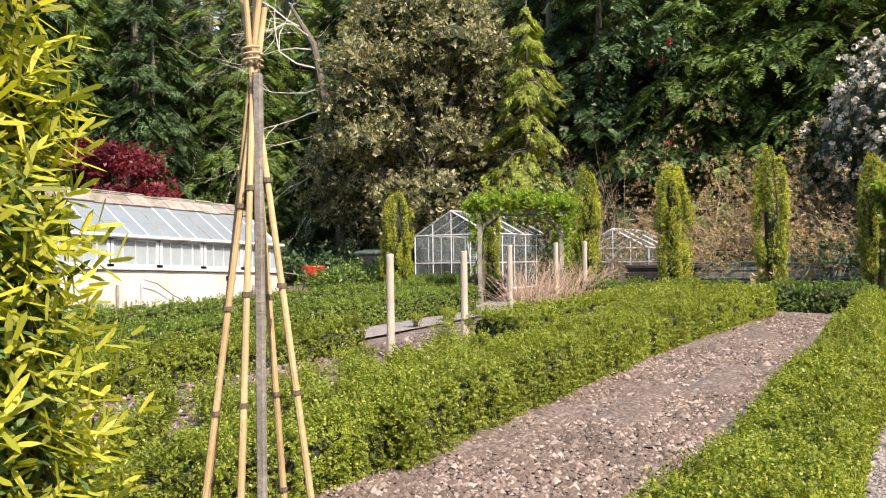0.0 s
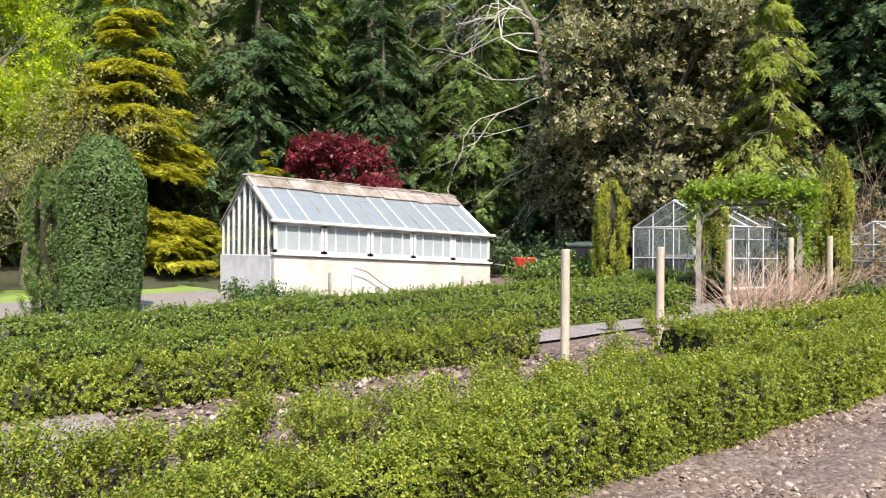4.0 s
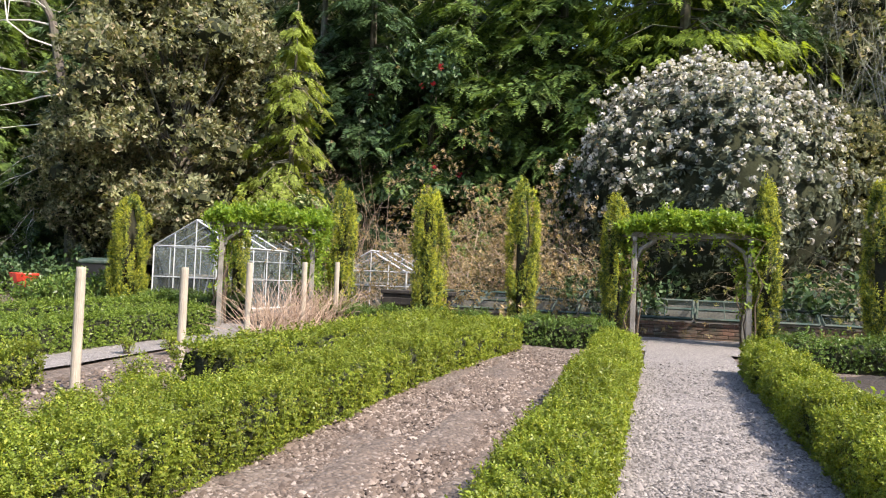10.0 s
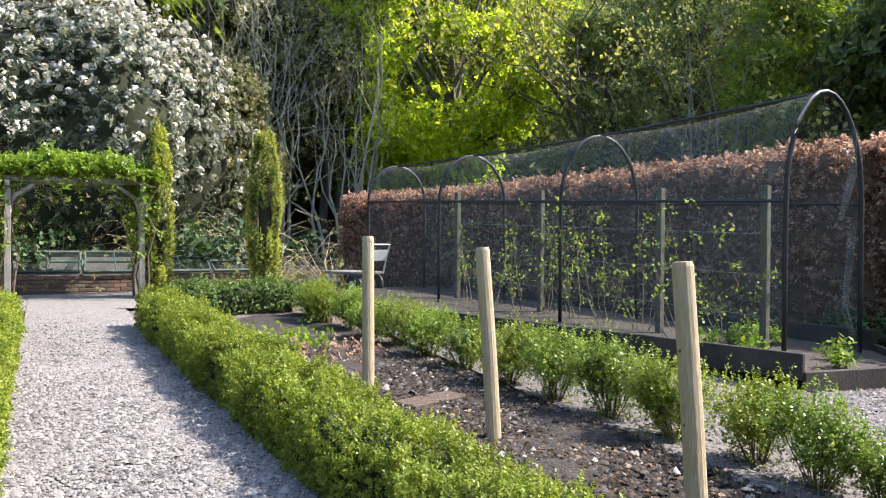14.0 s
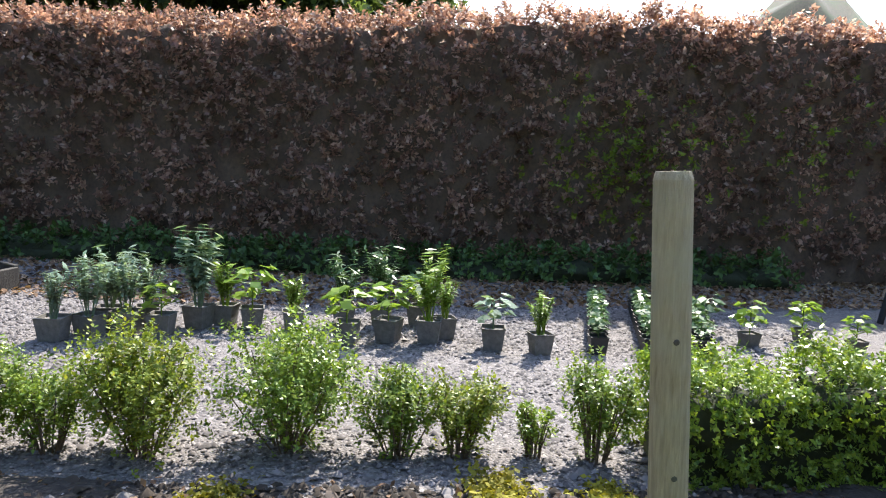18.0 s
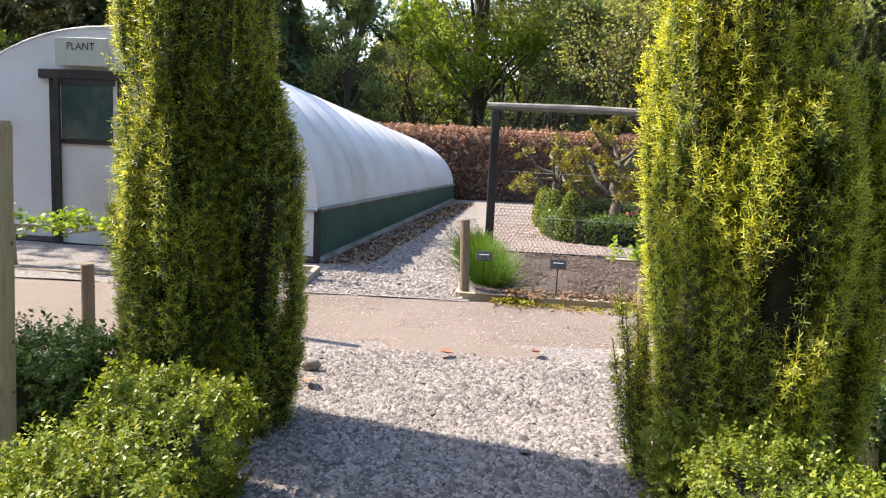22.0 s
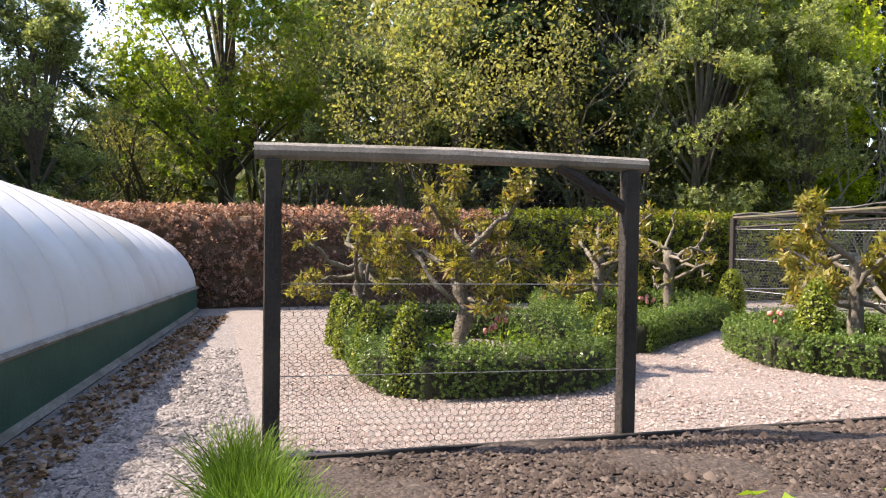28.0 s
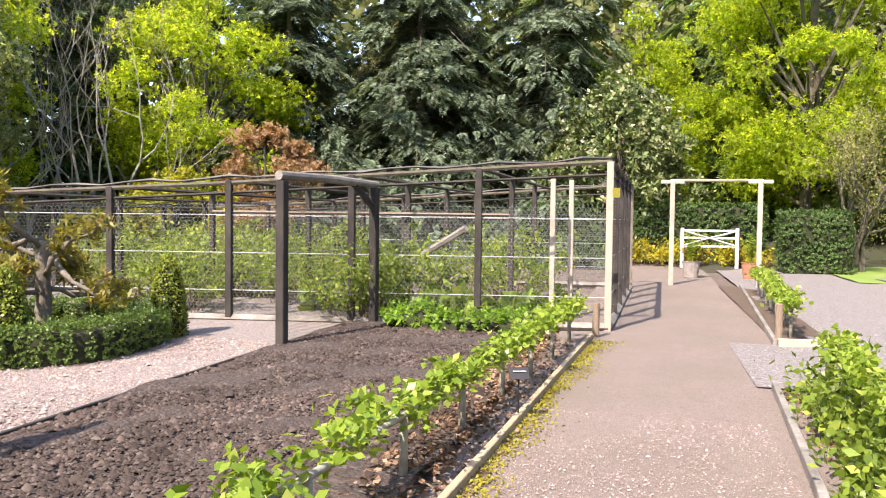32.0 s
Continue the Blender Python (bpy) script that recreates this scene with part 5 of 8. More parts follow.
M_CLIMB = leafy("fresh_climber_leaves", (0.1, 0.19, 0.028), (0.26, 0.38, 0.05), 0.5, 0.4, tip=(0.33, 0.4, 0.06), patch=0.3)
rose_arch("pergola_arch", "silvered timber arch topped by green climber", (-2.12, 14.5), 1.95, 1.85, 0.7, 0.06, 301)
rose_arch("pergola_arch", "silvered timber arch topped by green climber", (-9.95, 13.0), 1.7, 1.85, 0.8, 0.5, 302)


# ---- bamboo wigwam ----
def wigwam(at):
    t = thing("bamboo_wigwam", "wigwam of bamboo canes tied at the top", "plant support", (*at, 0))
    for a, q, tip in [(0.4, 0.26, 2.17), (1.9, 0.24, 2.12), (3.3, 0.28, 2.2), (4.3, 0.24, 2.08), (5.3, 0.25, 2.14)]:
        f, k = (math.cos(a) * q, math.sin(a) * q), -0.14
        e = (f[0] * k, f[1] * k, tip)
        sh = Shape()
        pts = [(f[0] + (e[0] - f[0]) * s, f[1] + (e[1] - f[1]) * s, -0.05 + tip * s) for s in np.linspace(0, 1, 9)]
        sh.tube(pts, [0.0105 - 0.0004 * i for i in range(9)], 8)
        cane = part("cane", sh, M_CANE, t)
        kn = Shape()
        for p in pts[1:-1]:
            kn.tube([(p[0], p[1], p[2] - 0.006), (p[0], p[1], p[2] + 0.006)], 0.0125, 8, False)
        part("node", kn, M_TWIG, cane)
    part("stake", Shape().box((0.02, 0.0, 0.9), (0.022, 0.02, 1.9), 0.4, bev=0.003), M_GREYWOOD, t, "grey sawn stake")
    tie = Shape()
    for z in (1.87, 1.885, 1.9):
        tie.tube([(0.026 * math.cos(a), 0.026 * math.sin(a), z + 0.003 * a) for a in np.linspace(0, 6.3, 13)], 0.004, 5, False)
    part("twine", tie, M_WOOD, t)


wigwam((-3.26, 0.0))


# ---- old greenhouse with white wall ----
def greenhouse():
    X0, X1, Y0, Y1 = -21.2, -17.8, 7.05, 13.3
    zb, sill, eave, ridge = 0.12, 1.15, 1.92, 3.0
    t = thing("old_greenhouse", "old white greenhouse with rendered base and lichened glass roof", "greenhouse")
    xm = (X0 + X1) / 2
    part("base_wall", Shape().box((X1 - 0.1, (Y0 + Y1) / 2, (zb + sill) / 2 - 0.2), (0.2, Y1 - Y0, sill - zb + 0.4), 0, bev=0.015), M_RENDERW, t, "limewashed base wall")
    part("base_wall", Shape().box((xm - 0.1, Y0 + 0.1, (zb + sill) / 2 - 0.2), (X1 - X0 - 0.22, 0.19, sill - zb + 0.4), 0, bev=0.015), M_ROUGHCAST, t, "blue-white roughcast gable base")
    part("base_wall", Shape().box((xm - 0.1, Y1 - 0.1, (zb + sill) / 2 - 0.2), (X1 - X0 - 0.22, 0.19, sill - zb + 0.4)), M_ROUGHCAST, t)
    part("base_wall", Shape().box((X0 + 0.1, (Y0 + Y1) / 2, (zb + sill) / 2 - 0.2), (0.2, Y1 - Y0 - 0.4, sill - zb + 0.4)), M_RENDERW, t)
    n = 5
    part("wall_plate", Shape().box((X1 - 0.05, (Y0 + Y1) / 2, sill + 0.03), (0.24, Y1 - Y0 + 0.05, 0.06), 0, bev=0.01), M_WHITEWOOD, t)
    part("gutter", Shape().box((X1 + 0.05, (Y0 + Y1) / 2, eave + 0.0), (0.12, Y1 - Y0 + 0.2, 0.08), 0, bev=0.02), M_WHITEWOOD, t)
    for i in range(n):
        y0, y1 = Y0 + (Y1 - Y0) * i / n, Y0 + (Y1 - Y0) * (i + 1) / n
        w = part("window", Shape().box((X1 - 0.06, (y0 + y1) / 2, eave - 0.06), (0.06, y1 - y0 - 0.03, 0.07)).box((X1 - 0.06, (y0 + y1) / 2, sill + 0.1), (0.06, y1 - y0 - 0.03, 0.07)).box((X1 - 0.06, y0 + 0.05, (sill + eave) / 2), (0.06, 0.07, eave - sill - 0.1)).box((X1 - 0.06, y1 - 0.05, (sill + eave) / 2), (0.06, 0.07, eave - sill - 0.1)), M_WHITEWOOD, t)
        for k in range(1, 4):
            y = y0 + (y1 - y0) * k / 4
            part("glazing_bar", Shape().box((X1 - 0.06, y, (sill + eave) / 2), (0.035, 0.03, eave - sill - 0.15)), M_WHITEWOOD, w)
        part("pane", Shape().box((X1 - 0.07, (y0 + y1) / 2, (sill + eave) / 2), (0.006, y1 - y0 - 0.12, eave - sill - 0.15)), M_OLDGLASS, w)
    # gable ends
    for Y, nb in ((Y0 + 0.06, 9), (Y1 - 0.06, 6)):
        for k in range(nb + 1):
            x = X0 + 0.08 + (X1 - X0 - 0.16) * k / nb
            top = eave + (ridge - eave) * (1 - abs(x - xm) / ((X1 - X0) / 2)) - 0.04
            part("gable_bar", Shape().box((x, Y, (sill + top) / 2), (0.06, 0.06, top - sill), 0, bev=0.006), M_WHITEWOOD, t)
        g = Shape()
        g.add([(X0 + 0.1, Y, sill), (X1 - 0.1, Y, sill), (X1 - 0.1, Y, eave - 0.04), (xm, Y, ridge - 0.1), (X0 + 0.1, Y, eave - 0.04)], [(0, 1, 2, 4), (4, 2, 3, 3)])
        part("gable_glass", g, M_GLASS, t)
        for sx in (-1, 1):
            a, b = Vector((xm + sx * (X1 - X0) / 2 * 1.02, Y, eave - 0.02)), Vector((xm, Y, ridge + 0.02))
            part("barge_board", Shape().tube([a, b], 0.06, 4), M_WHITEWOOD, t)
    # roof slopes: glass sheets between bars
    sl = math.hypot(X1 - xm, ridge - eave)
    for sx in (-1, 1):
        ang = math.atan2(ridge - eave, X1 - xm)
        m0 = Matrix.Translation(((xm + sx * (X1 - xm) / 2), (Y0 + Y1) / 2, (eave + ridge) / 2)) @ Matrix.Rotation(sx * ang, 4, "Y")
        for k in range(14):
            y = -(Y1 - Y0) / 2 + (Y1 - Y0) * (k + 0.5) / 14
            for j in range(3):
                m = m0 @ Matrix.Translation((sx * (sl * (0.31 - 0.31 * j)), y, 0.012 + 0.004 * j))
                part("roof_pane", Shape().box((0, 0, 0), (sl * 0.33, (Y1 - Y0) / 14 - 0.03, 0.006), m=m), M_ROOFGLASS, t)
            m = m0 @ Matrix.Translation((0, y - (Y1 - Y0) / 28, 0.0))
            part("roof_bar", Shape().box((0, 0, 0), (sl, 0.035, 0.05), m=m), M_WHITEWOOD if k % 3 else M_GREYWOOD, t)
        m = m0 @ Matrix.Translation((-sx * sl * 0.4, 0, 0.05))
        for k in range(12):
            y = -(Y1 - Y0) / 2 + (Y1 - Y0) * (k + 0.5) / 12
            part("ridge_board", Shape().box((0, 0, 0), (sl * 0.3 + 0.05 * math.sin(5 * k), (Y1 - Y0) / 12 - 0.012, 0.025), m=m @ Matrix.Translation((0.02 * math.sin(3 * k), y, 0.006 * (k % 3)))), M_RIDGE, t, "weathered ridge boards")
    part("ridge_cap", Shape().box((xm, (Y0 + Y1) / 2, ridge + 0.06), (0.14, Y1 - Y0 + 0.15, 0.05), 0, bev=0.015), M_GREYWOOD, t)
    part("floor_slab", Shape().box((xm, (Y0 + Y1) / 2, 0.2), (X1 - X0 - 0.5, Y1 - Y0 - 0.5, 0.1)), M_MORTAR, t)
    part("staging", Shape().box((X0 + 0.7, (Y0 + Y1) / 2, 0.95), (0.8, Y1 - Y0 - 0.6, 0.06)), M_GREYWOOD, t)
    # the house follows the fall of the ground towards its far end
    for ob in t.children_recursive:
        for vert in ob.data.vertices:
            vert.co.z += 0.1 - 0.04 * (vert.co.y - Y0)
    tap = thing("standpipe", "thin standpipe with a looped hose on the wall", "tap", (X1 + 0.08, 9.0, 0.15))
    part("pipe", Shape().tube([(0, 0, 0), (0, 0, 0.8), (0.08, 0, 0.83)], 0.015, 8), M_ALU, tap)
    part("hose", Shape().tube([(0.08, 0, 0.8), (0.08, 0.35, 0.7), (0.06, 0.8, 0.4), (0.05, 1.2, 0.2)], 0.012, 6), M_TWIG, tap)
    for y, hh in ((8.4, 0.75), (12.3, 0.6)):
        w = thing("wooden_stake", "short stake leaning by the white wall", "stake", (X1 + 0.08, y, 0.1))
        part("stake", Shape().box((0, 0, hh / 2), (0.04, 0.06, hh), 0, bev=0.005), M_GREYWOOD, w)


greenhouse()


# ---- aluminium glasshouses ----
def glasshouse(label, x0, x1, y0, y1, zb, eave, ridge, seed):
    t = thing("glasshouse", label, "glasshouse", group="small glasshouses")
    xm = (x0 + x1) / 2
    s = 0.028

    def bar(a, b, k=1.0, name="glazing_bar"):
        part(name, Shape().tube([a, b], s * k * 0.6, 4), M_ALU, t)

    for y in (y0, y1):
        bar((x0, y, zb), (x0, y, eave), 1.3, "corner_post")
        bar((x1, y, zb), (x1, y, eave), 1.3, "corner_post")
        bar((x0, y, eave), (xm, y, ridge), 1.3, "rafter")
        bar((x1, y, eave), (xm, y, ridge), 1.3, "rafter")
        bar((x0, y, eave), (x1, y, eave))
        bar((x0, y, zb + 0.7), (x1, y, zb + 0.7), 0.8)
        for k in (0.25, 0.5, 0.75):
            x = x0 + (x1 - x0) * k
            bar((x, y, zb), (x, y, eave + (ridge - eave) * (1 - abs(k - 0.5) * 2)))
        g = Shape().add([(x0, y, zb), (x1, y, zb), (x1, y, eave), (xm, y, ridge), (x0, y, eave)], [(0, 1, 2, 4), (4, 2, 3, 3)])
        part("gable_glass", g, M_GLASS, t)
    bar((xm, y0, ridge), (xm, y1, ridge), 1.4, "ridge_bar")
    n = max(3, int((y1 - y0) / 0.6))
    for x in (x0, x1):
        bar((x, y0, eave), (x, y1, eave), 1.4, "eave_bar")
        bar((x, y0, zb), (x, y1, zb), 1.4, "sill_bar")
        bar((x, y0, zb + 0.7), (x, y1, zb + 0.7), 0.8)
        for k in range(1, n):
            y = y0 + (y1 - y0) * k / n
            bar((x, y, zb), (x, y, eave))
            bar((x, y, eave), (xm, y, ridge))
        for k in range(n):
            a, b = y0 + (y1 - y0) * k / n, y0 + (y1 - y0) * (k + 1) / n
            part("pane", Shape().add([(x, a, zb), (x, b, zb), (x, b, eave), (x, a, eave)], [(0, 1, 2, 3)]), M_GLASS, t)
            part("roof_pane", Shape().add([(x, a, eave), (x, b, eave), (xm, b, ridge), (xm, a, ridge)], [(0, 1, 2, 3)]), M_GLASS, t)
    bar((x1 - 0.1, y0 + 0.3, eave - 0.3), (x1 - 0.1, y1 - 0.3, eave - 0.3), 0.8, "shelf")
    part("bench", Shape().box((x0 + 0.4, (y0 + y1) / 2, zb + 0.75), (0.6, y1 - y0 - 0.3, 0.04)).box((x0 + 0.15, y0 + 0.3, zb + 0.37), (0.04, 0.04, 0.74)).box((x0 + 0.15, y1 - 0.3, zb + 0.37), (0.04, 0.04, 0.74)), M_GREYWOOD, t)
    part("plinth", Shape().box((xm, (y0 + y1) / 2, zb - 0.12), (x1 - x0 + 0.12, y1 - y0 + 0.12, 0.22), 0, bev=0.01), M_MORTAR, t)


glasshouse("small aluminium glasshouse with clear panes", -14.75, -12.3, 15.5, 18.6, 0.52, 1.98, 2.62, 1)
glasshouse("low aluminium glasshouse behind the arch", -10.6, -8.7, 17.2, 20.0, 0.5, 1.55, 2.05, 2)


def stepladder(at, rz):
    t = thing("stepladder", "aluminium stepladder inside the glasshouse", "ladder", at, rz)
    for s in (-1, 1):
        part("rail", Shape().tube([(s * 0.22, 0, 0), (s * 0.16, 0.35, 1.3)], 0.018, 6), M_ALU, t)
        part("rear_leg", Shape().tube([(s * 0.2, 0.8, 0), (s * 0.16, 0.37, 1.28)], 0.014, 6), M_ALU, t)
    for k in range(5):
        part("tread", Shape().box((0, 0.06 * (k + 1), 0.22 * (k + 1)), (0.4, 0.08, 0.02)), M_ALU, t)


stepladder((-13.0, 16.1, 0.5), 1.2)


# ---- cold frames ----
def cold_frames():
    t = thing("cold_frame", "long brick cold frame with tilted glazed lids", "cold frame", (0, 0, 0))
    y, z0 = 15.45, gz(15.4)
    x0, x1 = -7.6, 1.3
    part("core", Shape().box(((x0 + x1) / 2, y + 0.1, z0 + 0.15), (x1 - x0, 0.09, 0.34)), M_MORTAR, t)
    part("core", Shape().box(((x0 + x1) / 2, y + 1.35, z0 + 0.3), (x1 - x0, 0.2, 0.64)), M_MORTAR, t)
    part("bed", Shape().box(((x0 + x1) / 2, y + 0.7, z0 + 0.1), (x1 - x0 - 0.1, 1.1, 0.2)), M_DARKSOIL, t)
    base = None
    nb = 0
    for c in range(5):
        for k in range(int((x1 - x0) / 0.225)):
            bx = x0 + 0.225 * k + (0.1125 if c % 2 else 0) + 0.11
            if bx > x1 - 0.1 or nb >= 220:
                continue
            if base is None:
                base = Shape().box((0, 0, 0), (0.215, 0.1, 0.062), 0, bev=0.006).mesh("brick", M_BRICK)
            ob = new("brick", base)
            ob.parent = t
            ob.location = (bx, y + 0.05, z0 + 0.0 + 0.073 * c)
            nb += 1
    n = 8
    for k in range(n):
        a, b = x0 + (x1 - x0) * k / n, x0 + (x1 - x0) * (k + 1) / n
        lift = 0.2 if k in (2, 3, 6) else 0.06
        A, B = Vector((a + 0.04, y - 0.02, z0 + 0.4)), Vector((a + 0.04, y + 1.3, z0 + 0.66 + lift))
        w = Vector((b - a - 0.08, 0, 0))
        fr = Shape()
        for p, q in ((A, A + w), (B, B + w), (A, B), (A + w, B + w), ((A + B) / 2, (A + B) / 2 + w)):
            fr.tube([p, q], 0.03, 4)
        ld = part("lid", fr, M_GREENPAINT, t, "dark green painted lid frame")
        part("pane", Shape().add([A, A + w, B + w, B], [(0, 1, 2, 3)]), M_LIDGLASS, ld)
        part("glazing_bar", Shape().tube([A + w / 2, B + w / 2], 0.012, 4), M_GREENPAINT, ld)
        part("post", Shape().tube([(b, y + 0.1, z0 + 0.3), (b, y + 0.55, z0 + 0.58)], 0.03, 4), M_GREENPAINT, t)
    part("front_rail", Shape().box(((x0 + x1) / 2, y + 0.05, z0 + 0.37), (x1 - x0, 0.12, 0.05), 0, bev=0.008), M_GREYWOOD, t)
    part("back_rail", Shape().box(((x0 + x1) / 2, y + 1.38, z0 + 0.66), (x1 - x0, 0.1, 0.08), 0, bev=0.008), M_GREENPAINT, t)


cold_frames()


# ---- polytunnel ----
def polytunnel():
    A, far = Vector((0.32, -6.52, 0)), Vector((-1.0, -15.9, 0))
    ax = (far - A).normalized()
    w, h0, H = 4.7, 0.6, 2.43
    side = Vector((-ax.y, ax.x, 0))
    if side.x < 0:
        side = -side
    L = (far - A).length
    t = thing("polytunnel", "white polytunnel with green mesh skirts and dark door", "polytunnel")
    na, nl = 28, 112

    def pt(u, s, lift=0.0):
        a = math.pi * u
        sag = 0.042 * abs(math.sin(math.pi * s * 14)) ** 0.7 * math.sin(a) ** 0.6
        c = math.cos(a)
        e = abs(c) ** 0.97 * (1 if c > 0 else -1)
        x = w / 2 * (1 - e * (1 - sag + lift))
        z = h0 + (H - h0) * math.sin(a) ** 1.0 * (1 - sag + lift)
        p = A + ax * (s * L) + side * x
        return (p.x, p.y, z * (1 - 0.34 * s))

    v = [pt(i / na, j / nl) for j in range(nl + 1) for i in range(na + 1)]
    f = [(j * (na + 1) + i, j * (na + 1) + i + 1, (j + 1) * (na + 1) + i + 1, (j + 1) * (na + 1) + i) for j in range(nl) for i in range(na)]
    part("cover", Shape().add(v, f).mesh("cover", M_POLY, True), None, t, "milky white polythene cover")
    for j in range(15):
        part("hoop", Shape().tube([pt(i / na, j / 14, -0.004) for i in range(na + 1)], 0.012, 6, False), M_POLY, t)
    for s in (0, 1):
        v = [pt(i / na, s) for i in range(na + 1)]
        c = A + ax * (s * L) + side * w / 2
        v += [(A + ax * (s * L)).to_tuple(), (A + ax * (s * L) + side * w).to_tuple(), (c.x, c.y, 0)]
        k = na + 1
        f = [(i, i + 1, k + 2, k + 2) for i in range(na)] + [(0, k + 2, k, k), (na, k + 1, k + 2, k + 2)]
        part("end_wall", Shape().add(v, f), M_POLY, t, "creased white polythene end wall")
    for x in (0, w):
        sh = Shape()
        p, q = A + side * x, A + side * x + ax * L
        o = side * (-0.02 if x == 0 else 0.02)
        n = 14
        for k in range(n):
            a, b = p + ax * (L * k / n) + o, p + ax * (L * (k + 1) / n) + o
            sh.add([(a.x, a.y, 0.02), (b.x, b.y, 0.02), (b.x, b.y, h0 * (1 - 0.34 * (k + 1) / n)), (a.x, a.y, h0 * (1 - 0.34 * k / n))], [(0, 1, 2, 3)])
        part("skirt", sh, M_GREENNET, t, "dark green windbreak mesh skirt")
        part("top_rail", Shape().tube([p + o + Vector((0, 0, h0)), q + o + Vector((0, 0, h0 * 0.66))], 0.03, 4), M_GREYWOOD, t)
        part("bottom_board", Shape().tube([p + o + Vector((0, 0, 0.05)), q + o + Vector((0, 0, 0.05))], 0.045, 4), M_GREYWOOD, t)
        part("corner_board", Shape().box((p.x, p.y, 0.3), (0.07, 0.05, 0.6), 0, bev=0.005), M_DARKWOOD, t)
    part("bottom_board", Shape().tube([A + Vector((0, 0, 0.05)), A + side * w + Vector((0, 0, 0.05))], 0.05, 4), M_DARKWOOD, t)
    part("mid_rail", Shape().tube([A + Vector((0, 0, h0)) - ax * 0.02, A + side * 1.7 + Vector((0, 0, h0)) - ax * 0.02], 0.025, 4), M_WHITEWOOD, t)
    # door
    rz = math.atan2(side.y, side.x)
    d0 = A + side * 2.2
    dw, dh = 0.85, 1.9
    for x in (0, dw):
        p = d0 + side * x
        part("door_post", Shape().box((p.x, p.y - 0.03, dh / 2), (0.1, 0.09, dh), rz, bev=0.006), M_DARKWOOD, t)
    p = d0 + side * dw / 2
    part("lintel", Shape().box((p.x, p.y - 0.0, dh + 0.0), (dw + 0.3, 0.12, 0.1), rz, bev=0.006), M_DARKWOOD, t)
    door = part("door", Shape().box((p.x, p.y + 0.03, 0.95), (dw - 0.16, 0.03, 1.8), rz), M_POLY, t, "door with dark upper panel")
    q = p + Vector((0, 0.05, 0))
    part("door_frame", Shape().box((q.x - 0.33, q.y, 0.95), (0.05, 0.04, 1.8), rz).box((q.x + 0.33, q.y, 0.95), (0.05, 0.04, 1.8), rz).box((q.x, q.y, 1.82), (0.66, 0.04, 0.06), rz).box((q.x, q.y, 1.18), (0.66, 0.04, 0.05), rz), M_DARKWOOD, door)
    part("mesh_panel", Shape().box((q.x, q.y + 0.005, 1.5), (0.6, 0.02, 0.58), rz), M_GREENPAINT, door, "dark green mesh panel")
    s = thing("sign", "faded sign board above the polytunnel door", "sign", (p.x + 0.05, p.y + 0.06, 2.14), rz)
    part("board", Shape().box((0, 0, 0), (0.62, 0.03, 0.3), 0, bev=0.006), M_SIGN, s)
    writing("PLANT", (0.0, 0.018, 0.02), 0.11, s, M_DARKWOOD, math.pi)


def writing(text, at, size, parent, mat, rz=0.0, tilt=math.pi / 2, align="CENTER"):
    """Flat lettering as a mesh part."""
    cu = bpy.data.curves.new("lettering", "FONT")
    cu.body, cu.size, cu.align_x, cu.extrude = text, size, align, 0.0008
    tmp = bpy.data.objects.new("lettering", cu)
    scene.collection.objects.link(tmp)
    me = bpy.data.meshes.new_from_object(tmp.evaluated_get(bpy.context.evaluated_depsgraph_get()))
    bpy.data.objects.remove(tmp)
    me.materials.clear()
    me.materials.append(mat)
    ob = part("lettering", me, None, parent)
    ob.matrix_basis = Matrix.Translation(at) @ Euler((tilt, 0, rz)).to_matrix().to_4x4()
    return ob


polytunnel()


# ---- fruit cage ----
M_CURRANT = leafy("currant_leaves", (0.12, 0.19, 0.035), (0.30, 0.39, 0.08), 0.45, 0.5, tip=(0.42, 0.48, 0.12), patch=0.3)


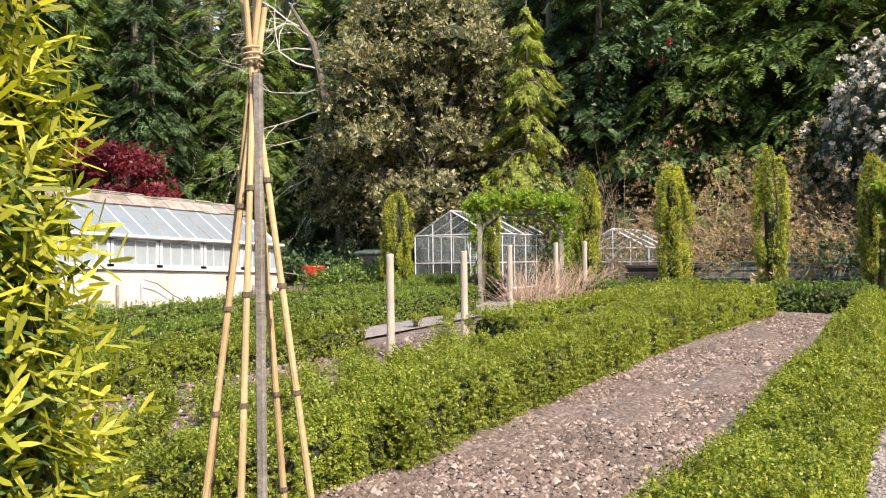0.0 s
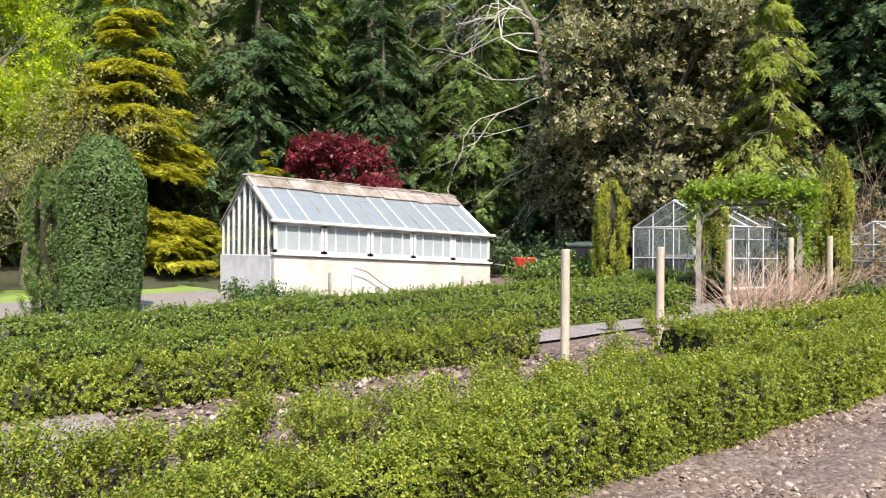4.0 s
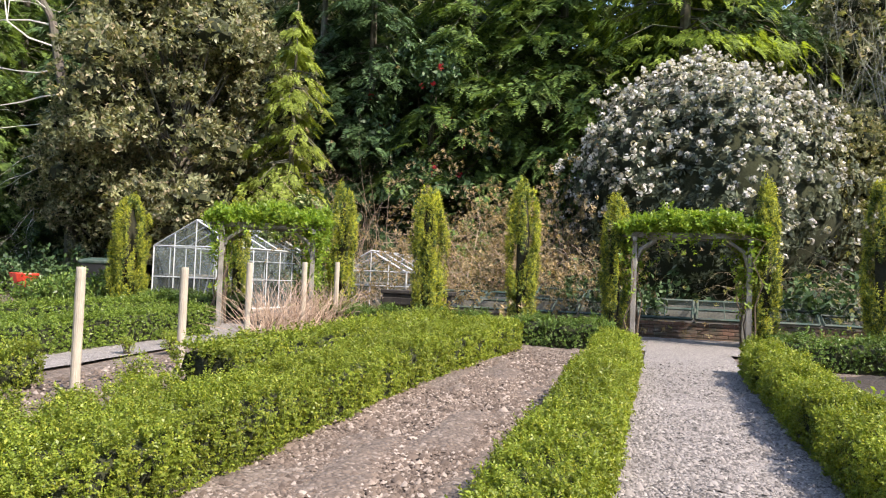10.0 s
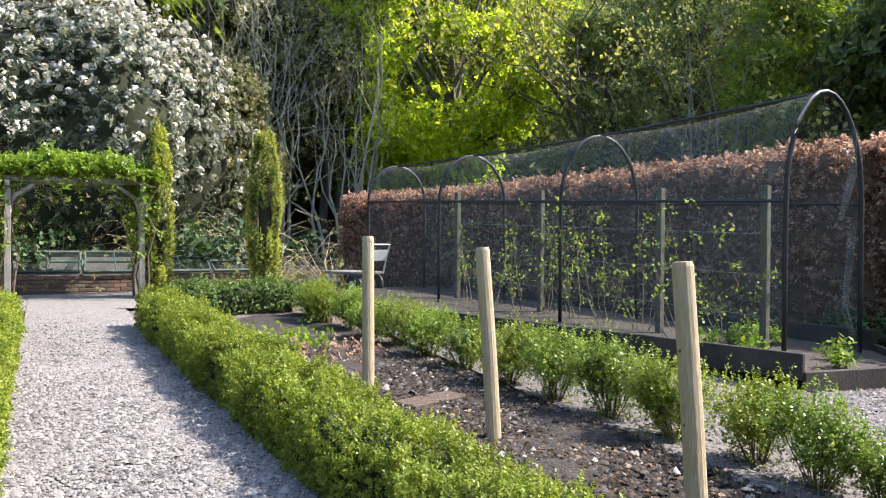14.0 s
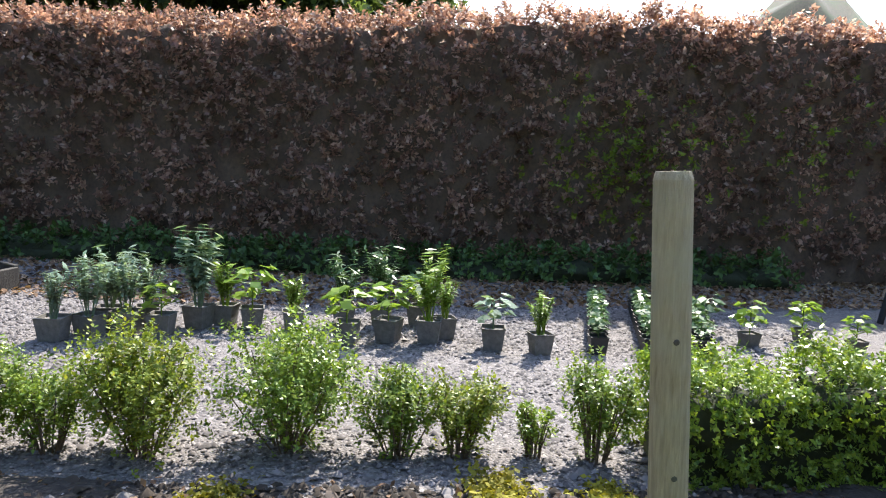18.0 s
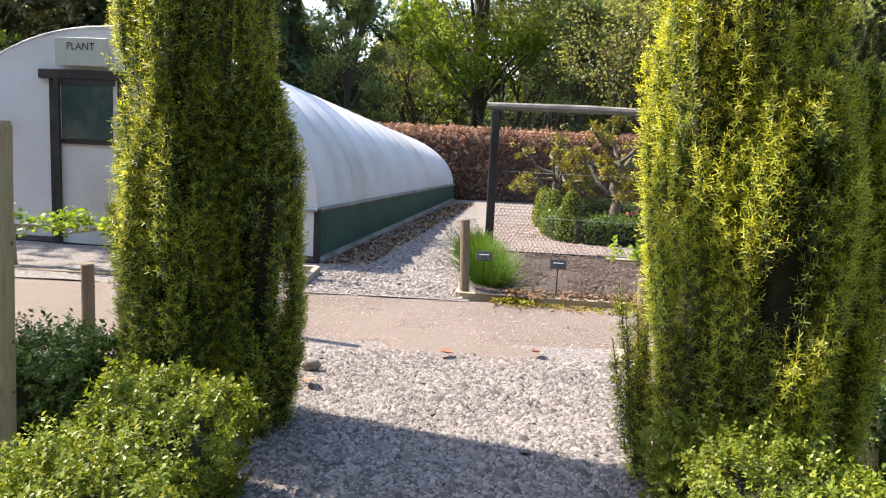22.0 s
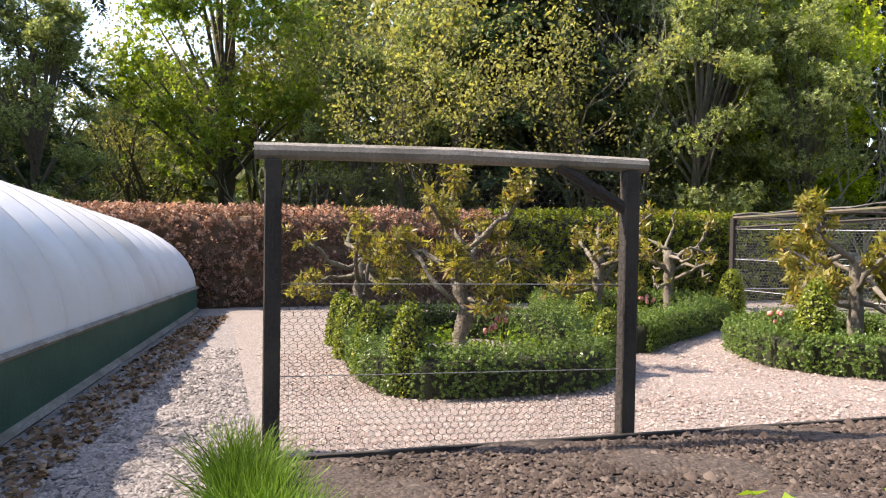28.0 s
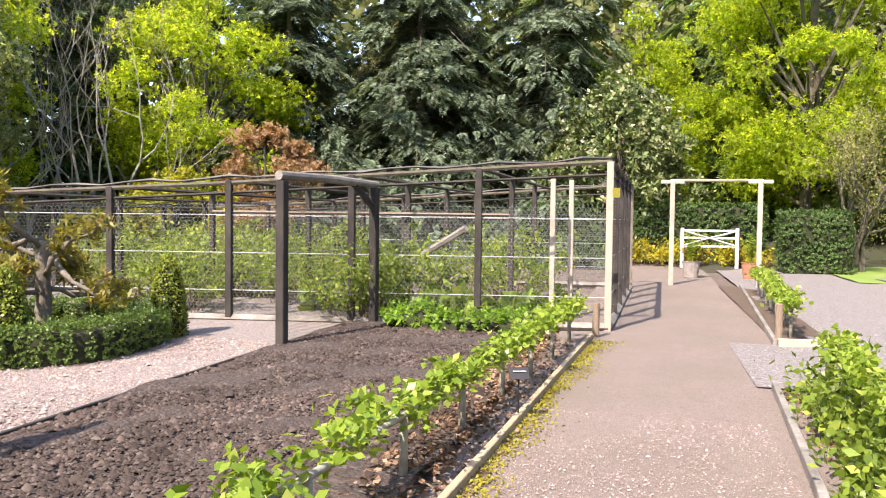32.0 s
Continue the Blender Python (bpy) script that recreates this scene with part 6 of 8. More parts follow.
def fruit_cage():
    t = thing("fruit_cage", "large timber fruit cage covered in wire netting", "fruit cage")
    NE, SE = Vector((-11.2, -4.4, 0)), Vector((-9.55, -14.2, 0))
    NW, SW = Vector((-17.8, -4.3, 0)), Vector((-17.5, -14.2, 0))

    def ht(p):
        return 2.17 + (p.y + 4.4) * 0.055

    def run(a, b, n, mat, first=0):
        for k in range(first, n + 1):
            p = a.lerp(b, k / n)
            part("post", Shape().box((p.x, p.y, ht(p) / 2), (0.085, 0.085, ht(p)), 0.1, bev=0.006), M_PALEWOOD if (k == 0 and first == 0) else mat, t)
        d = (b - a).normalized()
        A, B = a + Vector((0, 0, ht(a))), b + Vector((0, 0, ht(b)))
        mid_ab = (A + B) / 2 + Vector((0, 0, -0.03))
        part("top_rail", Shape().tube([A, mid_ab, B], 0.032, 6), M_BARK, t)
        part("batten", Shape().tube([A + Vector((0, 0, -0.16)), B + Vector((0, 0, -0.16))], 0.018, 4), M_DARKWOOD, t)
        for z in (0.45, 0.95, 1.45):
            part("wire", Shape().tube([a + Vector((0, 0, z)), b + Vector((0, 0, z))], 0.004, 4, False), M_ALU, t)
        m = int((B - A).length / 0.35)
        roll = [A.lerp(B, k / m) + Vector((0, 0, 0.045 + 0.022 * math.sin(k * 1.9))) for k in range(m + 1)]
        part("rolled_net", Shape().tube(roll, [0.018 + 0.009 * math.sin(k * 2.3) for k in range(m + 1)], 6), M_BLACK, t, "black netting rolled along the rail")
        wire_net("wire_netting", "wire netting", a + Vector((0, 0, 0.05)), d, (0, 0, 1), (b - a).length, min(ht(a), ht(b)) - 0.05, 0.06, 0.0032, t, M_WIRE)
        part("kick_board", Shape().tube([a + Vector((0, 0, 0.07)), b + Vector((0, 0, 0.07))], 0.06, 4), M_GREYWOOD, t)

    run(NE, SE, 6, M_DARKWOOD)
    run(NE, NW, 5, M_DARKWOOD, 1)
    run(SE, SW, 5, M_DARKWOOD, 1)
    run(NW, SW, 6, M_DARKWOOD)
    for k in range(1, 6):
        a, b = NE.lerp(SE, k / 6), NW.lerp(SW, k / 6)
        part("cross_rail", Shape().tube([a + Vector((0, 0, ht(a))), b + Vector((0, 0, ht(b)))], 0.026, 4), M_DARKWOOD, t)
        for q in (0.33, 0.66):
            p = a.lerp(b, q)
            part("inner_post", Shape().box((p.x, p.y, ht(p) / 2), (0.08, 0.08, ht(p)), 0, bev=0.006), M_DARKWOOD, t)
    for x, y in ((-11.9, -5.2), (-12.4, -5.0)):
        part("inner_post", Shape().box((x, y, 1.0), (0.07, 0.07, 2.0), 0, bev=0.006), M_PALEWOOD, t)
    part("prop", Shape().tube([(-12.2, -6.5, 1.3), (-13.2, -8.5, 0.2)], 0.05, 6), M_GREYWOOD, t)
    for z in (1.5,):
        part("slat", Shape().tube([(-13.4, -6.0, z), (-11.9, -10.5, z)], 0.025, 4), M_OLDPOST, t)
    part("tag", Shape().box((-11.14, -4.32, 1.78), (0.01, 0.09, 0.12), 0.3), M_MOSS, t, "small yellow tag")
    r = np.random.default_rng(5)
    for k in range(34):
        x, y = -10.8 - r.uniform(0.3, 5.5), r.uniform(-13.6, -5.0)
        if x < -17 or (y > -7.4 and x > -13.5):
            continue
        thicket("currant_bush", "leafy currant bush inside the fruit cage", (x + 0.6, y), 0.55, 1.25, 400 + k, 22, M_TWIG, M_CURRANT, 1500, 0.05, group="fruit bushes")
    for k in range(7):
        x, y = -11.0 - r.uniform(0.2, 1.6), -5.4 - 0.55 * k
        thicket("rhubarb", "clump of broad green rhubarb leaves", (x, y), 0.35, 0.4, 440 + k, 14, M_CLIMB, M_BOX, 60, 0.26, group="rhubarb clumps", thick=0.012)


fruit_cage()


# ---- beech hedges ----
tall = hedge("beech_hedge", "tall beech hedge holding brown winter leaves", [(9.6, -17.0), (8.9, -9.5), (8.2, -3.5), (8.1, 4.2), (7.75, 7.2), (6.5, 11), (4.9, 14.6), (3.3, 16.3)], 1.1, 2.72, 0.05, 1.25, M_BEECH, seed=51, lump=0.1, group="beech hedges", body=M_BEECHCORE, rise=((-17, -9, -1, 1.5, 4.3, 6.6, 10, 14, 16.3), (0.9, 1.06, 1.135, 1.11, 1.02, 0.975, 0.86, 0.74, 0.66)))
# added green leaves imitate sunlit ground showing through gaps in the hedge
r = np.random.default_rng(58)
c = np.stack([7.52 + r.normal(0, 0.06, 260), np.where(r.uniform(size=260) < 0.7, r.normal(-0.7, 0.5, 260), r.normal(-3.0, 0.7, 260)), np.abs(r.normal(1.25, 0.4, 260)) + 0.2], 1)
part("foliage", mesh_np("foliage", *sprigs(c, np.zeros((260, 3)) + np.array((-1.0, 0, 0)), 0.05, 0.034, r, 5, 1.6), M_BEECHG), None, tall, "green leaves standing for sunlit gaps in the thin lower hedge")
hedge("beech_hedge", "brown beech hedge along the south end", [(9.4, -17.0), (3.8, -16.9), (-2.2, -16.7), (-6.2, -16.7)], 1.0, 1.6, 0.05, 1.4, M_BEECH, seed=52, lump=0.05, group="beech hedges", body=M_BEECHCORE)
hedge("beech_hedge", "hedge greening with fresh leaves along the south end", [(-6.2, -16.7), (-12.5, -16.6)], 1.0, 1.66, 0.05, 1.4, M_BEECHG, seed=53, lump=0.05, group="beech hedges")
hedge("yew_hedge", "dark clipped yew hedge behind the white gate", [(-27.5, -8), (-27.8, -0.5)], 1.0, 1.95, 0.06, 1.4, M_YEWDARK, seed=54, lump=0.04, group="yew hedges")
hedge("yew_hedge", "dark clipped yew hedge block", [(-24.6, -0.35), (-24.6, 1.25)], 1.2, 1.7, 0.05, 1.4, M_YEWDARK, seed=55, lump=0.04, group="yew hedges")
hedge("ivy_edge", "dark ivy under the beech hedge", [(7.35, -2.5), (7.3, 3), (6.9, 7.5)], 0.6, 0.26, 0.06, 1.0, M_YEWDARK, category="ivy", group="ivy", seed=56, lump=0.1)


# ---- net tunnel over the raised bed ----
def net_tunnel():
    t = thing("net_tunnel", "hooped fruit tunnel draped in fine black netting", "net tunnel")
    feet = [((4.5, 6.12), (5.72, 6.18)), ((3.83, 9.2), (5.07, 9.15)), ((3.2, 11.75), (4.4, 11.75)), ((2.75, 13.9), (3.9, 13.95))]
    spring = 1.75
    arcs = []
    for (a, b), H in zip(feet, (2.92, 2.66, 2.51, 2.42)):
        A, B = Vector((*a, gz(a[1]))), Vector((*b, gz(b[1])))
        pts = [A, A + Vector((0, 0, spring * 0.5))]
        for k in range(17):
            q = math.pi * k / 16
            p = A.lerp(B, 0.5 - 0.5 * math.cos(q))
            pts.append(Vector((p.x, p.y, p.z + spring + (H - spring) * math.sin(q))))
        pts += [B + Vector((0, 0, spring * 0.5)), B]
        arcs.append(pts)
        part("hoop", Shape().tube(pts, 0.026, 8), M_BLACK, t, smooth=True)
    sh = Shape()
    for p, q in zip(arcs, arcs[1:]):
        n = len(p)
        m = 6
        v = []
        for j in range(m + 1):
            for i in range(n):
                c = p[i].lerp(q[i], j / m)
                c.z -= 0.07 * math.sin(math.pi * j / m) * (1 if i not in (0, n - 1) else 0)
                v.append(c)
        sh.add(v, [(j * n + i, j * n + i + 1, (j + 1) * n + i + 1, (j + 1) * n + i) for j in range(m) for i in range(n - 1)])
    part("netting", sh.mesh("netting", M_NET, True), None, t, "fine black netting")
    for i in (2, 10, 18):
        part("rail", Shape().tube([p[i] for p in arcs], 0.02, 6), M_BLACK, t)
    fold = [arcs[0][14] + Vector((0, -0.02, 0)), arcs[0][15] + Vector((-0.1, -0.03, -0.35)), arcs[0][16] + Vector((-0.35, -0.05, -0.62)), arcs[0][17] + Vector((-0.2, -0.05, -0.5)), Vector((5.3, 6.05, 0.75)), Vector((5.55, 6.05, 0.25))]
    part("net_fold", Shape().tube(fold, [0.03, 0.045, 0.03, 0.04, 0.03, 0.02], 6), M_NET, t, "bunched net at the open end")
    b = thing("raised_bed", "raised bed edged with dark boards", "raised bed")
    C = [Vector((3.78, 5.28, 0)), Vector((5.22, 5.12, 0)), Vector((6.0, 6.2, 0)), Vector((4.35, 14.3, 0)), Vector((1.35, 14.3, 0))]
    for p, q in ((C[0], C[1]), (C[1], C[2]), (C[2], C[3]), (C[4], C[0])):
        m = (p + q) / 2
        d = q - p
        part("board", Shape().box((m.x, m.y, gz(m.y) + 0.1), (d.length, 0.05, 0.24), math.atan2(d.y, d.x), bev=0.006, tilt=0), M_DARKWOOD, b)
    part("soil", Shape().add([(p.x, p.y, gz(p.y) + 0.13) for p in C], [(0, 1, 2, 4), (4, 2, 3, 3)]), M_DARKSOIL, b)
    for k, (x, y) in enumerate([(4.75, 6.6), (4.5, 8.0), (4.15, 10.2), (3.75, 12.2)]):
        s = thing("espalier_post", "brown square post for espalier wires", "post", (x, y, gz(y)), group="espalier posts")
        part("post", Shape().box((0, 0, 0.95), (0.08, 0.08, 1.95), 0.2, bev=0.006), M_BARK, s)
    w = thing("espalier_wires", "thin wires strung between the posts", "wire")
    for z in (0.5, 0.95, 1.4, 1.75):
        part("wire", Shape().tube([(4.75, 6.6, gz(6.6) + z), (4.15, 10.2, gz(10.2) + z), (3.75, 12.2, gz(12.2) + z)], 0.004, 4, False), M_WIRE, w)
    r = np.random.default_rng(9)
    for k in range(9):
        y = 7.0 + 0.6 * k
        x = 4.6 - 0.17 * (y - 7)
        thicket("espalier_pear", "upright pear stems breaking into pale leaf", (x, y), 0.12, 1.7, 460 + k, 6, M_TWIG, M_CURRANT, 170, 0.04, group="espalier pears", lean=0.08)
    for k in range(10):
        x, y = r.uniform(4.2, 5.2), r.uniform(5.5, 7.2)
        bush("strawberry_plant", "low green plant in the raised bed", (x, y), 0.14, 0.28, 0.06, 90, M_CLIMB, 480 + k, "plant", "bed plants", 4)


net_tunnel()


# ---- potted plants for sale ----
def pot(at, w, h, round_pot=False, mat=None, label="square fibre plant pot", lean=0):
    t = thing("potted_plant", label, "potted plant", (*at, gz(at[1]) + 0.035), lean, group="plants for sale")
    sh = Shape()
    n = 14 if round_pot else 4
    o = math.pi / 4
    rings = [(0.78, 0), (0.84, 0.3), (1.0, 0.97), (1.06, 0.97), (1.06, 1.0), (0.95, 1.0), (0.9, 0.85)]
    q = w / 2 * (1.0 if round_pot else 1.414)
    v = [(q * k * math.cos(o + 2 * math.pi * i / n), q * k * math.sin(o + 2 * math.pi * i / n), z * h) for k, z in rings for i in range(n)]
    f = [(j * n + i, j * n + (i + 1) % n, (j + 1) * n + (i + 1) % n, (j + 1) * n + i) for j in range(len(rings) - 1) for i in range(n)]
    f.append(tuple(range((len(rings) - 1) * n, len(rings) * n)))
    part("pot", Shape().add(v, f), mat or M_POT, t)
    return t


def pot_plant(t, kind, pot_h, size, seed, mat):
    r = np.random.default_rng(seed)
    sh = Shape()
    pts, nr, al = [], [], []
    if kind == "rosette":
        for k in range(11):
            a = 2.4 * k
            z = pot_h + size * (0.25 + 0.06 * k)
            e = (math.cos(a) * size * 0.42, math.sin(a) * size * 0.42, z)
            sh.tube([(0, 0, pot_h * 0.8), (0, 0, z - 0.03), e], [0.006, 0.005, 0.003], 4, False)
            for s in range(3):
                pts.append((e[0] * (0.8 + 0.2 * s), e[1] * (0.8 + 0.2 * s), z + r.normal(0, 0.012)))
                nr.append((math.cos(a) * 0.4, math.sin(a) * 0.4, 1))
                al.append((math.cos(a + (s - 1) * 0.9), math.sin(a + (s - 1) * 0.9), 0.1))
        L, W = size * 0.42, size * 0.26
    else:
        stems = 16
        for k in range(stems):
            a, q = r.uniform(0, 6.28), r.uniform(0.1, 1) * size * 0.4
            tip = (math.cos(a) * q, math.sin(a) * q, pot_h + size * r.uniform(0.55, 1.05))
            sh.tube([(math.cos(a) * 0.02, math.sin(a) * 0.02, pot_h * 0.8), (tip[0] * 0.5, tip[1] * 0.5, (pot_h + tip[2]) / 2), tip], [0.004, 0.003, 0.002], 4, False)
            for s in np.linspace(0.3, 1, 16):
                b = r.uniform(0, 6.28)
                pts.append((tip[0] * s, tip[1] * s, pot_h + (tip[2] - pot_h) * s))
                nr.append((0, 0, 1))
                al.append((math.cos(b), math.sin(b), 0.5))
        L, W = size * 0.24, size * 0.06
    part("stem_growth", sh, mat, t)
    part("leafage", mesh_np("leafage", *leaf_quads(np.array(pts), np.array(nr, float), L, W, r, 0.25, np.array(al)), mat), None, t)


M_POTLEAF = leafy("nursery_leaves", (0.1, 0.19, 0.03), (0.24, 0.34, 0.06), 0.4, 0.35, patch=0.1)
M_POTGREY = leafy("grey_green_leaves", (0.12, 0.19, 0.13), (0.24, 0.32, 0.24), 0.35, 0.5, patch=0.1)
M_POTDARK = leafy("dark_nursery_leaves", (0.05, 0.11, 0.05), (0.12, 0.2, 0.09), 0.3, 0.35, patch=0.1)
POTS = [(3.64, 4.02, 0.18, 0.16, "stems", 0.3, M_POTGREY), (3.78, 3.84, 0.17, 0.16, "stems", 0.42, M_POTGREY), (3.92, 3.64, 0.18, 0.17, "stems", 0.4, M_POTGREY), (4.06, 3.82, 0.17, 0.16, "stems", 0.42, M_POTGREY), (4.2, 3.6, 0.17, 0.15, "stems", 0.38, M_POTGREY), (3.98, 3.42, 0.17, 0.15, "rosette", 0.24, M_POTLEAF), (4.26, 3.24, 0.18, 0.17, "stems", 0.62, M_POTGREY), (4.4, 3.08, 0.17, 0.16, "stems", 0.34, M_POTLEAF), (4.35, 2.86, 0.17, 0.16, "rosette", 0.34, M_POTLEAF), (4.36, 2.55, 0.16, 0.15, "stems", 0.28, M_POTLEAF), (3.99, 2.1, 0.18, 0.17, "rosette", 0.3, M_POTLEAF), (4.12, 1.81, 0.18, 0.17, "rosette", 0.28, M_POTLEAF), (4.14, 1.51, 0.18, 0.17, "stems", 0.52, M_POTLEAF), (4.28, 1.4, 0.16, 0.16, "stems", 0.3, M_POTLEAF), (4.62, 2.2, 0.17, 0.17, "stems", 0.4, M_POTDARK), (4.66, 1.9, 0.16, 0.16, "stems", 0.46, M_POTDARK), (4.7, 1.6, 0.16, 0.16, "rosette", 0.3, M_POTDARK), (3.99, 1.05, 0.17, 0.16, "rosette", 0.26, M_POTGREY), (3.89, 0.72, 0.15, 0.15, "stems", 0.28, M_POTLEAF), (4.35, -0.95, 0.13, 0.1, "rosette", 0.26, M_POTLEAF), (4.55, -1.45, 0.13, 0.1, "rosette", 0.24, M_POTLEAF), (4.75, -0.75, 0.13, 0.1, "rosette", 0.24, M_POTDARK), (4.3, -1.75, 0.13, 0.08, "rosette", 0.2, M_POTLEAF)]
for i, (x, y, w, hh, k, s, m) in enumerate(POTS):
    t = pot((x, y), w, hh, False, None, "nursery plant in a grey fibre pot", 0.3 * math.sin(5 * i))
    pot_plant(t, k, hh, s, 500 + i, m)
for i in range(30):
    row, col = i // 10, i % 10
    x, y = 3.95 + 0.16 * col, 0.3 - 0.38 * row - 0.03 * col
    t = pot((x, y), 0.13, 0.13, False, M_POTBLACK, "small black pot with a seedling", 0.0)
    pot_plant(t, "rosette", 0.13, 0.14, 540 + i, M_POTDARK)


# ---- chalkboard ----
def a_board(at, rz):
    t = thing("a_board", "black chalkboard A-board with hand-written plant prices", "sign board", (*at, 0.04), rz)
    H, W, sp = 1.16, 0.62, 0.27
    for s in (-1, 1):
        m = Matrix.Translation((0, s * sp, 0)) @ Matrix.Rotation(s * math.atan2(sp - 0.02, H), 4, "X")
        for x in (-W / 2 + 0.025, W / 2 - 0.025):
            part("leg", Shape().box((0, 0, 0), (0.05, 0.035, H), bev=0.004, m=m @ Matrix.Translation((x, 0, H / 2))), M_BLACK, t)
        part("panel", Shape().box((0, 0, 0), (W - 0.1, 0.015, 0.9), m=m @ Matrix.Translation((0, 0, 0.69))), M_CHALKBOARD, t)
        part("rail", Shape().box((0, 0, 0), (W - 0.1, 0.035, 0.05), bev=0.004, m=m @ Matrix.Translation((0, 0, 0.22))), M_BLACK, t)
        part("rail", Shape().box((0, 0, 0), (W, 0.035, 0.05), bev=0.004, m=m @ Matrix.Translation((0, 0, 1.14))), M_GREYWOOD, t)
        if s < 0:
            for k, (txt, size) in enumerate([("PLANT", 0.155), ("Price", 0.15), ("1 litre pots £6", 0.086), ("3 for £15", 0.086), ("2 litre pots £8", 0.086), ("3 for £22", 0.086), ("3 litre pots £10", 0.086), ("3 for £25", 0.086)]):
                z = [0.97, 0.83, 0.73, 0.65, 0.555, 0.475, 0.385, 0.3][k]
                ob = writing(txt, (0, 0, 0), size, t, M_CHALK)
                ob.matrix_basis = m @ Matrix.Translation(((-0.02, 0.0, -0.02, 0.05, -0.01, 0.04, -0.01, 0.04)[k], -0.011, z)) @ Matrix.Rotation(math.pi / 2, 4, "X") @ Matrix.Rotation(0.04, 4, "Z")


a_board((5.1, -2.85), radians(191))


# ---- knot garden ----
def knot_bed(label, ring, inner_seed):
    pts = [Vector(p) for p in ring]
    for lo in (0.12, 0.28):
        pts = [p.lerp(q, s) for p, q in zip(pts, pts[1:] + pts[:1]) for s in (lo, 1 - lo)]
    pts = [tuple(p) for p in pts + pts[:1]]
    hedge("box_hedge", label, pts, 0.42, 0.36, 0.019, 1.1, M_BOXD, group="knot garden hedges", seed=inner_seed, base=0.05, lump=0.006)
    cx, cy = np.mean(ring, axis=0)
    r = np.random.default_rng(inner_seed)
    for k in range(14):
        a, q = r.uniform(0, 6.28), r.uniform(0.1, 0.75)
        p = (cx + (ring[k % len(ring)][0] - cx) * q, cy + (ring[k % len(ring)][1] - cy) * q)
        thicket("bed_perennial", "low green leafy perennial in the knot bed", p, 0.2, 0.2, inner_seed * 7 + k, 14, M_CLIMB, M_CLIMB, 130, 0.05, group="knot garden perennials", thick=0.004)
    for k in range(2):
        p = (cx + r.uniform(-0.7, 0.7), cy + r.uniform(-0.6, 0.6))
        t = thing("tulip_clump", "pink tulips among green leaves", "flowers", (*p, 0.05), group="tulips")
        st, fl = Shape(), Shape()
        for j in range(5):
            x, y, z = r.normal(0, 0.06), r.normal(0, 0.06), r.uniform(0.3, 0.42)
            st.tube([(x, y, 0), (x, y, z)], 0.004, 4, False)
            fl.tube([(x, y, z), (x, y, z + 0.02), (x, y, z + 0.045), (x, y, z + 0.06)], [0.008, 0.024, 0.022, 0.012], 8)
        part("stem_growth", st, M_CLIMB, t)
        part("blossom", fl, M_TULIP, t)


M_TULIP = surface("tulip_petals", (0.55, 0.16, 0.13), (0.7, 0.3, 0.24), 20, rough=0.5, bump=0)
knot_bed("clipped box edging of a knot garden bed", [(-2.75, -9.2), (-4.25, -9.2), (-5.0, -10.4), (-4.9, -12.0), (-3.9, -12.6), (-2.85, -12.3), (-2.62, -10.0)], 601)
knot_bed("clipped box edging round a fruit tree", [(-6.67, -9.74), (-7.27, -8.98), (-8.38, -9.02), (-8.97, -9.7), (-9.05, -10.8), (-8.12, -11.23), (-7.02, -10.8)], 602)
knot_bed("clipped box edging of a long knot bed", [(-5.6, -10.7), (-6.3, -11.4), (-7.3, -12.1), (-8.4, -12.9), (-8.0, -14.4), (-6.2, -14.4), (-5.5, -12.6)], 603)


def topiary(at, h, q, seed, mat=None):
    r = np.random.default_rng(seed)
    t = thing("box_topiary", "small clipped box cone topiary", "topiary", (*at, 0.05), group="box topiaries")
    n = int(3600 * h)
    z = h * r.beta(1, 1.2, n)
    a = r.uniform(0, 6.28, n)
    R = q * (1 - (z / h) ** 2.2) ** 0.6
    c = np.stack([R * np.cos(a), R * np.sin(a), z], 1)
    nn = np.stack([np.cos(a), np.sin(a), np.full(n, 0.5)], 1)
    part("foliage", mesh_np("foliage", *leaf_quads(c + nn * r.normal(0, 0.012, (n, 1)), nn, 0.036, 0.024, r, 0.8), mat or M_BOXY), None, t)
    # inner cone; the shade behind the leaves is in its dark colour
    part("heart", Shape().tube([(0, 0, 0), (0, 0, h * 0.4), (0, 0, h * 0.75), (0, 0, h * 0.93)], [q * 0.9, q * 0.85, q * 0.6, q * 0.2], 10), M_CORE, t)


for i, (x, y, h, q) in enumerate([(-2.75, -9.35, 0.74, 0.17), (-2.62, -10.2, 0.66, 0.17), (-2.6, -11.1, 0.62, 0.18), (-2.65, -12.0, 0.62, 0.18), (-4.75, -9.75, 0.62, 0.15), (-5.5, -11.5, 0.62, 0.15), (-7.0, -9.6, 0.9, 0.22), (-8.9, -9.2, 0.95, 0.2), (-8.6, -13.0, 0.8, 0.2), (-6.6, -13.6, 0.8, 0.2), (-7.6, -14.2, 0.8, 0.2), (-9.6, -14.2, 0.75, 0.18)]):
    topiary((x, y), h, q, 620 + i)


M_FRUITBARK = surface("knotty_fruit_bark", (0.09, 0.075, 0.06), (0.235, 0.205, 0.17), 14, c3=(0.16, 0.15, 0.1), big=3, rough=0.95, bump=0.8, coord="obj")


